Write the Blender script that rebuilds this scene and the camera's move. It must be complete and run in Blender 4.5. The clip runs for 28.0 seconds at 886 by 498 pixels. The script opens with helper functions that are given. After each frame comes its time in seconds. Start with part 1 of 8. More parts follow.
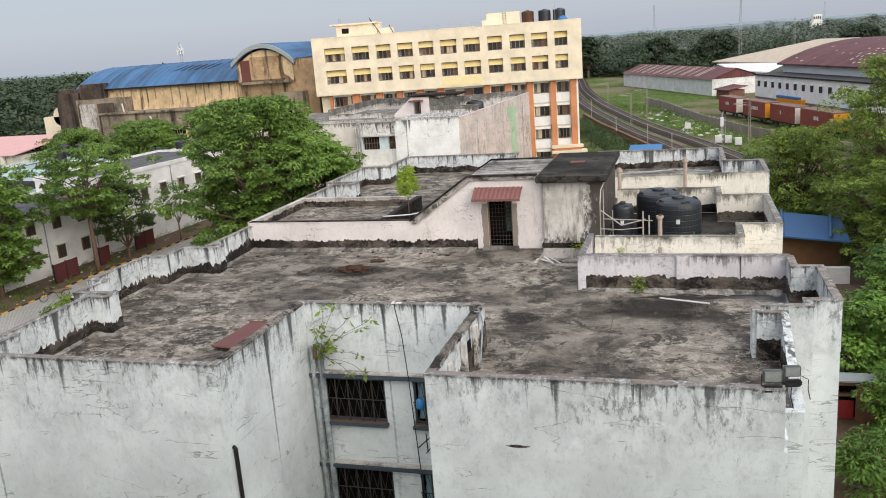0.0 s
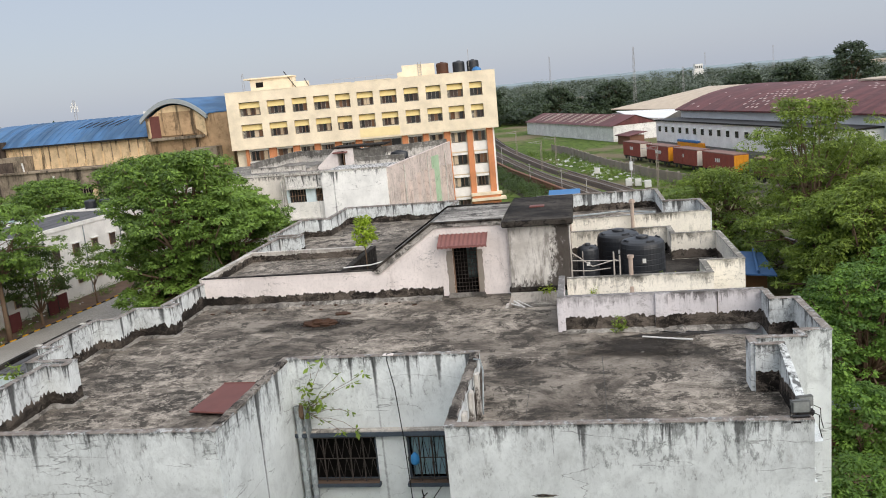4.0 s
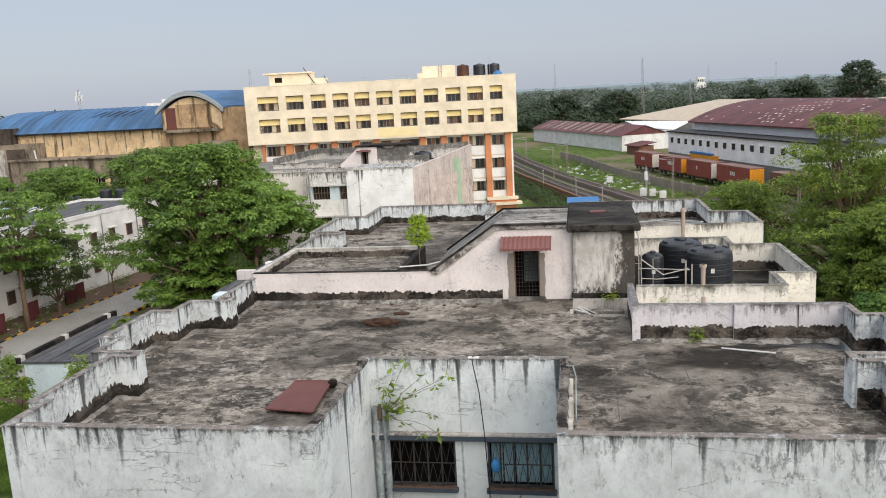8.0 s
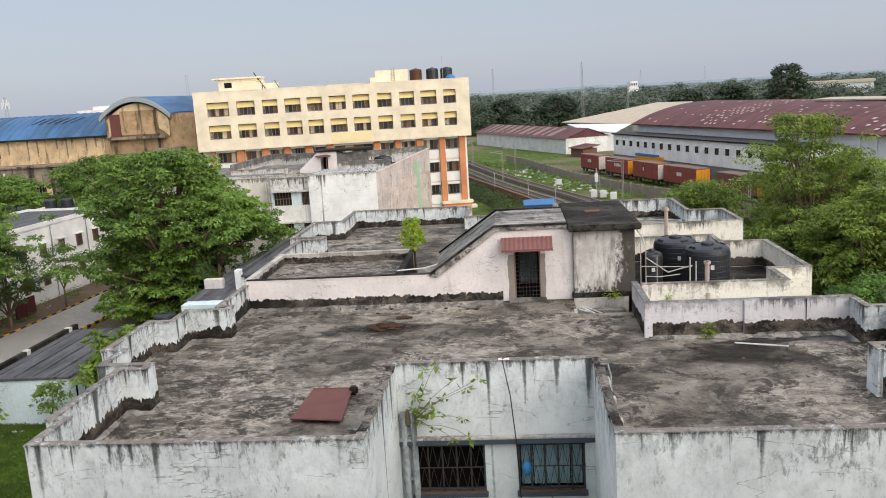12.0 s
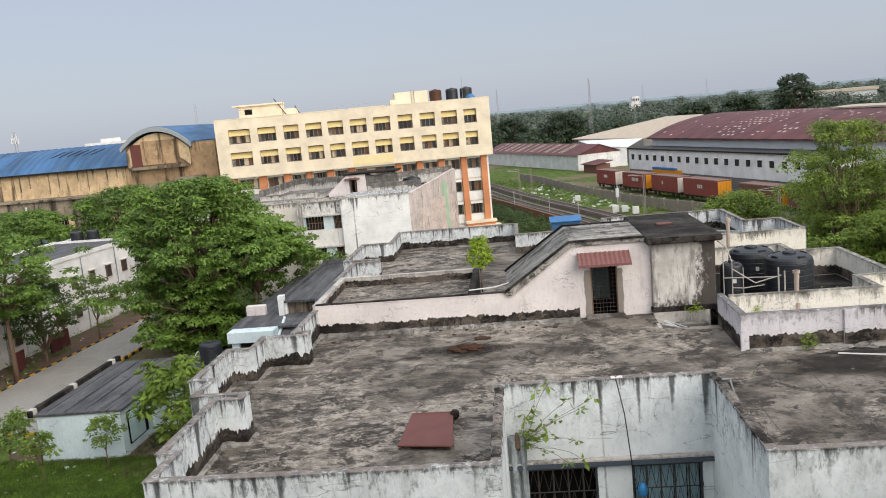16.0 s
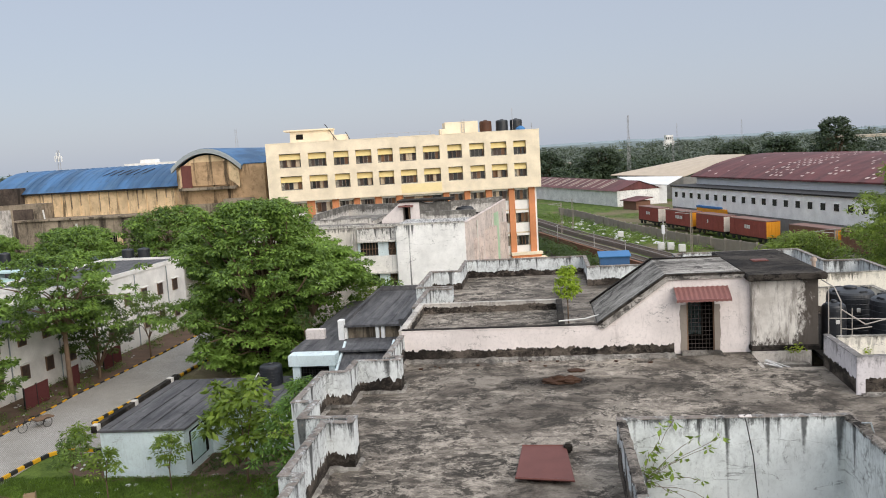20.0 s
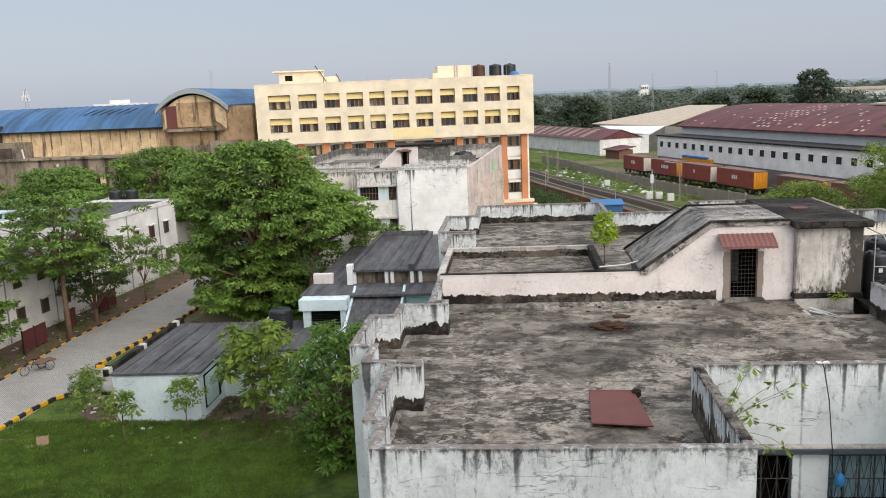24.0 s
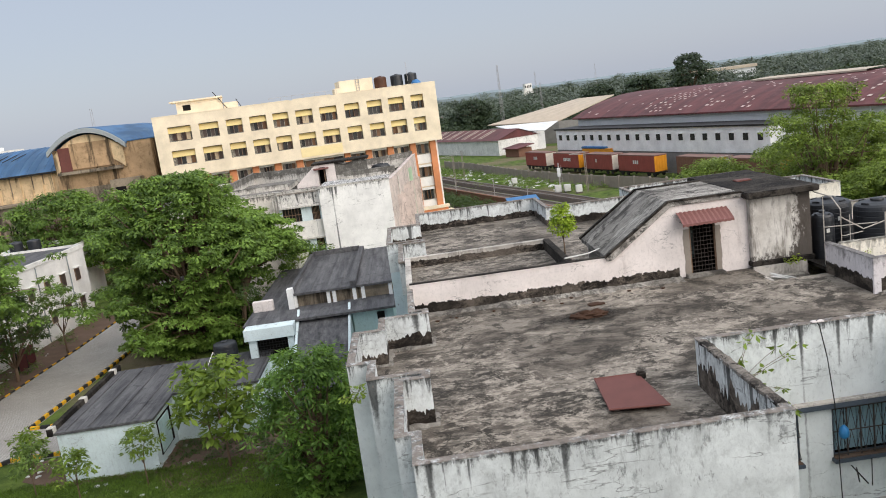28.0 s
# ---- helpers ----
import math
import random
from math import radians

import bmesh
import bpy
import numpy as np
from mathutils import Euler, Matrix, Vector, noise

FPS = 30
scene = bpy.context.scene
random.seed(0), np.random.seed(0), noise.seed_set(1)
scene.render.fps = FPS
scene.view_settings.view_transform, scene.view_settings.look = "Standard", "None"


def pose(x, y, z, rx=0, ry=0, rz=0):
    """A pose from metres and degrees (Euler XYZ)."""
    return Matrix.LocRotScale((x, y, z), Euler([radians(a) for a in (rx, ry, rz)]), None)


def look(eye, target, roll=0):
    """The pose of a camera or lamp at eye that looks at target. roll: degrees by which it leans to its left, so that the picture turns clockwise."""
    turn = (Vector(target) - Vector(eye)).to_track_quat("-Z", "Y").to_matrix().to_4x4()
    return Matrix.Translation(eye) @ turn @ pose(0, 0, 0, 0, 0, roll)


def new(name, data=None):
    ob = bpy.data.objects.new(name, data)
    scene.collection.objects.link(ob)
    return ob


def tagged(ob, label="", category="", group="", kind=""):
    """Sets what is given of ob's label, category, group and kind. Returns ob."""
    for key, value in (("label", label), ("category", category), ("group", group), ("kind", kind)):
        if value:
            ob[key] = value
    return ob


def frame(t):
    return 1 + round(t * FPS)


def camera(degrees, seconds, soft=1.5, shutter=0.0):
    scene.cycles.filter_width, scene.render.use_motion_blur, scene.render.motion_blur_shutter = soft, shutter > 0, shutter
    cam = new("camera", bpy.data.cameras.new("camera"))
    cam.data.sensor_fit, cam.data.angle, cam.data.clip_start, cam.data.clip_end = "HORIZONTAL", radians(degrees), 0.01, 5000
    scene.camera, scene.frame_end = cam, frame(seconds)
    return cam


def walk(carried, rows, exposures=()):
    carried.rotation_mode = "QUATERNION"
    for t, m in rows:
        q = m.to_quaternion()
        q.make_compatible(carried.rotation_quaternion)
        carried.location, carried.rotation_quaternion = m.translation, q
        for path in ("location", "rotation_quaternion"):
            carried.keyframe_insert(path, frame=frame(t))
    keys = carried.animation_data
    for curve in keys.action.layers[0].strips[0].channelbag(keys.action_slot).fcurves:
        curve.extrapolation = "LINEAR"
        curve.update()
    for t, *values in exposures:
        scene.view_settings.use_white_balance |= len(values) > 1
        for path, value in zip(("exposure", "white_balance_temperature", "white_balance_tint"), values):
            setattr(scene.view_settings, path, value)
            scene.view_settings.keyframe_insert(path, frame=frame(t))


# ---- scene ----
cam = camera(56.28, 28.0, soft=1.0)
PATH = [
    (0, (6.705, -3.142, 8.548), (3.873, 6.143, 6.145), -4.31),
    (0.5, (6.336, -3.175, 8.548), (4.104, 6.335, 6.404), -4.94),
    (1, (5.897, -2.980, 8.481), (3.560, 6.527, 6.446), -5.29),
    (1.5, (5.607, -2.946, 8.508), (3.090, 6.472, 6.282), -4.80),
    (2, (5.294, -3.077, 8.516), (2.904, 6.442, 6.597), -5.45),
    (2.5, (5.007, -3.257, 8.531), (2.908, 6.344, 6.682), -5.06),
    (4.5, (3.740, -3.179, 8.552), (2.054, 6.488, 6.626), -5.29),
    (5, (3.346, -2.955, 8.581), (1.374, 6.653, 6.632), -6.66),
    (5.5, (3.023, -3.087, 8.560), (0.956, 6.507, 6.640), -1.71),
    (6, (2.621, -2.999, 8.553), (0.809, 6.658, 6.693), -1.46),
    (6.5, (2.271, -3.008, 8.534), (0.374, 6.649, 6.759), -2.64),
    (7, (1.886, -2.855, 8.549), (-0.288, 6.726, 6.683), -2.28),
    (7.5, (1.609, -3.074, 8.524), (-0.195, 6.576, 6.617), -2.26),
    (8, (1.237, -3.053, 8.522), (-0.396, 6.635, 6.658), -2.98),
    (8.5, (0.815, -2.891, 8.555), (-0.963, 6.806, 6.880), -5.55),
    (9, (0.530, -2.962, 8.536), (-1.454, 6.702, 6.900), -3.85),
    (9.5, (0.260, -3.049, 8.545), (-1.263, 6.692, 6.877), -3.69),
    (10, (-0.054, -3.035, 8.515), (-1.466, 6.729, 6.881), -0.91),
    (10.5, (-0.373, -2.931, 8.525), (-1.998, 6.784, 6.798), -3.00),
    (11, (-0.651, -3.057, 8.508), (-2.191, 6.661, 6.725), -1.88),
    (11.5, (-1.007, -3.066, 8.519), (-2.005, 6.687, 6.552), -2.41),
    (12, (-1.344, -3.038, 8.490), (-2.236, 6.750, 6.646), -3.36),
    (12.5, (-1.674, -2.842, 8.506), (-2.923, 6.906, 6.657), -2.53),
    (14.5, (-3.103, -2.739, 8.473), (-4.189, 7.038, 6.678), -2.61),
    (15, (-3.356, -2.816, 8.458), (-4.277, 6.989, 6.722), -5.24),
    (15.5, (-3.718, -2.739, 8.456), (-4.252, 7.104, 6.773), -4.22),
    (16, (-4.207, -2.589, 8.479), (-5.141, 7.240, 6.889), -5.20),
    (16.5, (-4.431, -2.646, 8.457), (-5.457, 7.175, 6.875), -5.48),
    (17, (-4.762, -2.611, 8.465), (-5.515, 7.223, 6.818), -3.19),
    (17.5, (-5.256, -2.437, 8.484), (-5.922, 7.400, 6.814), -2.82),
    (18, (-5.634, -2.349, 8.480), (-7.005, 7.426, 6.881), -0.49),
    (18.5, (-5.845, -2.450, 8.475), (-6.905, 7.412, 7.200), -3.68),
    (19, (-6.330, -2.312, 8.440), (-7.171, 7.585, 7.281), -1.64),
    (19.5, (-6.738, -2.197, 8.461), (-7.970, 7.653, 7.249), -2.76),
    (20, (-6.930, -2.355, 8.420), (-8.152, 7.499, 7.227), -3.35),
    (20.5, (-7.287, -2.340, 8.394), (-8.256, 7.544, 7.227), -2.55),
    (21, (-7.764, -2.195, 8.391), (-8.878, 7.658, 7.097), -6.39),
    (21.5, (-8.092, -2.182, 8.385), (-9.373, 7.636, 6.980), -4.15),
    (23.5, (-9.404, -2.126, 8.340), (-10.437, 7.669, 6.612), -4.96),
    (24, (-9.817, -2.009, 8.300), (-10.706, 7.781, 6.465), -2.37),
    (24.5, (-10.325, -1.786, 8.335), (-11.701, 8.019, 6.931), -3.73),
    (25, (-10.606, -1.880, 8.317), (-12.356, 7.881, 7.025), -2.32),
    (25.5, (-10.834, -2.113, 8.295), (-11.970, 7.711, 6.812), -4.37),
    (26, (-11.221, -1.976, 8.242), (-11.836, 7.867, 6.592), -5.63),
    (26.5, (-11.561, -1.734, 8.289), (-12.248, 8.079, 6.492), -5.91),
    (27, (-11.762, -1.926, 8.304), (-12.230, 7.866, 6.328), -5.85),
    (27.5, (-11.975, -1.888, 8.348), (-11.513, 7.926, 6.484), -6.57),
    (28, (-12.351, -1.734, 8.302), (-12.066, 8.099, 6.502), -7.72),
]
walk(cam, [(t, look(eye, target, roll)) for t, eye, target, roll in PATH])
GROUND = -9.54

# ---- sky and sun ----
SUN_EL, SUN_AZ = radians(29), radians(138)      # azimuth clockwise from +y: low, behind the viewer
world = bpy.data.worlds.new("hazy_sky")
scene.world = world
world.use_nodes = True
wn = world.node_tree
sky = wn.nodes.new("ShaderNodeTexSky")
sky.sky_type = 'NISHITA'
sky.sun_disc = False
sky.sun_elevation, sky.sun_rotation = SUN_EL, SUN_AZ
sky.air_density, sky.dust_density, sky.ozone_density = 1.0, 1.5, 1.0
back = wn.nodes["Background"]
wn.links.new(sky.outputs[0], back.inputs[0])
back.inputs[1].default_value = 0.025
haze = wn.nodes.new("ShaderNodeBackground")       # even grey-blue haze of a hazy morning
haze.inputs[1].default_value = 0.93
way = wn.nodes.new("ShaderNodeTexCoord")
part_z = wn.nodes.new("ShaderNodeSeparateXYZ")
wn.links.new(way.outputs["Generated"], part_z.inputs[0])
rise = wn.nodes.new("ShaderNodeValToRGB")         # the haze thins to a bright milky zenith
rise.color_ramp.elements[0].position, rise.color_ramp.elements[0].color = 0.2, (0.442, 0.482, 0.574, 1)
rise.color_ramp.elements[1].position, rise.color_ramp.elements[1].color = 0.85, (1.12, 1.18, 1.28, 1)
wn.links.new(part_z.outputs[2], rise.inputs[0])
wn.links.new(rise.outputs[0], haze.inputs[0])
both = wn.nodes.new("ShaderNodeAddShader")
wn.links.new(back.outputs[0], both.inputs[0])
wn.links.new(haze.outputs[0], both.inputs[1])
wn.links.new(both.outputs[0], wn.nodes["World Output"].inputs[0])
sun = new("sun", bpy.data.lights.new("sun", 'SUN'))
sun.data.energy, sun.data.angle, sun.data.color = 3.25, radians(66), (1.0, 0.922, 0.84)
sun_dir = Vector((math.sin(SUN_AZ) * math.cos(SUN_EL), math.cos(SUN_AZ) * math.cos(SUN_EL), math.sin(SUN_EL)))
sun.matrix_world = look(sun_dir * 200, (0, 0, 0))
scene.view_settings.exposure = 0.0

# ---- materials ----
class Nodes:
    """A small builder for one material's nodes."""
    def __init__(self, name):
        self.m = bpy.data.materials.new(name)
        self.m.use_nodes = True
        self.t = self.m.node_tree
        self.b = self.t.nodes["Principled BSDF"]
        self.co = self.t.nodes.new("ShaderNodeTexCoord").outputs["Object"]
        self.normal = None

    def put(self, where, value):
        if hasattr(value, "is_linked"):
            self.t.links.new(value, where)
        else:
            where.default_value = value

    def mapped(self, scale=(1, 1, 1), rot=(0, 0, 0), co=None):
        n = self.t.nodes.new("ShaderNodeMapping")
        self.put(n.inputs["Vector"], co or self.co)
        n.inputs["Scale"].default_value = scale
        n.inputs["Rotation"].default_value = rot
        return n.outputs[0]

    def noise(self, scale, detail=4, rough=0.6, co=None, warp=0.0):
        n = self.t.nodes.new("ShaderNodeTexNoise")
        self.put(n.inputs["Vector"], co or self.co)
        n.inputs["Scale"].default_value, n.inputs["Detail"].default_value = scale, detail
        n.inputs["Roughness"].default_value, n.inputs["Distortion"].default_value = rough, warp
        return n.outputs[0]

    def cracks(self, scale, width, co=None):
        n = self.t.nodes.new("ShaderNodeTexVoronoi")
        n.feature = 'DISTANCE_TO_EDGE'
        self.put(n.inputs["Vector"], co or self.co)
        n.inputs["Scale"].default_value = scale
        return self.ramp(n.outputs["Distance"], [(0.0, (1, 1, 1)), (width, (0, 0, 0))])

    def shifted(self, amount, scale):
        """Coordinates pushed about by a noise."""
        n = self.t.nodes.new("ShaderNodeTexNoise")
        self.put(n.inputs["Vector"], self.co)
        n.inputs["Scale"].default_value = scale
        n.inputs["Detail"].default_value = 5
        mix = self.t.nodes.new("ShaderNodeVectorMath")
        mix.operation = 'MULTIPLY_ADD'
        self.put(mix.inputs[0], n.outputs["Color"])
        mix.inputs[1].default_value = (amount,) * 3
        self.put(mix.inputs[2], self.co)
        return mix.outputs[0]

    def ramp(self, fac, stops):
        n = self.t.nodes.new("ShaderNodeValToRGB")
        self.put(n.inputs[0], fac)
        e = n.color_ramp.elements
        while len(e) < len(stops):
            e.new(0.5)
        for el, (p, c) in zip(e, stops):
            el.position, el.color = p, (*c, 1)
        return n.outputs[0]

    def mix(self, a, b, fac, mode='MIX'):
        n = self.t.nodes.new("ShaderNodeMix")
        n.data_type, n.blend_type = 'RGBA', mode
        self.put(n.inputs[0], fac)
        self.put(n.inputs[6], a if hasattr(a, "is_linked") else (*a, 1))
        self.put(n.inputs[7], b if hasattr(b, "is_linked") else (*b, 1))
        return n.outputs[2]

    def times(self, a, k):
        n = self.t.nodes.new("ShaderNodeMath")
        n.operation = 'MULTIPLY'
        self.put(n.inputs[0], a)
        self.put(n.inputs[1], k)
        return n.outputs[0]

    def plus(self, a, b):
        n = self.t.nodes.new("ShaderNodeMath")
        n.operation = 'ADD'
        self.put(n.inputs[0], a)
        self.put(n.inputs[1], b)
        return n.outputs[0]

    def height(self, low, high):
        """0 at the height low, 1 at high."""
        n = self.t.nodes.new("ShaderNodeSeparateXYZ")
        self.put(n.inputs[0], self.co)
        m = self.t.nodes.new("ShaderNodeMapRange")
        self.put(m.inputs[0], n.outputs[2])
        m.inputs[1].default_value, m.inputs[2].default_value = low, high
        return m.outputs[0]

    def random(self):
        return self.t.nodes.new("ShaderNodeObjectInfo").outputs["Random"]

    def island(self):
        return self.t.nodes.new("ShaderNodeNewGeometry").outputs["Random Per Island"]

    def bump(self, height, strength, distance=0.02):
        n = self.t.nodes.new("ShaderNodeBump")
        self.put(n.inputs["Height"], height)
        n.inputs["Strength"].default_value, n.inputs["Distance"].default_value = strength, distance
        if self.normal:
            self.put(n.inputs["Normal"], self.normal)
        self.normal = n.outputs[0]
        return self

    def done(self, colour, rough=0.85, metal=0.0, spec=0.3):
        self.put(self.b.inputs["Base Color"], colour if hasattr(colour, "is_linked") else (*colour, 1))
        self.put(self.b.inputs["Roughness"], rough)
        self.put(self.b.inputs["Metallic"], metal)
        self.b.inputs["Specular IOR Level"].default_value = spec
        if self.normal:
            self.put(self.b.inputs["Normal"], self.normal)
        return self.m


def plaster(name, colour, mould=(0.045, 0.045, 0.042), streak=(0.54, 0.60), patch=(0.56, 0.66), crack=0.004, dirt=0.75, top=None):
    """Painted plaster: soft tone changes, mould streaks that run down, speckled grey patches, hair cracks.
    top: height of a coping from which black rain streaks run down."""
    n = Nodes(name)
    soft = n.noise(0.45, 6, 0.65)
    base = n.mix(tuple(c * 0.82 for c in colour), tuple(min(1, c * 1.05) for c in colour), n.ramp(soft, [(0.35, (0, 0, 0)), (0.65, (1, 1, 1))]))
    fine = n.noise(11, 6, 0.75)
    base = n.mix(base, tuple(c * 0.62 for c in colour), n.times(n.ramp(fine, [(0.5, (0, 0, 0)), (0.66, (1, 1, 1))]), 0.4))
    where = n.ramp(n.noise(0.4, 4, 0.6), [(0.44, (0.05, 0.05, 0.05)), (0.58, (1, 1, 1))])
    for k, (sc, amount) in enumerate((((3.2, 3.2, 0.4), 0.55), ((9.0, 9.0, 1.3), 0.5))):
        down = n.noise(1.0, 7, 0.72, n.mapped(sc), 0.5)
        st = n.ramp(down, [(streak[0], (0, 0, 0)), (streak[1], (1, 1, 1))])
        st = n.mix((0, 0, 0), st, where)
        base = n.mix(base, mould, n.times(st, dirt * amount))
    pt = n.ramp(n.noise(2.1, 10, 0.78, None, 0.3), [(patch[0], (0, 0, 0)), (patch[1], (1, 1, 1))])
    base = n.mix(base, tuple(c * 0.34 for c in colour), n.times(pt, 0.6))
    if top is not None:
        near = n.height(top - 0.75, top - 0.02)
        drip = n.noise(1.0, 8, 0.75, n.mapped((5.0, 5.0, 0.5)), 0.4)
        both = n.plus(n.times(near, 0.34), drip)
        grow = n.ramp(n.noise(0.7, 6, 0.7), [(0.42, (0.1, 0.1, 0.1)), (0.6, (1, 1, 1))])
        base = n.mix(base, mould, n.times(n.mix((0, 0, 0), n.ramp(both, [(0.68, (0, 0, 0)), (0.78, (1, 1, 1))]), grow), 0.9))
        spot = n.ramp(n.plus(n.times(near, 0.1), n.noise(6.5, 8, 0.8)), [(0.62, (0, 0, 0)), (0.68, (1, 1, 1))])
        base = n.mix(base, mould, n.times(n.mix((0, 0, 0), spot, grow), 0.85))
        base = n.mix(base, (0.10, 0.095, 0.085), n.times(n.ramp(n.plus(n.times(n.height(top - 0.075, top - 0.03), 0.25), n.noise(4, 8, 0.75)), [(0.58, (0, 0, 0)), (0.74, (1, 1, 1))]), 0.8))
    if crack:
        ck = n.ramp(n.noise(1.0, 9, 0.62, n.mapped((0.35, 0.35, 0.8)), 0.25), [(0.5 - crack, (0, 0, 0)), (0.5, (1, 1, 1)), (0.5 + crack, (0, 0, 0))])
        ck = n.mix((0, 0, 0), ck, n.ramp(n.noise(0.5, 3), [(0.48, (0, 0, 0)), (0.54, (1, 1, 1))]))
        base = n.mix(base, (0.12, 0.11, 0.10), n.times(ck, 0.8))
    n.bump(n.noise(22, 5, 0.7), 0.3, 0.012).bump(pt, -0.25, 0.01).bump(soft, 0.3, 0.05)
    return n.done(base, 0.9, 0, 0.2)


def limewash(name, colour, top=None, old=1.0):
    """Whitewashed plaster: grey mottling, fine black mould that thickens below the coping, drip streaks, long level hair cracks."""
    n = Nodes(name)
    dark = (0.035, 0.036, 0.036)
    grey = tuple(c * 0.5 for c in colour)
    soft = n.noise(0.5, 6, 0.65)
    base = n.mix(tuple(c * 0.86 for c in colour), tuple(min(1, c * 1.06) for c in colour), n.ramp(soft, [(0.36, (0, 0, 0)), (0.62, (1, 1, 1))]))
    near = n.height(top - 2.4, top - 0.1) if top is not None else 0.0
    wash = n.plus(n.noise(1.5, 10, 0.76, n.mapped((1, 1, 0.8)), 0.4), n.times(near, 0.12))
    base = n.mix(base, grey, n.times(n.ramp(wash, [(0.52, (0, 0, 0)), (0.70, (1, 1, 1))]), 0.7 * old))
    fine = n.plus(n.noise(9, 8, 0.8, n.mapped((1, 1, 0.6))), n.times(near, 0.05))
    base = n.mix(base, tuple(c * 0.55 for c in colour), n.times(n.ramp(fine, [(0.54, (0, 0, 0)), (0.64, (1, 1, 1))]), 0.5 * old))
    grow = n.ramp(n.noise(0.75, 6, 0.7), [(0.42, (0, 0, 0)), (0.58, (1, 1, 1))])
    speck = n.plus(n.noise(1.0, 9, 0.82, n.mapped((6.5, 6.5, 2.6)), 0.3), n.times(near, 0.13))
    base = n.mix(base, dark, n.times(n.mix((0, 0, 0), n.ramp(speck, [(0.61, (0, 0, 0)), (0.67, (1, 1, 1))]), grow), 0.92 * old))
    if top is not None:
        drip = n.plus(n.noise(1.0, 5, 0.65, n.mapped((3.4, 3.4, 0.16)), 0.2), n.times(n.height(top - 1.25, top), 0.16))
        drip = n.plus(drip, n.times(n.noise(14, 5, 0.8), 0.12))
        base = n.mix(base, dark, n.times(n.ramp(drip, [(0.75, (0, 0, 0)), (0.81, (1, 1, 1))]), 0.85))
        run_co = n.mapped((2.1, 2.1, 0.05))
        run_co.node.inputs["Location"].default_value = (3.3, 1.7, 0)
        run = n.plus(n.plus(n.noise(1.0, 2, 0.5, run_co), n.times(n.height(top - 1.5, top), 0.11)), n.times(n.noise(11, 7, 0.85, n.mapped((1, 1, 0.6))), 0.16))
        base = n.mix(base, dark, n.times(n.ramp(run, [(0.755, (0, 0, 0)), (0.82, (1, 1, 1))]), 0.85))
        edge = n.plus(n.times(n.height(top - 0.3, top - 0.03), 0.2), n.noise(5, 8, 0.8, n.mapped((1, 1, 0.5))))
        base = n.mix(base, dark, n.times(n.ramp(edge, [(0.62, (0, 0, 0)), (0.72, (1, 1, 1))]), 0.8))
        rim = n.plus(n.times(n.height(top - 0.06, top - 0.04), 0.25), n.noise(3, 8, 0.75))
        base = n.mix(base, (0.24, 0.2, 0.17), n.times(n.ramp(rim, [(0.62, (0, 0, 0)), (0.76, (1, 1, 1))]), 0.75))
    for sc, th, sh in (((0.13, 0.13, 0.8), 0.0035, 0.0), ((0.22, 0.22, 1.0), 0.003, 7.7)):
        m = n.mapped(sc)
        m.node.inputs["Location"].default_value = (sh, sh * 2, sh)
        line = n.ramp(n.noise(1.0, 7, 0.5, m, 0.1), [(0.5 - th, (0, 0, 0)), (0.5, (1, 1, 1)), (0.5 + th, (0, 0, 0))])
        part_of = n.ramp(n.noise(0.55, 3, 0.5, n.mapped((1, 1, 1.4), (0, 0, 1.0 + sh))), [(0.5, (0, 0, 0)), (0.57, (1, 1, 1))])
        line = n.mix((0, 0, 0), line, part_of)
        base = n.mix(base, (0.06, 0.058, 0.055), n.times(line, 0.65))
        n.bump(line, -0.6, 0.01)
    n.bump(n.noise(24, 5, 0.75), 0.35, 0.012).bump(soft, 0.3, 0.05)
    return n.done(base, 0.9, 0, 0.2)


M_WHITE = limewash("whitewashed_render", (0.71, 0.74, 0.735), 0.95, 0.62)
M_INNER = M_WHITE
M_OLDWHITE = limewash("rain_streaked_white", (0.80, 0.775, 0.73), 1.42)
M_LIME = limewash("fresh_limewash", (0.86, 0.845, 0.815), 1.7, 0.3)
M_PINK = plaster("pale_pink_render", (0.79, 0.72, 0.685), (0.3, 0.24, 0.22), (0.56, 0.66), (0.60, 0.72), 0.003, 0.5)
M_LILAC = plaster("pale_lilac_render", (0.71, 0.675, 0.685), (0.10, 0.09, 0.09), (0.56, 0.68), (0.60, 0.72), 0.003, 0.5, 0.98)
M_CREAM = plaster("cream_weathered_render", (0.84, 0.79, 0.69), (0.08, 0.075, 0.06), (0.56, 0.66), (0.59, 0.70), 0.003, 0.65, 1.0)
M_OLD = plaster("old_grey_white_render", (0.66, 0.63, 0.58), (0.05, 0.045, 0.04), (0.50, 0.60), (0.51, 0.61), 0.004, 0.8, 2.0)
M_OLDPINK = plaster("stained_pink_render", (0.66, 0.56, 0.515), (0.09, 0.09, 0.07), (0.51, 0.61), (0.53, 0.63), 0.004, 0.8, 2.7)
M_CLEAN = plaster("fresh_white_render", (0.84, 0.82, 0.78), (0.4, 0.38, 0.35), (0.58, 0.7), (0.62, 0.76), 0.0, 0.5)
M_MINT = plaster("pale_mint_render", (0.52, 0.68, 0.68), (0.1, 0.12, 0.12), (0.55, 0.66), (0.58, 0.7), 0.0, 0.6)
M_ICE = plaster("pale_blue_white_render", (0.68, 0.78, 0.80), (0.2, 0.22, 0.22), (0.56, 0.68), (0.60, 0.74), 0.003, 0.5)
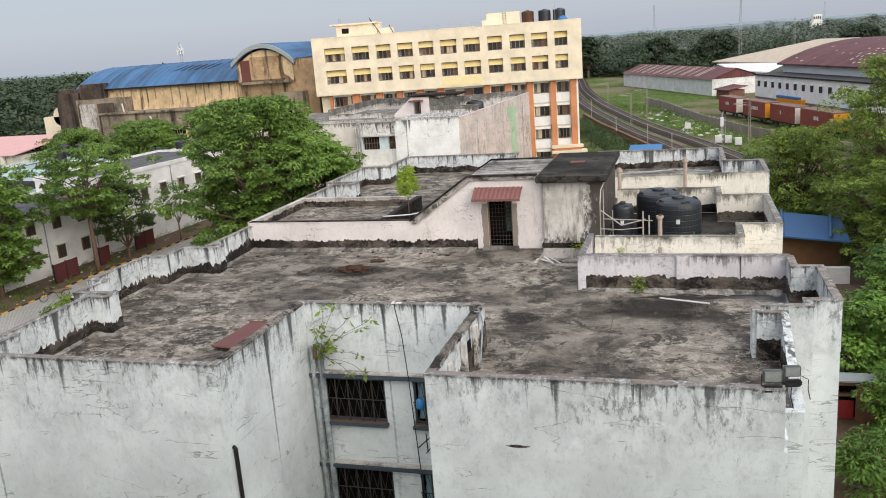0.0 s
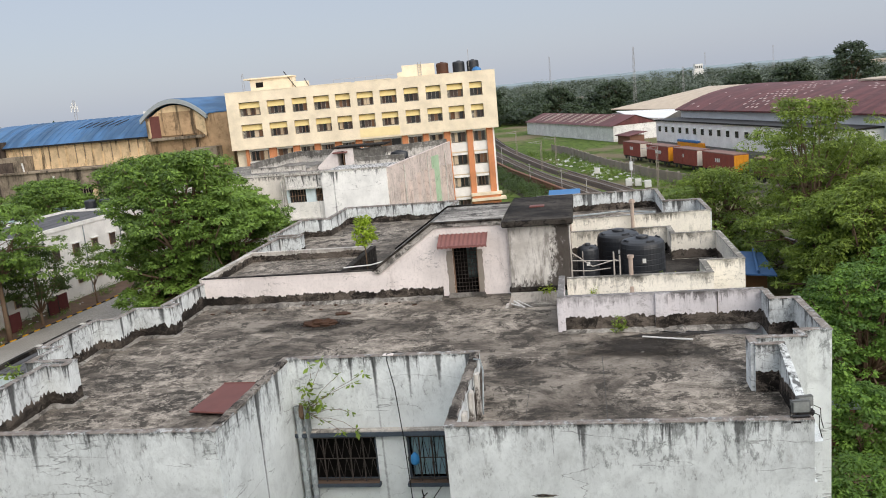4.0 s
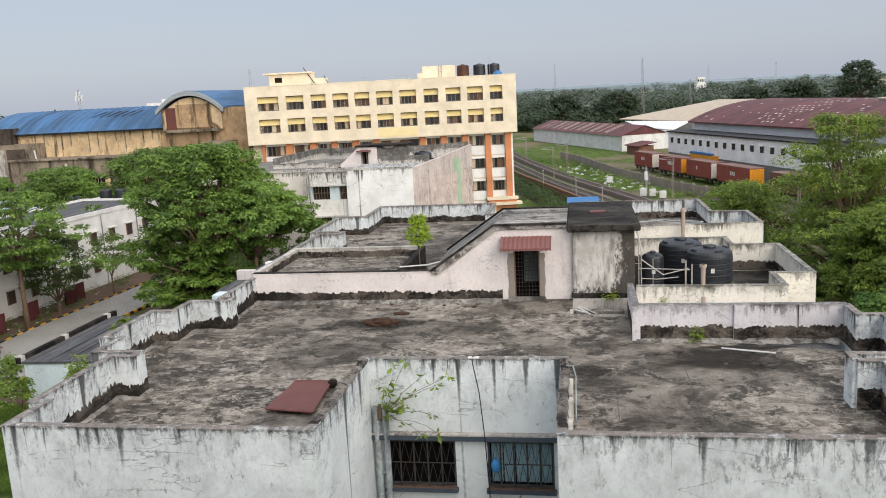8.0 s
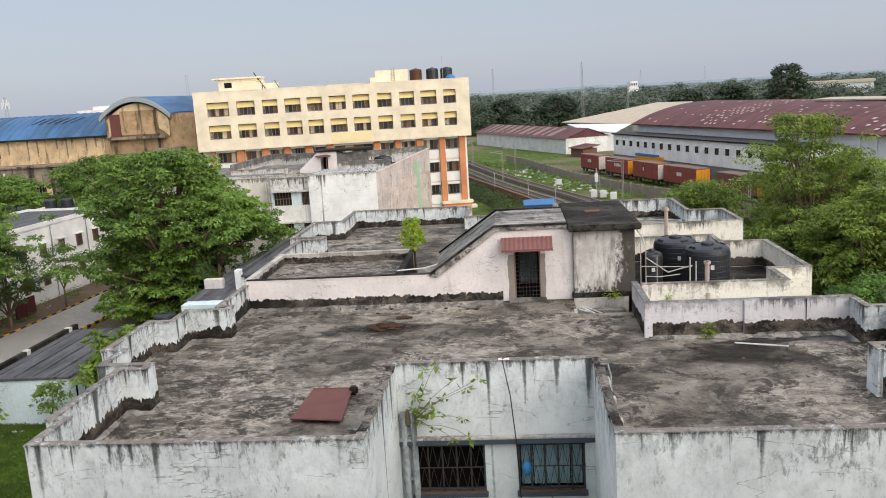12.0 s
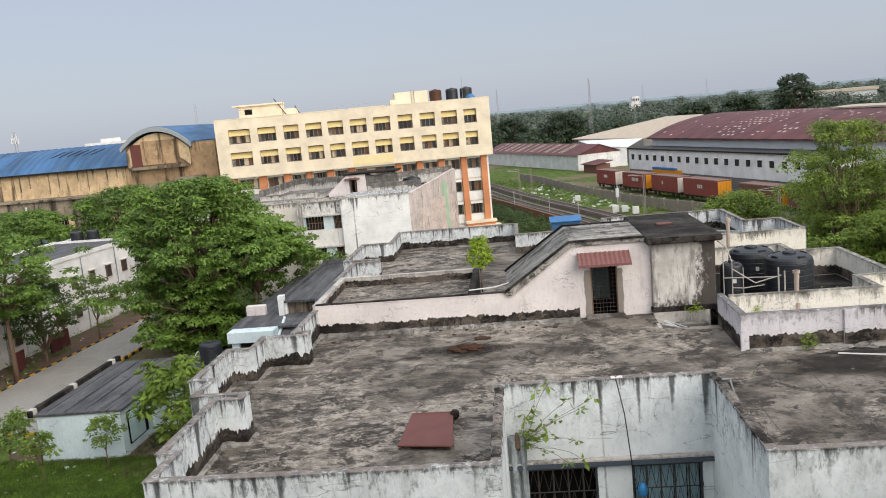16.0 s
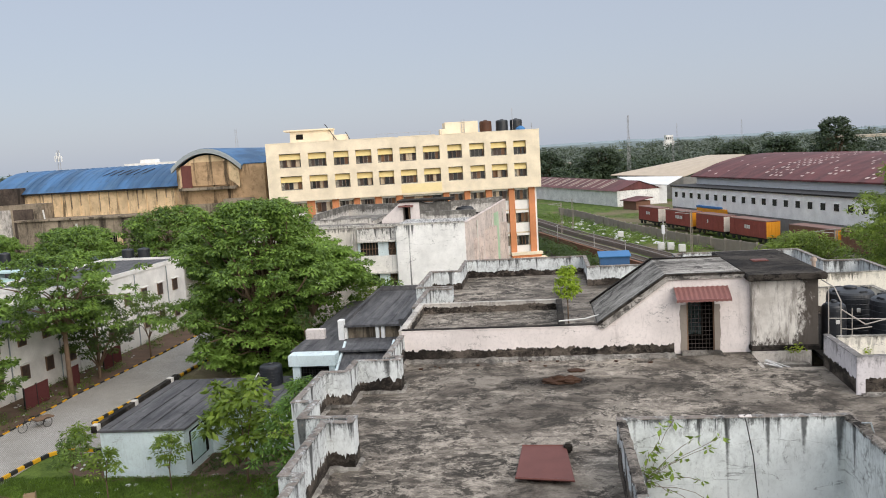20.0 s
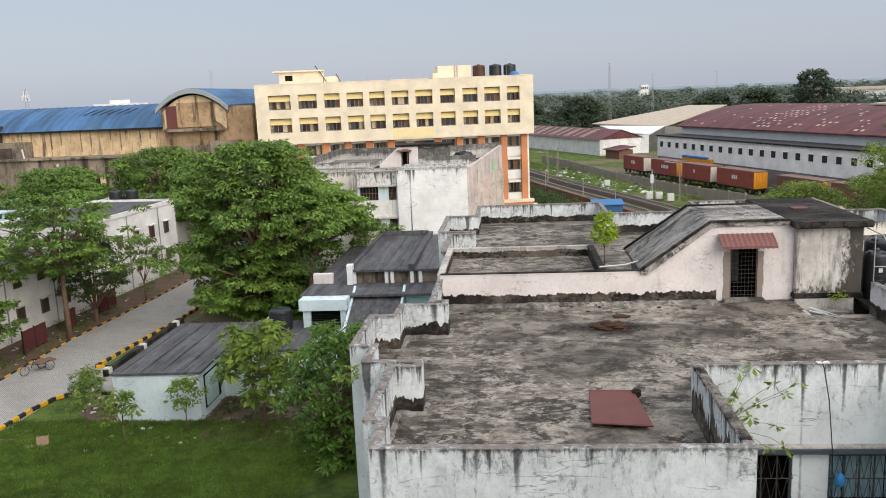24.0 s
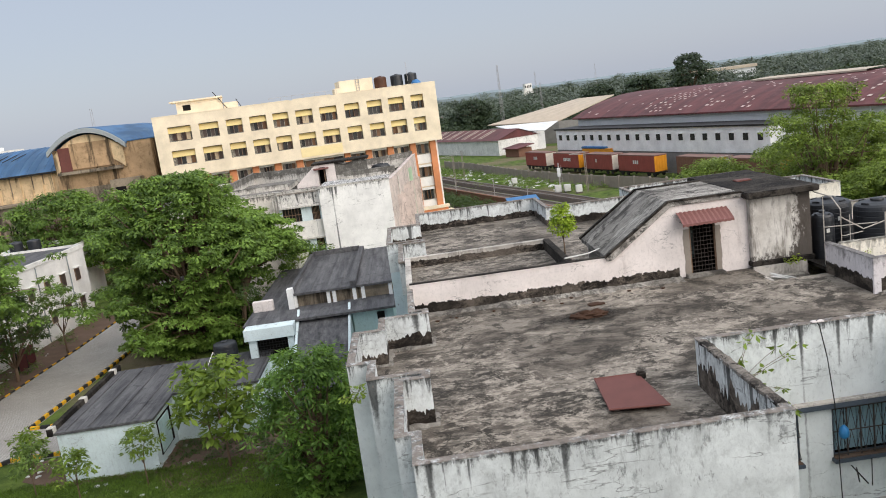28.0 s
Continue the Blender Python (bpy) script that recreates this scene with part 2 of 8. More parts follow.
M_YELLOW = plaster("warm_cream_paint", (0.81, 0.70, 0.525), (0.5, 0.42, 0.3), (0.60, 0.75), (0.64, 0.8), 0.0, 0.4)
M_ORANGE = plaster("orange_paint", (0.62, 0.255, 0.12), (0.3, 0.14, 0.08), (0.58, 0.75), (0.62, 0.8), 0.0, 0.4)
M_BLACKWHITE = plaster("half_bare_concrete", (0.58, 0.54, 0.49), (0.03, 0.026, 0.023), (0.475, 0.56), (0.5, 0.6), 0.003, 0.9)


def block_mat():
    """Bare concrete with rain streaks; brown-black growth thick on one corner and along the foot."""
    n = Nodes("grown_over_concrete")
    base = n.mix((0.46, 0.43, 0.39), (0.70, 0.67, 0.62), n.ramp(n.noise(0.9, 9, 0.72), [(0.38, (0, 0, 0)), (0.6, (1, 1, 1))]))
    streak = n.noise(1.0, 9, 0.74, n.mapped((3.0, 3.0, 0.55)), 0.4)
    base = n.mix(base, (0.14, 0.12, 0.10), n.times(n.ramp(streak, [(0.5, (0, 0, 0)), (0.62, (1, 1, 1))]), 0.7))
    split = n.t.nodes.new("ShaderNodeSeparateXYZ")
    n.put(split.inputs[0], n.co)
    corner = n.t.nodes.new("ShaderNodeMapRange")
    n.put(corner.inputs[0], split.outputs[0])
    corner.inputs[1].default_value, corner.inputs[2].default_value = 2.3, 3.1
    foot = n.t.nodes.new("ShaderNodeMapRange")
    n.put(foot.inputs[0], split.outputs[2])
    foot.inputs[1].default_value, foot.inputs[2].default_value = 0.75, 0.1
    rough = n.noise(2.4, 11, 0.8, n.mapped((1.3, 1.3, 0.7)), 0.3)
    grow = n.plus(n.plus(n.times(corner.outputs[0], 0.34), n.times(foot.outputs[0], 0.22)), rough)
    base = n.mix(base, (0.045, 0.034, 0.027), n.times(n.ramp(grow, [(0.66, (0, 0, 0)), (0.76, (1, 1, 1))]), 0.92))
    n.bump(rough, 0.5, 0.03).bump(n.noise(20, 5, 0.75), 0.35, 0.012)
    return n.done(base, 0.92, 0, 0.2)


M_BLOCK = block_mat()
M_SHEDWHITE = plaster("lime_washed_wall", (0.88, 0.875, 0.86), (0.2, 0.2, 0.19), (0.6, 0.74), (0.62, 0.76), 0.0, 0.6)


def sooty(name, colour, much, light=1.1):
    """A tall old works wall: broad black growth, long drip streaks from above, mottled dirt."""
    n = Nodes(name)
    black = (0.022, 0.019, 0.016)
    base = n.mix(tuple(c * 0.72 for c in colour), tuple(min(1, c * light) for c in colour), n.ramp(n.noise(0.3, 6, 0.65), [(0.38, (0, 0, 0)), (0.6, (1, 1, 1))]))
    brown = tuple(c * 0.42 for c in colour)
    base = n.mix(base, brown, n.times(n.ramp(n.noise(0.9, 9, 0.75), [(0.55 - much * 0.1, (0, 0, 0)), (0.66, (1, 1, 1))]), 0.7))
    run = n.plus(n.noise(1.0, 6, 0.65, n.mapped((0.9, 0.9, 0.09)), 0.3), n.times(n.noise(1.2, 8, 0.78), 0.18))
    base = n.mix(base, black, n.times(n.ramp(run, [(0.66 - much * 0.06, (0, 0, 0)), (0.76 - much * 0.05, (1, 1, 1))]), 0.8))
    big = n.noise(0.45, 10, 0.75, n.mapped((1, 1, 0.5)), 0.4)
    base = n.mix(base, black, n.times(n.ramp(big, [(0.60 - much * 0.1, (0, 0, 0)), (0.74 - much * 0.1, (1, 1, 1))]), 0.8))
    n.bump(n.noise(4, 6, 0.75), 0.4, 0.05)
    return n.done(base, 0.92, 0, 0.15)


M_OCHRE = sooty("ochre_stained_render", (0.72, 0.54, 0.33), 0.26)
M_BROWNWALL = sooty("brown_weathered_render", (0.46, 0.31, 0.18), 0.5)
M_SOOT = sooty("soot_black_render", (0.33, 0.27, 0.20), 0.85)
M_TOWER = sooty("soot_black_tower", (0.11, 0.085, 0.07), 0.9)


def felt_mat():
    """Bitumen felt: laps along its length, dust in streaks, wrinkles."""
    n = Nodes("roofing_felt")
    streak = n.noise(1.0, 8, 0.7, n.mapped((2.6, 0.22, 2.6)), 0.3)
    base = n.mix((0.045, 0.045, 0.05), (0.15, 0.147, 0.15), n.ramp(streak, [(0.36, (0, 0, 0)), (0.68, (1, 1, 1))]))
    base = n.mix(base, (0.02, 0.02, 0.022), n.times(n.ramp(n.noise(1.3, 9, 0.75), [(0.54, (0, 0, 0)), (0.64, (1, 1, 1))]), 0.6))
    base = n.mix(base, (0.22, 0.215, 0.21), n.times(n.ramp(n.noise(5, 7, 0.8), [(0.6, (0, 0, 0)), (0.7, (1, 1, 1))]), 0.4))
    n.bump(n.noise(3, 6, 0.7), 0.5, 0.05).bump(streak, 0.4, 0.04)
    return n.done(base, 0.75, 0, 0.3)


def sheet_mat(name, colour, dust, rust, down=(1.2, 0.12, 0.12)):
    """Old painted roof sheets: tone changes sheet by sheet, dust washed down the slope, rust."""
    n = Nodes(name)
    base = n.mix(tuple(c * 0.7 for c in colour), tuple(min(1, c * 1.25) for c in colour), n.ramp(n.noise(1.0, 3, 0.5, n.mapped((0.5, 0.1, 0.1))), [(0.4, (0, 0, 0)), (0.6, (1, 1, 1))]))
    wash = n.noise(1.0, 8, 0.72, n.mapped(down), 0.3)
    base = n.mix(base, dust, n.times(n.ramp(wash, [(0.5, (0, 0, 0)), (0.68, (1, 1, 1))]), 0.6))
    base = n.mix(base, rust, n.times(n.ramp(n.noise(0.45, 9, 0.75), [(0.58, (0, 0, 0)), (0.68, (1, 1, 1))]), 0.6))
    n.bump(wash, 0.3, 0.05)
    return n.done(base, 0.6, 0, 0.35)


def concrete_deck(name, dark=(0.042, 0.037, 0.031), mid=(0.124, 0.105, 0.087), light=(0.46, 0.405, 0.34), stretch=(0.85, 1.15, 1), pale=0.72):
    """Old roof screed: broad dark and light fields, crusty bleached patches with sharp edges, drag marks, black mould, grit."""
    n = Nodes(name)
    co = n.mapped(stretch)
    drag = n.mapped((0.7, 1.9, 1), (0, 0, 0.12))
    a = n.noise(0.36, 12, 0.7, co, 0.5)
    base = n.ramp(a, [(0.42, dark), (0.49, mid), (0.57, tuple(0.5 * x for x in light))])
    field = n.ramp(n.noise(0.17, 6, 0.62, None, 0.4), [(0.46, (0.1, 0.1, 0.1)), (0.53, (1, 1, 1))])
    for sc, lo, hi, k, c2 in ((0.7, 0.505, 0.535, 0.5, co), (1.0, 0.54, 0.565, 0.4, drag), (1.9, 0.53, 0.545, 0.95, co), (4.3, 0.56, 0.575, 0.95, co)):
        worn = n.ramp(n.noise(sc, 12, 0.78, c2, 0.5), [(lo, (0, 0, 0)), (hi, (1, 1, 1))])
        base = n.mix(base, light, n.times(n.mix((0, 0, 0), worn, field), pale * k))
    for sc, c2, k in ((1.1, None, 0.9), (0.8, drag, 0.5)):
        mould = n.ramp(n.noise(sc, 12, 0.8, c2, 0.4), [(0.535, (0, 0, 0)), (0.565, (1, 1, 1))])
        base = n.mix(base, dark, n.times(mould, k))
    split = n.ramp(n.noise(0.33, 9, 0.6, None, 0.2), [(0.4955, (0, 0, 0)), (0.5, (1, 1, 1)), (0.5045, (0, 0, 0))])
    split = n.mix((0, 0, 0), split, n.ramp(n.noise(0.3, 3), [(0.48, (0, 0, 0)), (0.54, (1, 1, 1))]))
    base = n.mix(base, tuple(x * 0.5 for x in dark), n.times(split, 0.8))
    grit = n.noise(13, 8, 0.85)
    base = n.mix(base, tuple(x * 0.4 for x in mid), n.times(n.ramp(grit, [(0.5, (0, 0, 0)), (0.6, (1, 1, 1))]), 0.35))
    base = n.mix(base, light, n.times(n.ramp(n.noise(12, 8, 0.85), [(0.60, (0, 0, 0)), (0.66, (1, 1, 1))]), 0.5))
    n.bump(grit, 0.6, 0.025).bump(mould, 0.4, 0.015).bump(a, 0.3, 0.05)
    return n.done(base, 0.9, 0, 0.2)


M_ROOF = concrete_deck("weathered_concrete_deck")
M_ROOF_DARK = concrete_deck("black_mould_deck", (0.007, 0.006, 0.0055), (0.018, 0.015, 0.0125), (0.11, 0.095, 0.08), pale=0.25)
M_SLOPE = concrete_deck("streaked_slope", (0.05, 0.046, 0.042), (0.21, 0.195, 0.175), (0.5, 0.47, 0.43), (0.35, 2.4, 0.35), 0.8)
M_ROOF_PALE = concrete_deck("bleached_deck", (0.07, 0.064, 0.057), (0.24, 0.22, 0.195), (0.5, 0.47, 0.42), (1.5, 0.5, 1))


def plain(name, colour, rough=0.6, metal=0.0, vary=0.25, scale=3.0, bump=0.15, spec=0.4):
    n = Nodes(name)
    a, f = n.noise(scale, 5, 0.65), n.noise(scale * 9, 4, 0.7)
    base = n.mix(tuple(c * (1 - vary) for c in colour), tuple(min(1, c * (1 + vary)) for c in colour), a)
    base = n.mix(base, tuple(c * 0.6 for c in colour), n.times(n.ramp(f, [(0.55, (0, 0, 0)), (0.8, (1, 1, 1))]), 0.5))
    n.bump(f, bump, 0.01)
    return n.done(base, rough, metal, spec)


M_BITUMEN = concrete_deck("bitumen_band", (0.013, 0.011, 0.0095), (0.034, 0.028, 0.023), (0.24, 0.20, 0.165), (1, 1, 1.6), 0.5)
M_FELT = felt_mat()
M_RUSTSHEET = plain("red_oxide_steel", (0.15, 0.052, 0.042), 0.6, 0.1, 0.3, 1.5, 0.1, 0.4)
M_CANOPY = plain("maroon_sheet", (0.20, 0.085, 0.075), 0.6, 0, 0.25, 4, 0.1, 0.4)
M_IRON = plain("dark_iron", (0.03, 0.028, 0.027), 0.55, 0.6, 0.4, 6, 0.1, 0.4)
M_GRILLE = plain("rusty_grille_iron", (0.06, 0.05, 0.044), 0.7, 0.2, 0.4, 8, 0.1, 0.3)
M_DARKBLUE = plain("slate_blue_paint", (0.055, 0.07, 0.09), 0.6, 0, 0.3, 4, 0.15, 0.4)
# near-black colour stands in for shade inside rooms, doorways, vents and holes
M_VOID = plain("shade_black", (0.012, 0.011, 0.010), 0.9, 0, 0.3, 2, 0.0, 0.1)
M_TANK = plain("black_polythene", (0.018, 0.02, 0.024), 0.42, 0, 0.25, 3, 0.05, 0.5)
M_PIPE = plaster("old_grey_pipe", (0.42, 0.46, 0.47), (0.02, 0.02, 0.022), (0.46, 0.54), (0.48, 0.57), 0.0, 0.9)
M_PVC = plain("white_pvc", (0.62, 0.61, 0.58), 0.5, 0, 0.15, 5, 0.05, 0.4)
M_RUSTPIPE = plain("rust_stained_pipe", (0.42, 0.33, 0.27), 0.7, 0, 0.3, 5, 0.1, 0.3)
M_TEAL = plain("faded_blue_curtain", (0.27, 0.40, 0.45), 0.8, 0, 0.25, 5, 0.1, 0.2)
M_BLUEBAG = plain("blue_plastic", (0.03, 0.20, 0.45), 0.45, 0, 0.2, 6, 0.05, 0.4)
M_BLUETARP = plain("blue_tarpaulin", (0.045, 0.17, 0.38), 0.55, 0, 0.22, 0.7, 0.1, 0.35)
M_BLUEROOF = sheet_mat("blue_roof_sheet", (0.045, 0.12, 0.245), (0.10, 0.18, 0.27), (0.05, 0.065, 0.09))
M_TARP2 = plain("faded_blue_tarpaulin", (0.05, 0.12, 0.26), 0.6, 0, 0.25, 1.2, 0.15, 0.3)
M_GREYEDGE = plain("grey_fascia", (0.30, 0.33, 0.34), 0.7, 0, 0.2, 2, 0.1, 0.3)
M_SHADE = plain("yellow_sunshade", (0.72, 0.58, 0.27), 0.8, 0, 0.15, 2, 0.05, 0.2)
M_WINDARK = plain("dark_shutter", (0.06, 0.04, 0.033), 0.6, 0, 0.5, 2, 0.05, 0.4)
M_WINGLASS = plain("dim_glass", (0.03, 0.03, 0.03), 0.25, 0, 0.5, 1.5, 0.02, 0.5)
M_WOOD = plain("weathered_timber", (0.20, 0.13, 0.085), 0.8, 0, 0.35, 5, 0.2, 0.2)
M_BRICKRED = plain("rusty_brick_wall", (0.19, 0.10, 0.068), 0.9, 0, 0.35, 1.5, 0.3, 0.2)
M_TIN = sheet_mat("rusted_tin_roof", (0.115, 0.034, 0.034), (0.165, 0.07, 0.066), (0.07, 0.025, 0.022), (0.8, 0.8, 0.1))
M_TINPALE = plain("pale_tin_roof", (0.50, 0.42, 0.33), 0.6, 0.1, 0.2, 0.6, 0.1, 0.35)
M_TINSPOT = plain("bleached_patch", (0.58, 0.47, 0.43), 0.7, 0, 0.25, 1, 0.05, 0.3)
M_MAROON = plain("maroon_wagon_paint", (0.27, 0.065, 0.05), 0.6, 0, 0.3, 1.0, 0.1, 0.35)
M_AMBER = plain("amber_wagon_door", (0.72, 0.30, 0.02), 0.55, 0, 0.2, 1.5, 0.1, 0.35)
M_WAGONTOP = plain("dusty_wagon_roof", (0.24, 0.15, 0.13), 0.8, 0, 0.3, 0.8, 0.1, 0.2)
M_WAGONWHITE = plain("soiled_white_paint", (0.72, 0.66, 0.58), 0.7, 0, 0.3, 1.0, 0.1, 0.3)
M_BALLAST = plain("brown_ballast", (0.055, 0.045, 0.038), 0.95, 0, 0.4, 1.3, 0.6, 0.1)
M_RAIL = plain("rail_steel", (0.30, 0.26, 0.23), 0.45, 0.3, 0.2, 3, 0.05, 0.4)
M_SLEEPER = plain("sleeper_concrete", (0.11, 0.092, 0.08), 0.9, 0, 0.2, 3, 0.2, 0.2)
M_BOUNDARY = plain("boundary_concrete", (0.27, 0.235, 0.20), 0.9, 0, 0.3, 0.8, 0.2, 0.2)
M_STONE = plain("rough_stone_plinth", (0.22, 0.21, 0.20), 0.95, 0, 0.4, 0.8, 0.5, 0.15)
M_GREYWALL = plain("grey_cement_sheet", (0.66, 0.67, 0.68), 0.8, 0, 0.18, 0.5, 0.1, 0.25)
M_MAST = plain("galvanised_mast", (0.42, 0.40, 0.39), 0.6, 0.5, 0.2, 2, 0.05, 0.4)
M_YKERB = plain("kerb_yellow_paint", (0.70, 0.38, 0.02), 0.75, 0, 0.25, 5, 0.2, 0.25)
M_BKERB = plain("kerb_black_paint", (0.03, 0.03, 0.03), 0.75, 0, 0.4, 5, 0.2, 0.25)
M_EARTH = plain("bare_earth", (0.145, 0.10, 0.075), 0.95, 0, 0.45, 0.8, 0.6, 0.1)
M_LITTER = plain("pale_litter", (0.62, 0.62, 0.6), 0.7, 0, 0.2, 3, 0.1, 0.3)
M_CARD = plain("brown_cardboard", (0.38, 0.27, 0.17), 0.85, 0, 0.2, 3, 0.1, 0.2)
M_BARK = plain("tree_bark", (0.16, 0.11, 0.075), 0.95, 0, 0.4, 4, 0.6, 0.1)
M_TERRACOTTA = plain("pink_tin", (0.62, 0.36, 0.34), 0.7, 0, 0.2, 0.6, 0.1, 0.3)
M_CLAD = plain("red_brown_fence", (0.10, 0.03, 0.03), 0.8, 0, 0.35, 2, 0.2, 0.2)
M_MUDBROWN = plain("brown_hoarding", (0.23, 0.12, 0.06), 0.85, 0, 0.25, 1, 0.15, 0.2)


def leaf_mat(name, dark, light, back=0.3):
    n = Nodes(name)
    base = n.mix(dark, light, n.island())
    base = n.mix(base, tuple(c * 0.55 for c in dark), n.times(n.ramp(n.noise(0.8, 4), [(0.44, (0, 0, 0)), (0.58, (1, 1, 1))]), 0.65))
    base = n.mix(base, tuple(min(1, c * 1.35) for c in light), n.times(n.ramp(n.noise(0.06, 3), [(0.45, (0, 0, 0)), (0.6, (1, 1, 1))]), 0.35))
    n.done(base, 0.55, 0, 0.35)
    tr = n.t.nodes.new("ShaderNodeBsdfTranslucent")
    n.put(tr.inputs[0], n.mix(base, (0.25, 0.32, 0.03), 0.35))
    add = n.t.nodes.new("ShaderNodeMixShader")
    add.inputs[0].default_value = back
    n.put(add.inputs[1], n.b.outputs[0])
    n.put(add.inputs[2], tr.outputs[0])
    n.put(n.t.nodes["Material Output"].inputs[0], add.outputs[0])
    return n.m


M_LEAF = leaf_mat("broad_leaf_green", (0.055, 0.112, 0.022), (0.245, 0.385, 0.068), 0.28)
M_LEAF_LIGHT = leaf_mat("fresh_leaf_green", (0.10, 0.17, 0.02), (0.26, 0.36, 0.045), 0.3)
M_LEAF_MANGO = leaf_mat("mango_leaf_green", (0.052, 0.126, 0.022), (0.215, 0.37, 0.058), 0.28)
M_LEAF_FINE = leaf_mat("feathery_leaf_green", (0.065, 0.115, 0.022), (0.20, 0.30, 0.05), 0.25)
M_LEAF_DARK = leaf_mat("dark_leaf_green", (0.03, 0.06, 0.018), (0.08, 0.13, 0.03))
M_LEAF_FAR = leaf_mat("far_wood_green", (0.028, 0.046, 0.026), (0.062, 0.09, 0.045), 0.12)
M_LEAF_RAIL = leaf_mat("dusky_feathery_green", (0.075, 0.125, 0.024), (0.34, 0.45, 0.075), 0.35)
# distance haze mixed into the leaf colour of the far belts
M_LEAF_HAZED = leaf_mat("hazed_grey_green", (0.075, 0.098, 0.078), (0.12, 0.145, 0.11), 0.1)
M_TURF = leaf_mat("turf_green", (0.072, 0.135, 0.02), (0.19, 0.305, 0.045))
M_SHOOT = leaf_mat("bright_sapling_green", (0.24, 0.36, 0.02), (0.45, 0.58, 0.06), 0.45)


def grass_mat():
    n = Nodes("lawn_and_scrub")
    a, b, c = n.noise(0.05, 6, 0.6), n.noise(0.6, 7, 0.7), n.noise(7, 5, 0.8)
    base = n.mix((0.05, 0.08, 0.02), (0.125, 0.175, 0.04), n.ramp(b, [(0.4, (0, 0, 0)), (0.6, (1, 1, 1))]))
    base = n.mix(base, (0.19, 0.155, 0.10), n.ramp(a, [(0.5, (0, 0, 0)), (0.62, (1, 1, 1))]))
    base = n.mix(base, (0.03, 0.055, 0.012), n.times(n.ramp(c, [(0.5, (0, 0, 0)), (0.7, (1, 1, 1))]), 0.6))
    n.bump(c, 0.8, 0.08)
    return n.done(base, 0.95, 0, 0.1)


M_GRASS = grass_mat()


def paver_mat():
    n = Nodes("grey_interlocking_pavers")
    br = n.t.nodes.new("ShaderNodeTexBrick")
    n.put(br.inputs["Vector"], n.mapped((1, 1, 1), (0, 0, radians(45))))
    br.inputs["Color1"].default_value, br.inputs["Color2"].default_value = (0.45, 0.43, 0.40, 1), (0.39, 0.37, 0.345, 1)
    br.inputs["Mortar"].default_value = (0.25, 0.235, 0.215, 1)
    br.inputs["Scale"].default_value, br.inputs["Mortar Size"].default_value = 2.6, 0.045
    base = n.mix(br.outputs["Color"], (0.24, 0.225, 0.20), n.ramp(n.noise(0.35, 6, 0.7), [(0.42, (0, 0, 0)), (0.75, (0.8, 0.8, 0.8))]))
    n.bump(br.outputs["Fac"], -0.4, 0.01).bump(n.noise(12, 4), 0.2, 0.01)
    return n.done(base, 0.9, 0, 0.2)


M_PAVER = paver_mat()

# ---- building helpers ----
def thing(name, x, y, z, rz=0, label="", category="", group="", kind=""):
    ob = new(name)
    ob.empty_display_size = 0.3
    ob.matrix_world = pose(x, y, z, 0, 0, rz)
    return tagged(ob, label, category, group, kind)


def link(name, bm, mats, smooth=False):
    me = bpy.data.meshes.new(name)
    bm.to_mesh(me)
    bm.free()
    for m in (mats if isinstance(mats, (list, tuple)) else (mats,)):
        me.materials.append(m)
    if smooth:
        for p in me.polygons:
            p.use_smooth = True
    return new(name, me)


def part(name, bm, mats, parent, label="", at_world=False, smooth=False):
    """One mesh under a thing; at_world: the mesh is in world coordinates and the thing is not turned."""
    ob = link(name, bm, mats, smooth)
    ob.parent = parent
    if at_world:
        p, off = parent, Vector((0, 0, 0))
        while p:
            off += p.location
            p = p.parent
        ob.location = -off
    return tagged(ob, label)


def again(name, me, parent, x, y, z, rz=0, label=""):
    """One more object on a mesh that exists already."""
    ob = new(name, me)
    ob.parent = parent
    ob.matrix_basis = pose(x, y, z, 0, 0, rz)
    return tagged(ob, label)


def box(bm, x0, x1, y0, y1, z0, z1, mat=0):
    v = [bm.verts.new(p) for p in ((x0, y0, z0), (x1, y0, z0), (x1, y1, z0), (x0, y1, z0), (x0, y0, z1), (x1, y0, z1), (x1, y1, z1), (x0, y1, z1))]
    for f in ((3, 2, 1, 0), (4, 5, 6, 7), (0, 1, 5, 4), (1, 2, 6, 5), (2, 3, 7, 6), (3, 0, 4, 7)):
        bm.faces.new([v[i] for i in f]).material_index = mat
    return v


def boxes(*rows):
    bm = bmesh.new()
    for r in rows:
        box(bm, *r)
    return bm


def soft_box(x0, x1, y0, y1, z0, z1, r=0.02):
    bm = boxes((x0, x1, y0, y1, z0, z1))
    bmesh.ops.bevel(bm, geom=bm.edges[:], offset=r, segments=2, affect='EDGES')
    return bm


def tube(bm, points, radii, sides=8, mat=0, cap=True):
    """A round bar along points; radii: one or one a point."""
    pts = [Vector(p) for p in points]
    if not isinstance(radii, (list, tuple)):
        radii = [radii] * len(pts)
    rings = []
    for i, p in enumerate(pts):
        d = (pts[min(i + 1, len(pts) - 1)] - pts[max(i - 1, 0)]).normalized()
        side = d.cross(Vector((0, 0, 1)) if abs(d.z) < 0.95 else Vector((1, 0, 0))).normalized()
        up = side.cross(d)
        rings.append([bm.verts.new(p + radii[i] * (math.cos(a) * side + math.sin(a) * up)) for a in (2 * math.pi * k / sides for k in range(sides))])
    for a, b in zip(rings, rings[1:]):
        for k in range(sides):
            bm.faces.new((a[k], a[(k + 1) % sides], b[(k + 1) % sides], b[k])).material_index = mat
    if cap:
        bm.faces.new(rings[0][::-1]).material_index = mat
        bm.faces.new(rings[-1]).material_index = mat
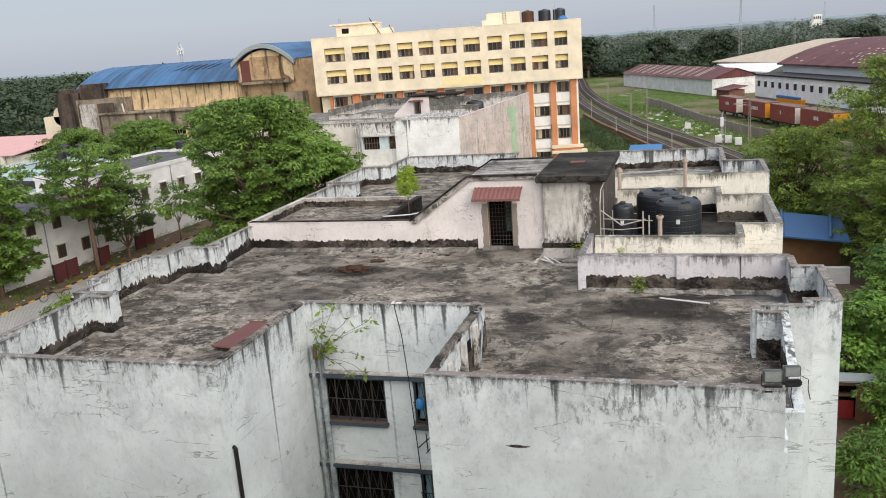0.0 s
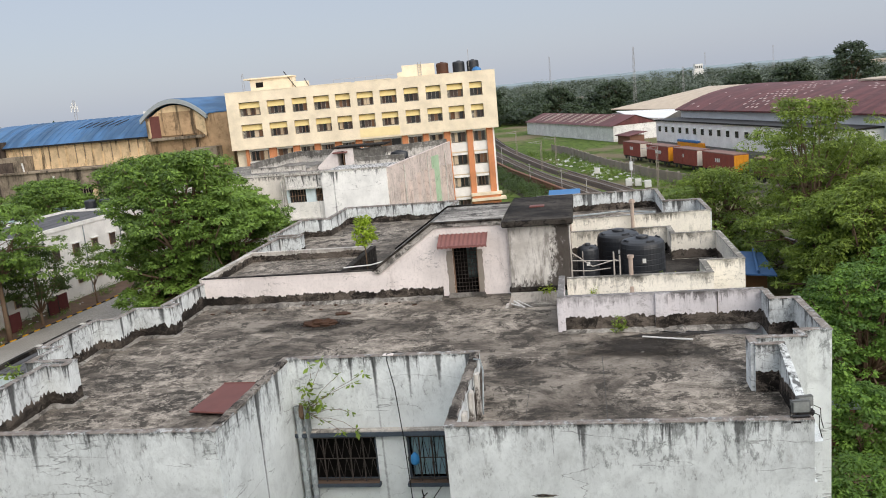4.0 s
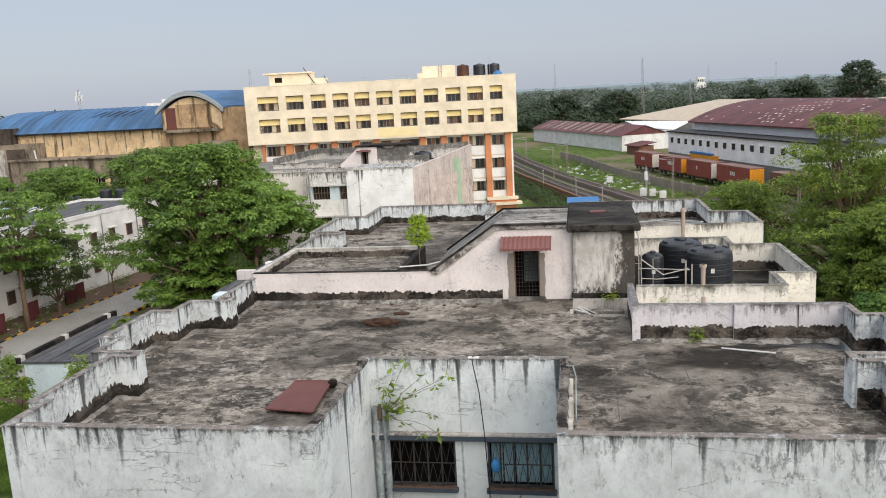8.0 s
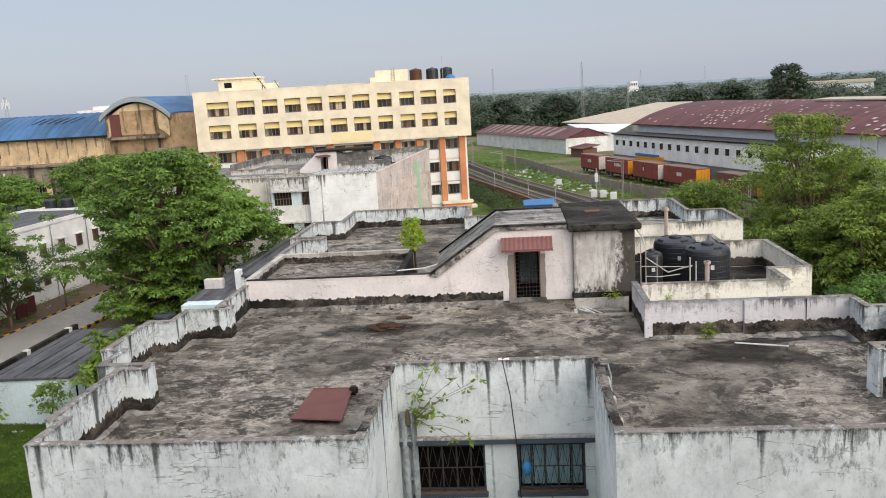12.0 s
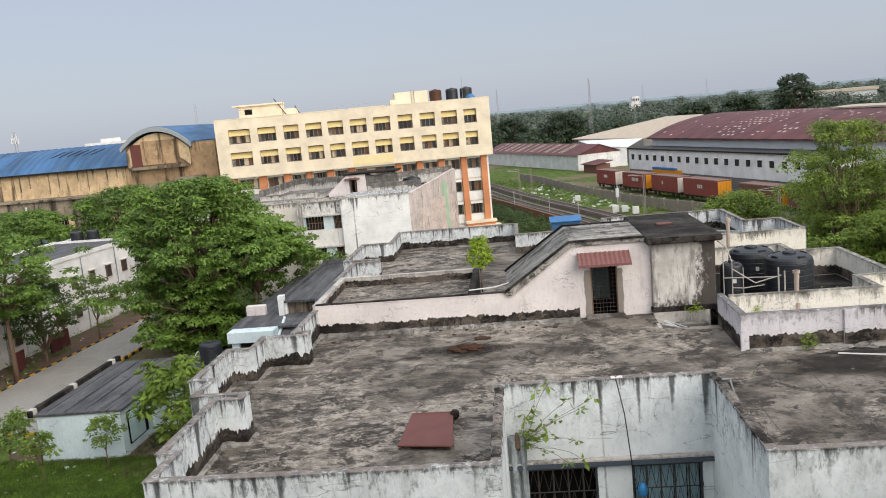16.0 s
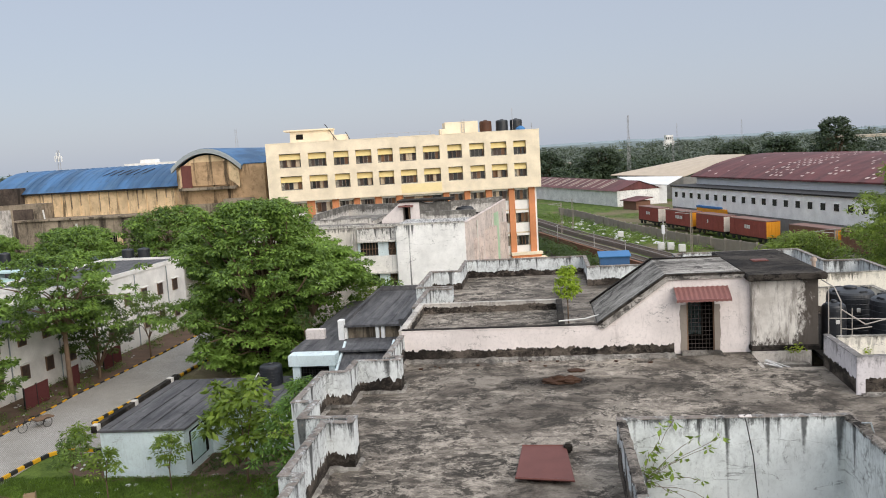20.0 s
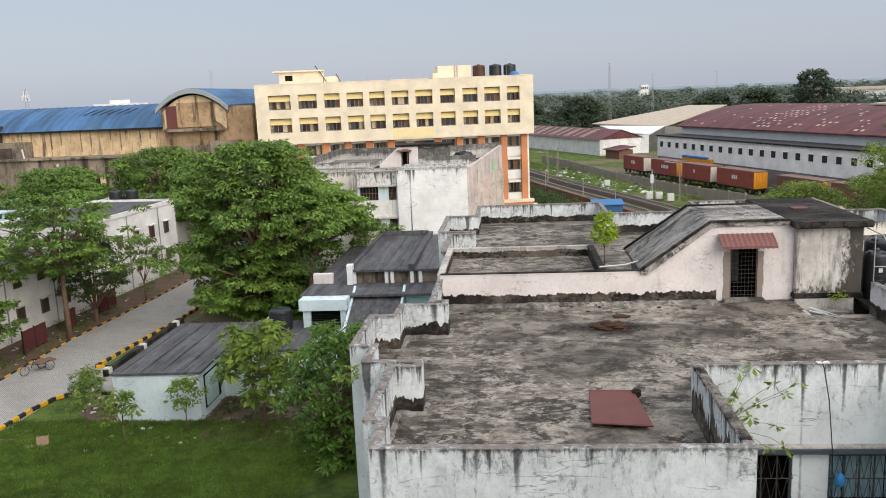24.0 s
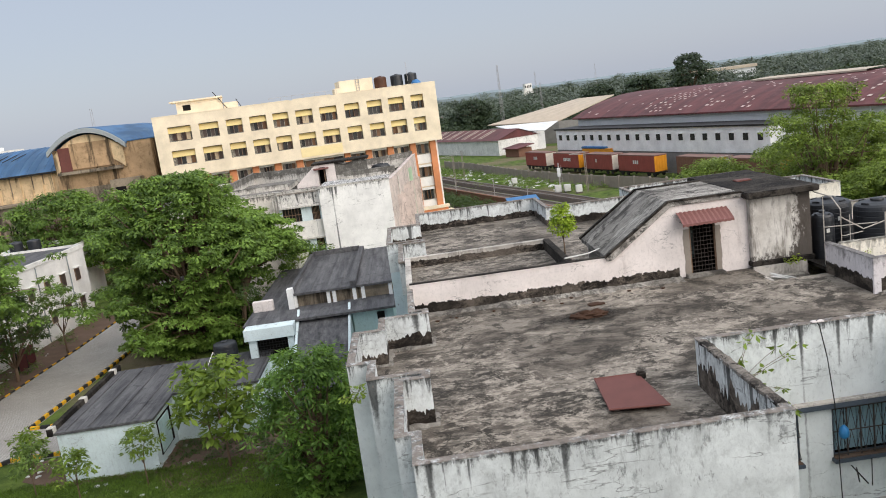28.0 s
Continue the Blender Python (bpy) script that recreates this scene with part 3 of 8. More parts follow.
    return bm


def tubes(rows, sides=6):
    bm = bmesh.new()
    for points, r in rows:
        tube(bm, points, r, sides)
    return bm


def lathe(rings, sides=28, bm=None, x=0, y=0):
    """Turned shape from (radius, z) rings."""
    bm = bm or bmesh.new()
    loops = [[bm.verts.new((x + r * math.cos(2 * math.pi * k / sides), y + r * math.sin(2 * math.pi * k / sides), z)) for k in range(sides)] for r, z in rings]
    for a, b in zip(loops, loops[1:]):
        for k in range(sides):
            bm.faces.new((a[k], a[(k + 1) % sides], b[(k + 1) % sides], b[k]))
    bm.faces.new(loops[0][::-1])
    bm.faces.new(loops[-1])
    return bm


def offsets(line, off, closed=False):
    """The polyline moved to its left by off, with mitred corners."""
    out, n = [], len(line)
    for i, p in enumerate(line):
        p = Vector(p)
        a = Vector(line[i - 1]) if (i or closed) else None
        b = Vector(line[(i + 1) % n]) if (i < n - 1 or closed) else None
        da = (p - a).normalized() if a is not None else (b - p).normalized()
        db = (b - p).normalized() if b is not None else da
        na, nb = Vector((-da.y, da.x)), Vector((-db.y, db.x))
        m = na + nb
        m = m / max(m.dot(na), 0.35) if m.length > 1e-4 else na
        out.append(p + m * off)
    return out


def wall_run(name, line, thick, z0, z1, mats, parent, label="", cap=0.02, step=0.45, rough=0.006, tops=None):
    """A wall along a polyline, one mesh for each straight run, with mitred ends, a thin worn coping and slightly uneven faces."""
    t = thick / 2
    section = [(-t, z0), (-t, z1 - 0.045), (-t - cap, z1 - 0.038), (-t - cap, z1), (0, z1 + 0.012), (t + cap, z1), (t + cap, z1 - 0.038), (t, z1 - 0.045), (t, z0)] if cap else \
        [(-t, z0), (-t, z1), (t, z1), (t, z0)]
    lines = {o: offsets(line, o) for o, _ in section}
    for i in range(len(line) - 1):
        bm = bmesh.new()
        length = (Vector(line[i + 1]) - Vector(line[i])).length
        count = max(1, round(length / step))
        rings = []
        for k in range(count + 1):
            f = k / count
            ring = []
            for o, z in section:
                p = lines[o][i].lerp(lines[o][i + 1], f)
                if tops and z > z0 + 0.01:
                    z = z - z1 + tops[i] + (tops[i + 1] - tops[i]) * f
                q = Vector((p.x, p.y, z))
                j = noise.noise_vector(q * 1.9) * rough + noise.noise_vector(q * 7.3) * rough * 0.6
                if 0 < k < count:
                    q += j
                elif z > z0 + 0.01:
                    q.z += j.z
                ring.append(bm.verts.new(q))
            rings.append(ring)
        m = len(section)
        for a, b in zip(rings, rings[1:]):
            for k in range(m - 1):
                bm.faces.new((a[k], b[k], b[k + 1], a[k + 1]))
        bm.faces.new(rings[0])
        bm.faces.new(rings[-1][::-1])
        bmesh.ops.recalc_face_normals(bm, faces=bm.faces[:])
        part(name, bm, mats, parent, label, True)


def ragged_band(line, off, floor_z, height, parent, name="bitumen_band", wobble=0.12, proud=0.007, mat=None):
    """A painted band with a ragged upper edge along one side of a wall."""
    for i in range(len(line) - 1):
        s = 1 if off > 0 else -1
        a, b = offsets(line, off + s * proud)[i:i + 2]
        c, d = offsets(line, off - s * 0.01)[i:i + 2]
        length = (b - a).length
        if length < 0.12:
            continue
        bm, count, rings = bmesh.new(), max(2, round(length / 0.045)), []
        for k in range(count + 1):
            p, q = a.lerp(b, k / count), c.lerp(d, k / count)
            fz = floor_z(p.x, p.y) - 0.03
            w = noise.noise(Vector((p.x * 1.3, p.y * 1.3, 3.1))) * wobble + noise.noise(Vector((p.x * 5, p.y * 5, 7.7))) * wobble * 0.5 + noise.noise(Vector((p.x * 14, p.y * 14, 1.7))) * wobble * 0.55 + noise.noise(Vector((p.x * 33, p.y * 33, 5.7))) * wobble * 0.6
            z = fz + height + w
            rings.append((bm.verts.new((p.x, p.y, fz)), bm.verts.new((p.x, p.y, z)), bm.verts.new((q.x, q.y, z + 0.012))))
        for r, t in zip(rings, rings[1:]):
            bm.faces.new((r[0], t[0], t[1], r[1]))
            bm.faces.new((r[1], t[1], t[2], r[2]))
        part(name, bm, mat or M_BITUMEN, parent, "black bitumen skirting with ragged edge", True)


def plate(line, top, thick, bm=None):
    """A solid slab over a closed outline; top: height, or a function of x and y."""
    bm = bm or bmesh.new()
    z = top if callable(top) else (lambda x, y: top)
    up = [bm.verts.new((x, y, z(x, y))) for x, y in line]
    lo = [bm.verts.new((x, y, z(x, y) - thick)) for x, y in line]
    bm.faces.new(up)
    bm.faces.new(lo[::-1])
    for i in range(len(line)):
        j = (i + 1) % len(line)
        bm.faces.new((up[i], lo[i], lo[j], up[j]))
    bmesh.ops.recalc_face_normals(bm, faces=bm.faces[:])
    return bm


def leaf_mesh(name, centres, radii, per, size, mat, rng, flat=0.6, slim=0.45, droop=0.3, face=1.0):
    """Folded leaves strewn through clumps. centres, radii: rows of clumps; per: leaves a clump.
    face 1: leaves lie on the clump's outside like tiles, tips hanging; 0: they stand out of it."""
    c = np.repeat(np.asarray(centres, float), per, 0)
    r = np.repeat(np.asarray(radii, float), per, 0)
    n = len(c)
    d = rng.normal(size=(n, 3))
    d /= np.linalg.norm(d, axis=1)[:, None]
    d *= rng.uniform(0.45, 1.0, (n, 1)) ** 0.5
    d[:, 2] = np.where(d[:, 2] < 0, d[:, 2] * 0.45, d[:, 2])
    p = c + d * r[:, None] * np.array([1, 1, flat])
    if face > 0:
        nrm = d * 0.8 + np.array([0, 0, 0.75]) + rng.normal(scale=0.36, size=(n, 3))
        nrm /= np.linalg.norm(nrm, axis=1)[:, None]
        out = d * np.array([1, 1, 0.2]) + np.array([0, 0, -droop]) + rng.normal(scale=0.5, size=(n, 3))
        out -= nrm * (out * nrm).sum(1)[:, None]
        out /= np.linalg.norm(out, axis=1)[:, None] + 1e-9
        side = np.cross(nrm, out)
    else:
        out = d + np.array([0, 0, -droop]) + rng.normal(scale=0.42, size=(n, 3))
        out /= np.linalg.norm(out, axis=1)[:, None]
        side = np.cross(out, rng.normal(size=(n, 3)) * 0.6 + np.array([0, 0, 1.0]))
    side /= np.linalg.norm(side, axis=1)[:, None] + 1e-9
    s = (size * rng.uniform(0.6, 1.3, n))[:, None]
    mid = p + out * s * 0.5
    nrm = np.cross(side, out)
    v = np.stack([p, mid + side * s * slim * 0.5 + nrm * s * 0.1, p + out * s, mid - side * s * slim * 0.5 + nrm * s * 0.1], 1).reshape(-1, 3)
    f = np.arange(4 * n).reshape(-1, 4)
    me = bpy.data.meshes.new(name)
    me.vertices.add(4 * n)
    me.vertices.foreach_set("co", v.astype(np.float32).ravel())
    me.loops.add(4 * n)
    me.loops.foreach_set("vertex_index", f.astype(np.int32).ravel())
    me.polygons.add(n)
    me.polygons.foreach_set("loop_start", (np.arange(n) * 4).astype(np.int32))
    me.update(calc_edges=True)
    me.materials.append(mat)
    return me


def tree(x, y, z, height, spread, label, mat=None, seed=1, trunk=0.2, clear=0.3, clumps=60, per=220, size=0.28, pads=0.55,
         stretch=(1, 1), lean=(0, 0), name="tree", slim=0.45, bare=0.0, clump_r=0.2, rise=0.5, group="", low=-0.5, lobes=0.45, skirt=0.0, inner=0.55, tiers=0.0):
    """Tapered trunk, forking limbs and a crown of leaf clumps at the limbs' ends. spread: the crown's radius."""
    rng = np.random.default_rng(seed)
    ob = thing(name, x, y, z, 0, label, "tree", group)
    bm = bmesh.new()
    fork = height * clear
    fx, fy = lean[0] * 0.4, lean[1] * 0.4
    tube(bm, [(0, 0, -0.2), (fx * 0.3, fy * 0.3, fork * 0.4), (fx, fy, fork)], [trunk * 1.25, trunk, trunk * 0.8], 9)
    centres, radii = [], []
    limbs = max(5, clumps // 9)
    golden = 2.39996
    for k in range(clumps):
        # even cover of a dome, jittered
        u = (k + 0.5) / clumps
        lift = 1 - (0.95 - low) * u + rng.normal() * 0.1
        lift = max(low, min(1, lift))
        ring = math.sqrt(max(0.05, 1 - lift * lift * 0.9)) * rng.uniform(inner, 1.04)
        ang = k * golden + rng.normal() * 0.35
        ring *= 1 + lobes * noise.noise(Vector((math.cos(ang) * 1.6, math.sin(ang) * 1.6, lift * 2.2 + seed * 3.7)))
        ring *= 1 + skirt * min(0, lift)
        if tiers:
            tier = noise.noise(Vector((math.cos(ang) * 2.1, math.sin(ang) * 2.1, lift * 4.5 + seed)))
            ring *= 1 + tiers * tier
            if tier < -0.28:
                continue
        cz = fork + (height - fork) * (rise + lift * (1 - rise))
        cx = lean[0] + math.cos(ang) * ring * spread * stretch[0]
        cy = lean[1] + math.sin(ang) * ring * spread * stretch[1]
        centres.append((cx, cy, max(cz, 0.25)))
        radii.append(spread * clump_r * rng.uniform(0.7, 1.35))
    for k in range(limbs):
        c = Vector(centres[int(k * len(centres) / limbs)])
        s = Vector((fx, fy, fork))
        m = s.lerp(c, 0.5) + Vector((0, 0, (c - s).length * 0.12)) + Vector(rng.normal(size=3)) * spread * 0.05
        tube(bm, [s - Vector((0, 0, fork * 0.12)), s.lerp(m, 0.5), m, c], [trunk * 0.6, trunk * 0.42, trunk * 0.28, trunk * 0.08], 6)
        for j in range(2):
            e = Vector(centres[int(rng.integers(len(centres)))])
            if (e - m).length < spread * 0.9:
                tube(bm, [m, m.lerp(e, 0.55) + Vector((0, 0, 0.05 * spread)), e], [trunk * 0.22, trunk * 0.14, trunk * 0.04], 5)
    part("trunk", bm, M_BARK, ob, smooth=True)
    crown = new("crown", leaf_mesh("crown", centres, radii, per, size, mat or M_LEAF, rng, pads, slim))
    crown.parent = ob
    return ob

# ---- the ground ----
bm = bmesh.new()
for x, y in ((-2600, -300), (2600, -300), (2600, 4200), (-2600, 4200)):
    bm.verts.new((x, y, GROUND))
bm.faces.new(bm.verts[:])
tagged(link("ground", bm, M_GRASS), "green lawn and scrub with bare earth", "ground", kind="structure")

# ---- unseen plain building added behind, viewer on its terrace; it shades the flats' lower fronts ----
hb = thing("unseen_building_behind", 0, -9, GROUND, 0, "unseen pale building with a flat roof terrace, added behind the viewer", "building", kind="structure")
for x0, x1, y0, y1 in ((-46, 42, -1.2, -0.9), (-46, 42, -16.4, -16.1), (-46, -45.7, -16.1, -1.2), (41.7, 42, -16.1, -1.2)):
    part("wall", boxes((x0, x1, y0, y1, GROUND - 0.1, 6.5)), M_CLEAN, hb, "", True)
part("terrace", boxes((-46, 42, -16.4, -0.9, 6.5, 6.8)), M_BOUNDARY, hb, "", True)
part("parapet", boxes((-46, 42, -16.4, -16.2, 6.8, 7.8)), M_CLEAN, hb, "", True)

# ---- the white flats, front unit ----
TOP = 0.92


def deck_z(x, y):
    return -0.45 + (y - 20) * 0.025


LEFT = [(-13.0, 14.5), (-13.0, 16.1), (-13.4, 16.1), (-13.4, 19.9), (-12.65, 19.9), (-12.65, 20.35), (-14.2, 20.35), (-14.2, 21.9), (-14.85, 21.9),
        (-14.85, 25.3), (-14.0, 25.3), (-14.0, 26.75), (-12.45, 26.75), (-12.45, 27.2), (-12.95, 27.2), (-12.95, 30.7)]
RIGHT = [(8.5, 19.6), (8.5, 20.2), (9.9, 20.2), (9.9, 20.75), (10.7, 20.75), (10.7, 24.2), (9.95, 24.2), (9.95, 25.4)]
FRONT = [(8.7, 14.5), (0.75, 14.5), (0.75, 19.75), (-5.1, 19.75), (-5.1, 14.5)]
flats = thing("flats", -2.1, 20, GROUND, 0, "weathered whitewashed block of flats with mouldy flat roofs and parapets", "building")
run = FRONT + LEFT
wall_run("parapet", run, 0.2, -0.6, TOP, M_INNER, flats)
wall_run("facade_wall", run[:3], 0.2, GROUND - 0.1, -0.6, M_WHITE, flats, cap=0)
wall_run("facade_wall", run[3:], 0.2, GROUND - 0.1, -0.6, M_WHITE, flats, cap=0)
wall_run("parapet", RIGHT, 0.2, -0.6, TOP, M_INNER, flats)
BREAK = [(8.7, 14.7), (8.7, 16.1), (9.2, 16.1), (9.2, 17.6), (9.2, 19.6), (8.5, 19.6)]
wall_run("broken_parapet", BREAK, 0.18, -0.6, TOP, M_INNER, flats, tops=[-0.4, -0.36, -0.33, 0.15, TOP, TOP], rough=0.012, step=0.14)
wall_run("facade_wall", [(8.7, 14.5), (8.7, 16.1), (9.2, 16.1), (9.2, 20.2), (9.9, 20.2)] + RIGHT[3:], 0.18, GROUND - 0.1, -0.6, M_WHITE, flats, cap=0)
TANKWALL = [(9.95, 25.4), (3.1, 25.45), (3.1, 28.6)]
wall_run("well_parapet", TANKWALL, 0.2, -0.62, 0.95, M_LILAC, flats)
wall_run("facade_wall", TANKWALL, 0.18, GROUND - 0.1, -0.6, M_WHITE, flats, cap=0)
outline = [(-5.1, 14.5)] + LEFT + [(0.9, 30.7), (0.9, 28.5), (3.1, 28.5), (3.1, 25.45)] + RIGHT[::-1][1:] + [(9.2, 19.6), (9.2, 16.1), (8.7, 16.1), (8.7, 14.5), (0.75, 14.5), (0.75, 19.75), (-5.1, 19.75)]
part("roof_deck", plate(outline, deck_z, 0.14), M_ROOF, flats, "dark mouldy concrete roof deck with bleached patches", True)
# black skirting on the roof side
ragged_band(FRONT[:2], -0.1, deck_z, 0.2, flats)
ragged_band(FRONT[1:4], -0.1, deck_z, 0.7, flats, wobble=0.35)
ragged_band(FRONT[3:], -0.1, deck_z, 0.8, flats, wobble=0.4)
ragged_band([FRONT[-1]] + LEFT[:1], -0.1, deck_z, 0.22, flats)
ragged_band(LEFT, -0.1, deck_z, 0.5, flats, wobble=0.22)
ragged_band(RIGHT[1:], 0.1, deck_z, 0.52, flats)
ragged_band(BREAK[3:], 0.09, deck_z, 0.62, flats)
ragged_band(TANKWALL, 0.1, deck_z, 0.52, flats)
# piers and cement fillet of the well wall
part("wall_joint", boxes((8.4, 8.43, 25.29, 25.34, -0.3, 0.92)), M_BITUMEN, flats, "dark open joint in the wall", True)
for x in (6.55,):
    part("pier", soft_box(x - 0.22, x + 0.22, 25.22, 25.34, -0.4, 0.93, 0.015), M_LILAC, flats, "", True)
    ragged_band([(x + 0.222, 25.26), (x - 0.222, 25.26)], 0.042, deck_z, 0.5, flats, wobble=0.1)
part("pier", soft_box(2.96, 3.24, 25.28, 25.36, -0.4, 0.93, 0.015), M_LILAC, flats, "", True)


def fillet(line, off, width=0.22, height=0.09):
    """A cement fillet along the foot of a wall, uneven."""
    for i in range(len(line) - 1):
        a, b = offsets(line, off)[i:i + 2]
        c, d = offsets(line, off + (width if off > 0 else -width))[i:i + 2]
        n = max(2, round((b - a).length / 0.16))
        bm, rows = bmesh.new(), []
        for k in range(n + 1):
            p, q = a.lerp(b, k / n), c.lerp(d, k / n)
            w = 0.6 + 0.8 * abs(noise.noise(Vector((p.x * 3, p.y * 3, 0.5))))
            q = p.lerp(q, w)
            m = p.lerp(q, 0.55)
            rows.append([bm.verts.new((v.x, v.y, deck_z(v.x, v.y) + h)) for v, h in ((p, height * w), (m, height * 0.75 * w), (q, -0.02))])
        for r, s in zip(rows, rows[1:]):
            for k in range(2):
                bm.faces.new((r[k], r[k + 1], s[k + 1], s[k]))
        bmesh.ops.recalc_face_normals(bm, faces=bm.faces[:])
        part("cement_fillet", bm, M_ROOF_PALE, flats, "crumbling cement fillet at the wall's foot", True)


fillet(LEFT[2:], -0.1)
fillet([(9.75, 25.45), (3.1, 25.45)], 0.1, 0.45)
fillet([(-12.9, 30.7), (-2.0, 30.7)], -0.1, 0.7, 0.1)

# crusted black growth on the coping beside the recess, an old conduit, a hole where a pipe was
M_CRUST = concrete_deck("black_crust", (0.012, 0.010, 0.009), (0.05, 0.042, 0.035), (0.34, 0.30, 0.26), (1, 1, 1), 0.7)
for x, y0, y1 in ((0.75, 14.75, 19.6), (-5.1, 14.75, 19.55)):
    bm, rows, n = bmesh.new(), [], 44
    for k in range(n + 1):
        y = y0 + (y1 - y0) * k / n
        a, b = [0.125 + 0.05 * noise.noise(Vector((x, y * 2.6, q))) + 0.03 * noise.noise(Vector((x, y * 9, q))) for q in (1.0, 4.0)]
        h = 0.02 + 0.03 * abs(noise.noise(Vector((x, y * 4, 9))))
        rows.append([bm.verts.new(v) for v in ((x - a, y, TOP - 0.06), (x - a * 0.9, y, TOP + 0.014), (x, y, TOP + 0.014 + h), (x + b * 0.9, y, TOP + 0.014), (x + b, y, TOP - 0.06))])
    for r, q in zip(rows, rows[1:]):
        for k in range(4):
            bm.faces.new((r[k], r[k + 1], q[k + 1], q[k]))
    bmesh.ops.recalc_face_normals(bm, faces=bm.faces[:])
    part("coping_crust", bm, M_CRUST, flats, "crumbling coping crusted with black mould", True)
for y, h in ((15.6, 0.9), (16.9, 0.8), (18.2, 0.95)):
    part("pier", soft_box(0.86, 0.98, y, y + 0.3, deck_z(1, y) - 0.02, deck_z(1, y) + 1.25, 0.02), M_BLOCK, flats, "narrow stained pier on the parapet", True)
part("conduit", tubes([(((0.8, 18.9, 0.97), (0.98, 18.8, 1.0), (1.05, 18.75, 0.7), (1.04, 18.5, 0.1), (1.04, 18.2, -0.4)), 0.025)], 6), M_PIPE, flats, "old bent conduit", True)
part("wall_hole", soft_box(0.845, 0.868, 17.5, 18.0, 0.15, 0.5, 0.005), M_VOID, flats, "dark hole in the parapet", True)

# recess wall with two windows a storey
WIN_X = ((-4.62, -2.53), (-1.58, 0.37))
WIN_Z = ((-3.08, -1.55), (-6.25, -4.72), (-9.4, -7.9))
Y0, Y1 = 19.66, 19.84
for x0, x1 in ((-5.02, -4.62), (-2.53, -1.58), (0.37, 0.67)):
    part("facade_wall", boxes((x0, x1, Y0, Y1, GROUND - 0.1, -0.6)), M_WHITE, flats, "", True)
for x0, x1 in WIN_X:
    for z0, z1 in ((-1.55, -0.6), (-4.72, -3.08), (-7.9, -6.25), (GROUND, -9.4)):
        part("facade_wall", boxes((x0, x1, Y0, Y1, z0, z1)), M_WHITE, flats, "", True)
for top in (-1.55, -4.72):
    part("lintel_ledge", soft_box(-5.0, 0.66, 19.42, 19.7, top, top + 0.13, 0.015), M_DARKBLUE, flats, "slate-blue ledge above the windows", True)
    part("ledge_cap", soft_box(-5.0, 0.66, 19.46, 19.68, top + 0.13, top + 0.2, 0.015), M_BLACKWHITE, flats, "", True)


def grille_window(x0, x1, z0, z1, shutters):
    w = part("window", boxes((x0, x0 + 0.06, 19.7, 19.78, z0, z1), (x1 - 0.06, x1, 19.7, 19.78, z0, z1), (x0 + 0.06, x1 - 0.06, 19.7, 19.78, z1 - 0.06, z1),
                             (x0 + 0.06, x1 - 0.06, 19.7, 19.78, z0, z0 + 0.06)), M_DARKBLUE, flats, "window with an iron zigzag grille", True)
    part("sill", soft_box(x0 - 0.05, x1 + 0.05, 19.45, 19.69, z0 - 0.13, z0 - 0.02, 0.012), M_DARKBLUE, w, "slate-blue sill", True)
    part("sill_dust", boxes((x0, x1, 19.5, 19.7, z0 - 0.02, z0 + 0.012)), M_EARTH, w, "", True)
    rows = []
    for k in range(1, 5):
        x = x0 + (x1 - x0) * k / 5
        rows.append((((x, 19.6, z0), (x, 19.6, z1)), 0.026))
    for f in (0.06, 0.5, 0.94):
        z = z0 + (z1 - z0) * f
        rows.append((((x0, 19.6, z), (x1, 19.6, z)), 0.018))
    n = 15
    for a, b in ((0.06, 0.5), (0.5, 0.94)):
        for k in range(n):
            xa, xb = x0 + (x1 - x0) * k / n, x0 + (x1 - x0) * (k + 1) / n
            za, zb = z0 + (z1 - z0) * a, z0 + (z1 - z0) * b
            rows.append((((xa, 19.61, za if k % 2 else zb), (xb, 19.61, zb if k % 2 else za)), 0.009))
    part("grille", tubes(rows, 5), M_GRILLE, w, "rusty brown iron grille", True)
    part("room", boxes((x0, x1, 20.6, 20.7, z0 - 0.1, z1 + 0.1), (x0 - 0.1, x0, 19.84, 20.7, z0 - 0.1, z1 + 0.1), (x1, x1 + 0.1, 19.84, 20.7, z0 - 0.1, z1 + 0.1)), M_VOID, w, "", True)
    if shutters:
        bm = bmesh.new()
        for k in range(5):
            xa = x0 + 0.1 + k * (x1 - x0 - 0.15) / 5
            xb = xa + (x1 - x0 - 0.15) / 5 - 0.03
            n = 10
            vs = [[bm.verts.new((xa + (xb - xa) * j / n, 19.84 + 0.03 * math.sin(j * 2.1 + k), z)) for z in (z0 + 0.1, z1 - 0.08)] for j in range(n + 1)]
            for p, q in zip(vs, vs[1:]):
                bm.faces.new((p[0], q[0], q[1], p[1]))
        part("curtain", bm, M_TEAL, w, "faded pale blue curtain panels", True)


for (x0, x1), sh in zip(WIN_X, (False, True)):
    for z0, z1 in WIN_Z[:2]:
        grille_window(x0, x1, z0, z1, sh)
        for z in (z1 + 0.1, z0 - 0.15):
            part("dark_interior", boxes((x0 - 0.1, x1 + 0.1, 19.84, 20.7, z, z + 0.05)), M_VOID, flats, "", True)

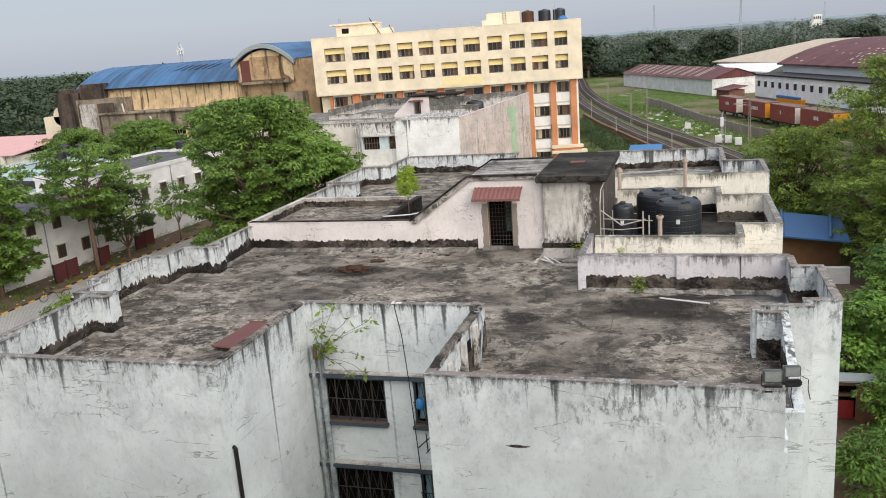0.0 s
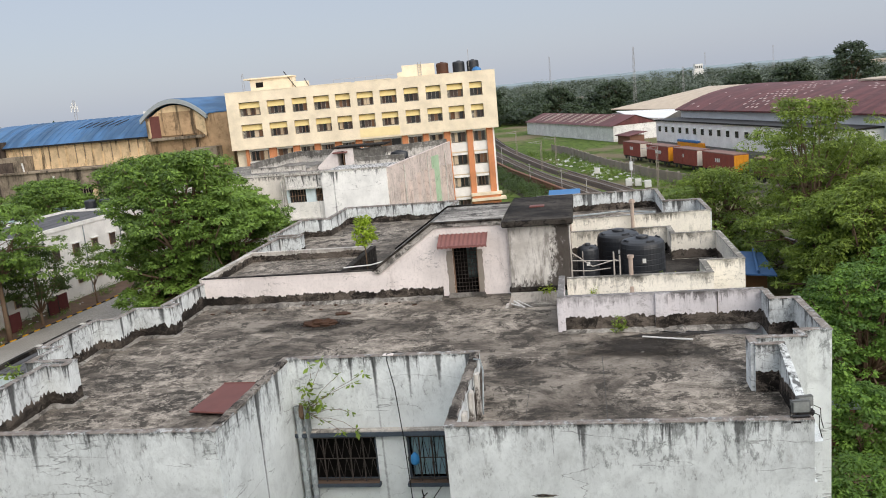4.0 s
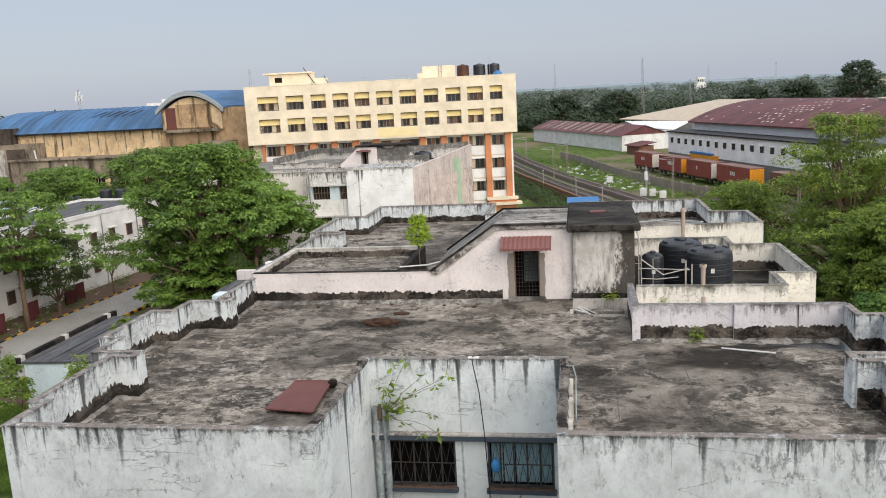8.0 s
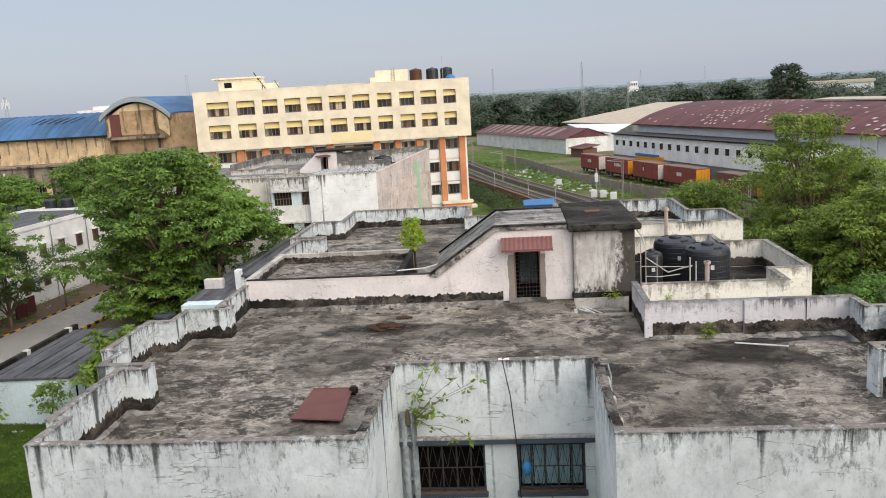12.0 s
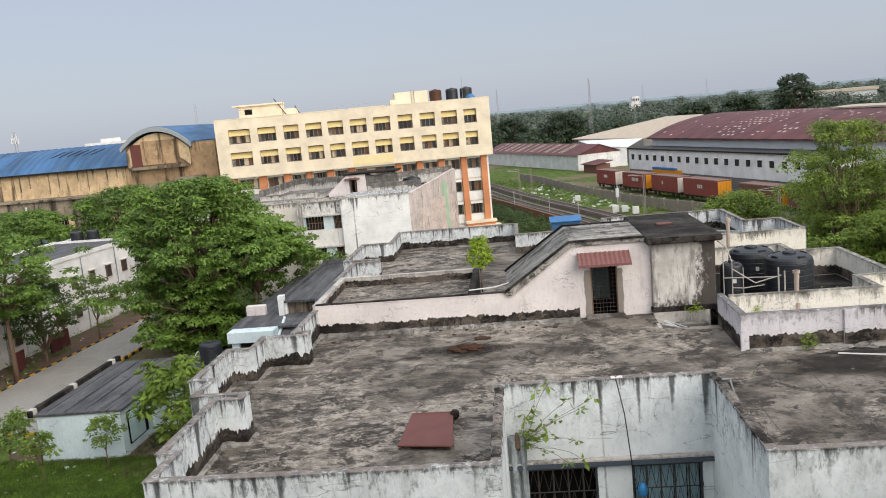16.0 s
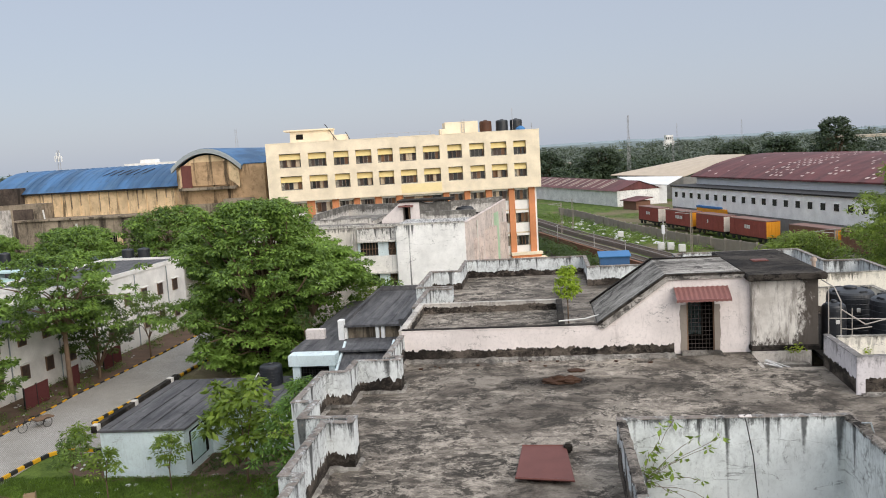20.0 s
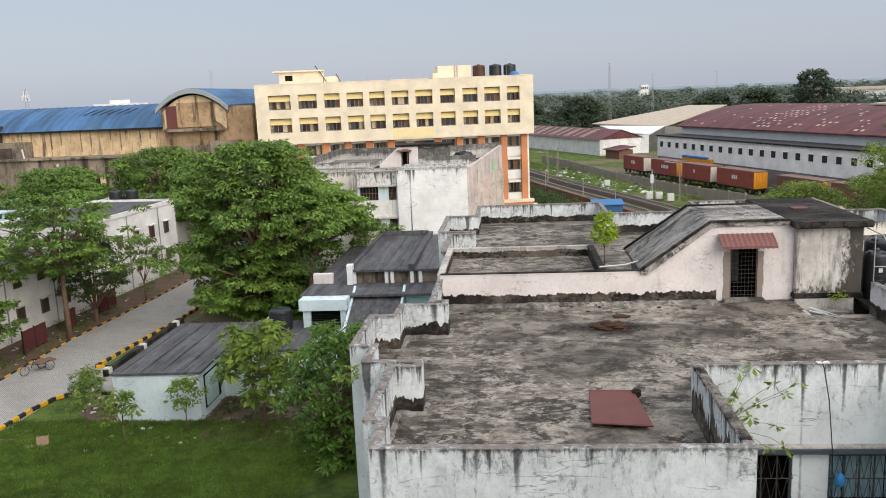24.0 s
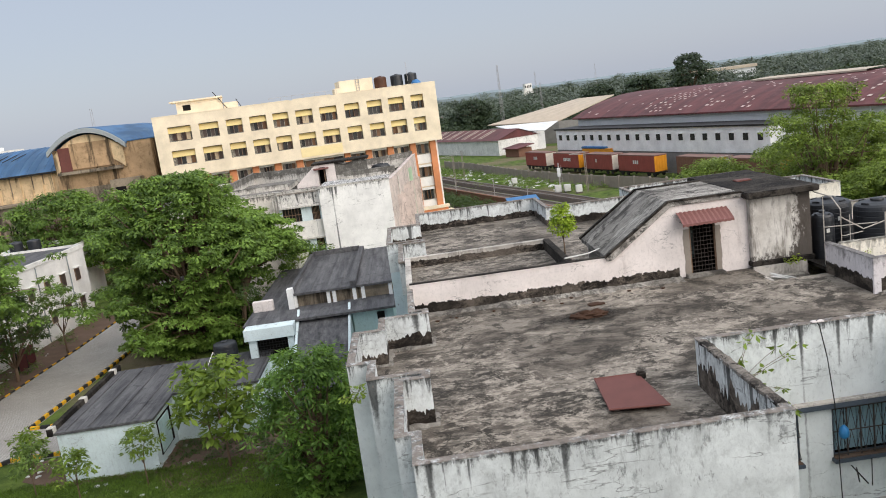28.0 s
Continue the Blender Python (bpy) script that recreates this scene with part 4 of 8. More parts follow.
# ---- the strip between the units: low roof, stair house ----
wall_run("strip_wall", [(-12.95, 30.78), (-4.2, 30.78)], 0.2, -0.7, 1.08, M_PINK, flats, cap=0.02)
part("coping", soft_box(-12.95, -4.95, 30.655, 30.905, 1.085, 1.118, 0.008), M_ROOF_DARK, flats, "black mouldy coping", True)
ragged_band([(-12.85, 30.78), (-2.0, 30.78)], -0.1, deck_z, 0.42, flats)
wall_run("strip_curb", [(-12.95, 30.7), (-12.95, 36.5), (-6.45, 36.5)], 0.22, GROUND, 1.1, M_BLACKWHITE, flats, cap=0.02)
part("strip_deck", plate([(-12.9, 30.85), (-6.5, 30.85), (-6.5, 36.5), (-12.9, 36.5)], 0.62, 0.15), M_ROOF, flats, "dark mouldy low roof deck", True)
ragged_band([(-12.95, 30.9), (-12.95, 36.5), (-6.45, 36.5)], -0.11, lambda x, y: 0.62, 0.34, flats, wobble=0.08)
wall_run("pit_wall", [(-6.4, 36.4), (-6.4, 30.9)], 0.24, -0.6, 1.12, M_ROOF_DARK, flats, cap=0.02)
part("pit_floor", plate([(-6.3, 30.85), (-4.6, 30.85), (-4.6, 36.4), (-6.3, 36.4)], -0.3, 0.15), M_ROOF_DARK, flats, "", True)
# front wall of the stair house, with its doorway
ZS = 2.78
bm = bmesh.new()
for side, y in ((0, 30.68), (1, 30.88)):
    pts = [(-4.7, -0.6), (-1.5, -0.6), (-1.5, 2.0), (-0.42, 2.0), (-0.42, -0.6), (0.92, -0.6), (0.92, ZS), (-2.15, ZS), (-4.7, 1.05)]
    vs = [bm.verts.new((x, y, z)) for x, z in pts]
    bm.faces.new(vs if side else vs[::-1])
vv = bm.verts[:]
bm.verts.ensure_lookup_table()
for i in range(9):
    j = (i + 1) % 9
    bm.faces.new((bm.verts[i], bm.verts[j], bm.verts[9 + j], bm.verts[9 + i]))
bmesh.ops.recalc_face_normals(bm, faces=bm.faces[:])
part("stair_house_wall", bm, M_PINK, flats, "pale pink rendered wall of the stair house", True)
# its sloping roof slab
bm = bmesh.new()
prof = [(-4.95, 0.95), (-4.95, 1.12), (-2.25, 2.98), (0.715, 2.98), (0.715, 2.8), (-2.15, 2.8), (-4.7, 0.95)]
a = [bm.verts.new((x, 30.6, z)) for x, z in prof]
b = [bm.verts.new((x, 35.3, z)) for x, z in prof]
bm.faces.new(a)
bm.faces.new(b[::-1])
for i in range(len(prof)):
    j = (i + 1) % len(prof)
    bm.faces.new((a[i], b[i], b[j], a[j]))
bmesh.ops.recalc_face_normals(bm, faces=bm.faces[:])
bmesh.ops.subdivide_edges(bm, edges=[e for e in bm.edges if abs(e.verts[0].co.y - e.verts[1].co.y) > 1], cuts=8, use_grid_fill=True)
part("stair_house_roof", bm, M_SLOPE, flats, "streaked sloping concrete roof of the stair house", True)
for y0, y1 in ((30.55, 30.72), (35.18, 35.36)):
    bm = bmesh.new()
    lo = [bm.verts.new((x, y0, z)) for x, z in ((-5.0, 1.06), (-2.27, 2.96), (0.71, 2.96), (0.71, 3.04), (-2.3, 3.04), (-5.05, 1.14))]
    hi = [bm.verts.new((x, y1, z)) for x, z in ((-5.0, 1.06), (-2.27, 2.96), (0.71, 2.96), (0.71, 3.04), (-2.3, 3.04), (-5.05, 1.14))]
    bm.faces.new(lo)
    bm.faces.new(hi[::-1])
    for i in range(6):
        bm.faces.new((lo[i], hi[i], hi[(i + 1) % 6], lo[(i + 1) % 6]))
    bmesh.ops.recalc_face_normals(bm, faces=bm.faces[:])
    part("roof_upstand", bm, M_ROOF_DARK, flats, "black mouldy roof edge", True)
part("stair_house_back_wall", boxes((-4.7, 0.9, 35.1, 35.25, -0.6, 1.0), (-2.2, 0.9, 35.1, 35.25, 1.0, 2.8)), M_PINK, flats, "", True)
# the lift block with its overhanging slab
part("block_wall", soft_box(0.93, 3.4, 30.42, 36.6, 0.1, 2.72, 0.02), M_BLOCK, flats, "bare concrete block streaked black", True)


part("block_foot", soft_box(0.85, 3.45, 30.3, 36.6, -0.08, 0.12, 0.03), M_ROOF_DARK, flats, "", True)
part("block_slab", soft_box(0.72, 3.62, 30.0, 36.95, 2.72, 2.98, 0.04), M_ROOF_DARK, flats, "black mouldy overhanging concrete slab", True)
part("slab_hatch", soft_box(1.7, 2.35, 33.4, 33.9, 2.97, 3.03, 0.015), M_RUSTSHEET, flats, "rusty hatch", True)
# sunken trough at the block's foot
part("trough", boxes((0.9, 3.1, 30.3, 30.42, -1.1, -0.08), (0.8, 0.92, 28.5, 30.4, -1.1, -0.22), (0.9, 3.1, 28.4, 28.52, -1.1, -0.35)), M_BLACKWHITE, flats, "sunken concrete trough", True)
part("trough_floor", boxes((0.9, 3.1, 28.5, 30.4, -1.1, -0.95)), M_ROOF, flats, "", True)
part("trough_ledge", soft_box(1.0, 2.95, 29.8, 30.28, -0.95, -0.5, 0.03), M_ROOF_PALE, flats, "", True)

# doorway, gate, canopy
gate = part("gate", boxes((-1.5, -1.44, 30.72, 30.8, -0.1, 2.0), (-0.48, -0.42, 30.72, 30.8, -0.1, 2.0), (-1.44, -0.48, 30.72, 30.8, 1.94, 2.0)), M_WOOD, flats, "iron lattice gate in a worn timber surround", True)
rows = [(((-1.44 + 0.137 * k, 30.76, -0.1), (-1.44 + 0.137 * k, 30.76, 1.95)), 0.011) for k in range(1, 7)]
rows += [(((-1.44, 30.76, 0.02 + 0.17 * k), (-0.48, 30.76, 0.02 + 0.17 * k)), 0.012) for k in range(12)]
part("lattice", tubes(rows, 5), M_GRILLE, gate, "rusty iron lattice", True)
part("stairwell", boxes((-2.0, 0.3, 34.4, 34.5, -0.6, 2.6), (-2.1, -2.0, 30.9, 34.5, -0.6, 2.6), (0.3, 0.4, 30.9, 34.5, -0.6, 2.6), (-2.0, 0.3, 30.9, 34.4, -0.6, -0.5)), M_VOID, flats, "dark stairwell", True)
# pale mint board put here in place of the bluish light inside the doorway
part("stair_window", boxes((-1.25, -0.5, 33.2, 33.26, 0.0, 1.95)), M_MINT, flats, "pale board that imitates bluish light in the stairwell", True)
part("doorstep", soft_box(-1.75, -0.2, 30.35, 30.72, -0.35, -0.06, 0.03), M_ROOF_PALE, flats, "worn cement doorstep", True)
for x, w in ((-1.62, 0.13), (-0.34, 0.12)):
    bm = bmesh.new()
    zs = [-0.3 + 0.13 * k for k in range(17)]
    rows = []
    for z in zs:
        j = 0.05 * noise.noise(Vector((x, z * 2.3, 0))) + 0.03 * noise.noise(Vector((x, z * 7, 2)))
        l, r = (x - w - j, x + 0.12) if x < -1 else (x - 0.1, x + w + j)
        rows.append([bm.verts.new((u, 30.672, z)) for u in (l, r)])
    for p, q in zip(rows, rows[1:]):
        bm.faces.new((p[0], p[1], q[1], q[0]))
    part("bare_reveal", bm, M_BOUNDARY, flats, "bare patch of plaster beside the door", True)
canopy = thing("door_canopy", -0.95, 30.6, 2.0, 0, "small maroon corrugated sheet canopy above the roof door", "canopy")
bm = bmesh.new()
n = 44
va = [[bm.verts.new((-1.03 + 2.06 * k / n, y, z + 0.018 * math.cos(k * math.pi / 2))) for y, z in ((0.06, 0.5), (-0.32, 0.34), (-0.72, 0.12))] for k in range(n + 1)]
for p, q in zip(va, va[1:]):
    for k in range(2):
        bm.faces.new((p[k], p[k + 1], q[k + 1], q[k]))
sh = part("sheet", bm, M_CANOPY, canopy)
bm = bmesh.new()
vb = [[bm.verts.new((-1.03 + 2.06 * k / n, y, z)) for y, z in ((-0.73, 0.13), (-0.73, 0.035 - 0.015 * math.cos(k * math.pi / 2)), (-0.71, 0.035 - 0.015 * math.cos(k * math.pi / 2)), (-0.71, 0.13))] for k in range(n + 1)]
for p, q in zip(vb, vb[1:]):
    for k in range(3):
        bm.faces.new((p[k], p[k + 1], q[k + 1], q[k]))
part("front_lip", bm, M_CANOPY, canopy)
part("bracket", tubes([(((-0.9, 0.05, 0.1), (-0.9, -0.65, 0.12)), 0.015), (((0.9, 0.05, 0.1), (0.9, -0.65, 0.12)), 0.015)]), M_IRON, canopy)

# ---- the white flats, rear unit ----
REAR_L = [(-12.95, 36.5), (-13.3, 36.5), (-13.3, 41.4), (-12.1, 41.4), (-12.1, 42.1), (-13.95, 42.1), (-13.95, 47.8), (-12.2, 47.8), (-12.2, 52.2), (-4.4, 52.2), (-4.4, 47.4), (1.2, 47.4),
          (1.2, 51.4), (8.7, 51.4), (8.7, 46.2), (10.65, 46.0), (10.65, 41.9)]
rear = thing("rear_flats", -2, 44, GROUND, 0, "rear wing of the flats with mouldy parapets", "building")


def rear_z(x, y):
    return -0.2


wall_run("parapet", REAR_L, 0.2, -0.6, 0.98, M_INNER, rear)
wall_run("facade_wall", REAR_L, 0.18, GROUND - 0.1, -0.6, M_ICE, rear, cap=0)
ragged_band(REAR_L, -0.1, rear_z, 0.42, rear)
CROSS = [(10.65, 41.9), (2.6, 41.6)]
wall_run("cross_parapet", CROSS, 0.2, -0.4, 0.98, M_CREAM, rear)
TANKS = [(3.3, 28.1), (8.6, 28.0), (8.6, 30.05), (10.1, 30.05), (10.1, 35.9), (8.1, 35.9), (8.1, 37.8), (3.4, 37.8)]
wall_run("tank_parapet", TANKS, 0.2, GROUND, 0.98, M_CREAM, rear)
ragged_band(TANKS, 0.1, rear_z, 0.4, rear)
part("roof_deck", plate([(-12.95, 36.6), (-13.3, 36.6), (-13.3, 41.4), (-12.1, 41.4), (-12.1, 42.1), (-13.95, 42.1), (-13.95, 47.8), (-12.2, 47.8), (-12.2, 52.2), (-4.4, 52.2), (-4.4, 47.4), (1.2, 47.4),
                         (1.2, 51.4), (8.7, 51.4), (8.7, 46.2), (10.65, 46.0), (10.65, 41.9), (3.4, 41.6), (3.4, 36.6)], -0.2, 0.14), M_ROOF, rear, "dark mouldy roof deck", True)
part("tank_deck", plate([(3.4, 28.15), (8.55, 28.1), (8.55, 30.1), (10.05, 30.1), (10.05, 35.85), (8.05, 35.85), (8.05, 37.75), (3.4, 37.75)], -0.25, 0.14), M_ROOF_DARK, rear, "", True)

# ---- cream and orange office building ----
office = thing("office_building", -43.8, 106.73, GROUND, 10.81, "cream and orange five-storey office building with recessed windows", "building")
Z = -GROUND
WIN_S = [(1.7, 4.6), (5.6, 8.05), (9.05, 11.1), (12.05, 14.2), (15.05, 17.1), (18.05, 20.3), (21.25, 23.55), (24.6, 26.6), (27.65, 29.7), (30.6, 32.8), (33.75, 35.5)]
ROWS = [(7.12 + Z, 9.02 + Z), (4.07 + Z, 5.97 + Z)]
W, OH = 37.4, 0.9           # width; overhang of the two upper storeys
levels = [2.58 + Z, ROWS[1][0], ROWS[1][1], ROWS[0][0], ROWS[0][1], 10.4 + Z]
for z0, z1 in ((levels[0], levels[1]), (levels[2], levels[3]), (levels[4], levels[5])):
    part("spandrel", boxes((0, W, 0, 0.7, z0, z1)), M_YELLOW, office)
for z0, z1 in ROWS:
    edges = [0] + [e for w in WIN_S for e in w] + [W]
    for a, b in zip(edges[::2], edges[1::2]):
        part("pier", boxes((a, b, 0, 0.7, z0, z1)), M_YELLOW, office)
part("core", boxes((0, W, 0.71, 15, 2.58 + Z, 10.38 + Z), (0.4, W - 0.9, OH + 0.3, 15, 0, 2.58 + Z)), M_YELLOW, office)
part("soffit", boxes((0, W, 0.02, 0.71, 2.5 + Z, 2.58 + Z)), M_YELLOW, office)
part("roof_edge", boxes((18.0, 23.0, -0.03, 0.2, 10.4 + Z, 10.52 + Z), (0, 17.5, -0.03, 0.3, 10.4 + Z, 10.5 + Z), (24, W, -0.03, 0.3, 10.4 + Z, 10.5 + Z)), M_YELLOW, office)
rng = np.random.default_rng(5)


M_LEAFDOOR = plain("brown_window_leaf", (0.16, 0.085, 0.045), 0.6, 0, 0.3, 3, 0.05, 0.3)
M_CURTAIN = plain("cream_window_curtain", (0.55, 0.45, 0.32), 0.8, 0, 0.2, 3, 0.05, 0.2)


def office_window(s0, s1, z0, z1, y, shade):
    """Dark panes between cream posts, brown leaves that stand open, a yellow sunshade in the opening's head."""
    w = part("window", boxes((s0, s1, y, y + 0.04, z0, z1 - 0.02)), M_CREAM, office)
    zt = z1 - 0.06
    if shade:
        h = (z1 - z0) * 0.42
        bm = bmesh.new()
        prof = ((y - 0.03, z1 - 0.1), (y - 0.34, z1 - h), (y - 0.34, z1 - h - 0.05), (y - 0.02, z1 - h - 0.05))
        a = [bm.verts.new((s0 + 0.02, v[0], v[1])) for v in prof]
        b = [bm.verts.new((s1 - 0.02, v[0], v[1])) for v in prof]
        bm.faces.new(a)
        bm.faces.new(b[::-1])
        for k in range(4):
            bm.faces.new((a[k], b[k], b[(k + 1) % 4], a[(k + 1) % 4]))
        bmesh.ops.recalc_face_normals(bm, faces=bm.faces[:])
        part("sunshade", bm, M_SHADE, w, "yellow sloping sunshade")
        zt = z1 - h - 0.03
    else:
        part("window_hood", boxes((s0 - 0.05, s1 + 0.05, y - 0.4, y, z1, z1 + 0.3)), M_CLEAN, w, "white hood")
    n = 4 if s1 - s0 > 2.2 else 3
    a, b = s0 + rng.uniform(0.08, 0.5), s1 - rng.uniform(0.06, 0.2)
    pw = (b - a) / n
    for k in range(n):
        x0, x1 = a + pw * k + 0.035, a + pw * (k + 1) - 0.035
        r = rng.random()
        m = M_CURTAIN if r < 0.14 else M_LEAFDOOR if r < 0.32 else M_WINDARK if r < 0.6 else M_WINGLASS
        part("pane", boxes((x0, x1, y - 0.04, y, z0 + 0.1, zt)), m, w)
        if rng.random() < 0.4:
            part("window_leaf", boxes((x1 - 0.03, x1 + 0.02, y - 0.42, y - 0.04, z0 + 0.12, zt - 0.04)), M_LEAFDOOR, w, "brown leaf standing open")
    for k in range(n + 1):
        x = a + pw * k
        part("post", boxes((x - 0.03, x + 0.03, y - 0.07, y, z0 + 0.06, zt)), M_CREAM, w)
    part("window_sill", boxes((s0, s1, y - 0.14, y, z0, z0 + 0.06)), M_CREAM, w)


for z0, z1 in ROWS:
    for s0, s1 in WIN_S:
        office_window(s0, s1, z0, z1, 0.62, True)
part("bay_panel", boxes((18.0, 23.6, -0.05, 0.0, 2.75 + Z, 3.95 + Z)), plain("bright_yellow_paint", (0.80, 0.66, 0.36), 0.8, 0, 0.12, 1.2, 0.05, 0.2), office, "brighter yellow panel under a double window")
# lower storeys: orange pilasters, white spandrels, plain windows
PIL = [(1.7, 2.1), (5.0, 6.0), (8.4, 9.3), (11.4, 12.2), (14.3, 15.2), (17.2, 18.1), (23.75, 24.55), (26.7, 27.5), (29.7, 30.55), (32.9, 33.7), (35.7, 36.55)]
for a, b in PIL:
    part("pilaster", boxes((a, b, OH - 0.25, OH + 0.3, 0, 2.5 + Z)), M_ORANGE, office, "orange painted pilaster")
for a, b in zip(PIL, PIL[1:]):
    for zt in (2.2, -1.0, -4.2, -7.4):
        part("white_spandrel", boxes((a[1], b[0], OH + 0.1, OH + 0.3, zt + Z - 2.7, zt + Z - 1.45)), M_CLEAN, office)
        office_window(a[1] + 0.15, b[0] - 0.15, max(0.3, zt + Z - 1.4), zt + Z, OH + 0.26, False)
part("corner_trim", boxes((W - 0.85, W - 0.6, OH - 0.1, OH + 0.3, 0, 2.5 + Z)), M_CLEAN, office)
for i, z in enumerate((-6.9, -7.6)):
    part("base_ledge", boxes((W - 4.6, W - 0.2 + 0.5 * i, OH - 1.2 - 0.4 * i, OH, z + Z, z + Z + 0.35)), M_YELLOW, office, "cream base ledge")
part("base_wall", boxes((W - 4.4, W - 0.4, OH - 1.0, OH, 0, -6.9 + Z)), M_ORANGE, office)
# roof things
part("stair_head", boxes((3.1, 9.0, 3, 7, 10.4 + Z, 12.05 + Z)), M_YELLOW, office)
part("stair_head_slab", boxes((2.3, 9.1, 2.6, 7.2, 12.05 + Z, 12.25 + Z)), M_YELLOW, office)
part("stair_opening", boxes((3.9, 4.9, 2.96, 3.02, 10.9 + Z, 11.6 + Z)), M_VOID, office)
part("low_block", boxes((9.1, 11.0, 3, 6, 10.4 + Z, 11.3 + Z)), M_YELLOW, office)
part("lift_block", boxes((24.6, 29.2, 2, 7, 10.4 + Z, 12.1 + Z)), M_YELLOW, office)
part("lift_step", boxes((23.9, 24.6, 2, 5, 10.4 + Z, 11.2 + Z)), M_YELLOW, office)
part("ladder", tubes([(((26.9, 1.9, 10.4 + Z), (26.9, 1.9, 12.4 + Z)), 0.04), (((27.3, 1.9, 10.4 + Z), (27.3, 1.9, 12.4 + Z)), 0.04)] +
                     [(((26.9, 1.9, 10.6 + Z + 0.35 * k), (27.3, 1.9, 10.6 + Z + 0.35 * k)), 0.025) for k in range(5)]), M_MAST, office)
part("leaning_bar", tubes([(((8.0, 2.8, 12.8 + Z), (9.6, 2.4, 10.4 + Z)), 0.06), (((10.8, 2.8, 11.6 + Z), (11.4, 2.5, 10.4 + Z)), 0.05)]), M_IRON, office)
part("roof_rail", tubes([(((15.0, 1, 11.0 + Z), (24.0, 1, 11.0 + Z)), 0.02)] + [(((15 + k * 1.5, 1, 10.4 + Z), (15 + k * 1.5, 1, 11.0 + Z)), 0.02) for k in range(7)]), M_MAST, office)


def water_tank(x, y, z, r, h, label, mat, group, parts=True):
    ob = thing("water_tank", x, y, z, 0, label, "water tank", group)
    rings = [(r * 0.985, 0)]
    ribs = 8 if parts else 6
    for k in range(ribs):
        a, b = h * 0.80 * k / ribs, h * 0.80 * (k + 1) / ribs
        rings += [(r * 0.99, a + 0.01), (r, a + 0.022), (r, b - 0.022), (r * 0.99, b - 0.01)]
    rings += [(r * 0.985, h * 0.815), (r * 0.96, h * 0.86), (r * 0.88, h * 0.895), (r * 0.62, h * 0.925), (r * 0.3, h * 0.94)]
    part("body", lathe(rings, 40), mat, ob)
    part("lid", lathe([(r * 0.27, h * 0.93), (r * 0.28, h * 0.945), (r * 0.28, h * 0.975), (r * 0.18, h * 0.985)], 24), mat, ob, smooth=True)
    if parts:
        for k in range(4):
            a = math.pi / 2 * k + 0.4
            bm = soft_box(-r * 0.2, r * 0.2, -r * 0.06, r * 0.06, h * 0.80, h * 0.93, 0.03)
            bmesh.ops.transform(bm, matrix=Matrix.Rotation(a, 4, 'Z') @ Matrix.Translation((0, r * 0.78, 0)), verts=bm.verts[:])
            part("lug", bm, mat, ob)
        part("label_plate", boxes((-0.07, 0.07, -r - 0.012, -r + 0.01, h * 0.55, h * 0.63)), M_PVC, ob, "small white maker's plate")
    return ob


M_TANKRUST = plain("rust_brown_tank", (0.075, 0.03, 0.015), 0.6, 0, 0.5, 1.2, 0.1, 0.35)
c, s = math.cos(radians(10.81)), math.sin(radians(10.81))
for k, (sx, m, lb) in enumerate(((30.3, M_TANKRUST, "rust-brown roof water tank on the office building"), (32.6, M_TANK, "black roof water tank on the office building"), (34.6, M_TANK, "black roof water tank beside a blue box"))):
    water_tank(-43.8 + c * sx - s * 2.2, 106.73 + s * sx + c * 2.2, 10.4, 0.85, 1.75, lb, m, "tanks on the office roof", False)
bm = bmesh.new()
lathe([(0.7, 0), (0.65, 0.3), (0.4, 0.55), (0.05, 0.66)], 10, bm)
part_x, part_y = -43.8 + c * 35.0 - s * 1.0, 106.73 + s * 35.0 + c * 1.0
ob = link("tarpaulin_heap", bm, M_BLUETARP)
ob.location = (part_x, part_y, 10.4)
tagged(ob, "bright blue tarpaulin heap on the office roof", "tarpaulin")
ob = link("antenna_pole", tubes([(((0, 0, 0), (0, 0, 3.2)), 0.03)]), M_MAST)
ob.location = (-43.8 + c * 34.0 - s * 1.5, 106.73 + s * 34.0 + c * 1.5, 10.4)
tagged(ob, "thin metal antenna pole on the roof", "antenna")

# ---- old stained house behind the flats ----
old = thing("old_house", -20, 80, GROUND, 0, "old white house with black mould and a pink flank", "house")
G = GROUND
part("block_wall", boxes((-20.65, -14.2, 73.4, 80, G, 1.62)), M_LIME, old, "freshly whitewashed blank wall", True)
wall_run("wall_top", [(-20.66, 73.5), (-14.2, 73.5)], 0.26, 1.62, 1.78, M_OLD, old, cap=0.03, step=0.5, rough=0.03)
part("left_wall", boxes((-37.0, -24.5, 74.6, 90, G, 1.5)), plaster("cream_peeling_render", (0.74, 0.69, 0.62), (0.12, 0.11, 0.10), (0.55, 0.66), (0.57, 0.68), 0.003, 0.6, 1.5), old, "pale cream wall with peach-coloured patches", True)
# flank that runs back, with thin fins and a green strip
FLANK = [(-14.2, 73.6), (-11.45, 95.5)]
wall_run("side_wall", FLANK, 0.3, G, 2.0, M_OLDPINK, old, "pink and grey stained flank", cap=0.03, tops=[1.62, 2.2], rough=0.02)
def on_flank(y, off):
    f = (y - 73.6) / 21.9
    return (-14.2 + 2.75 * f + 0.15 + off, y)


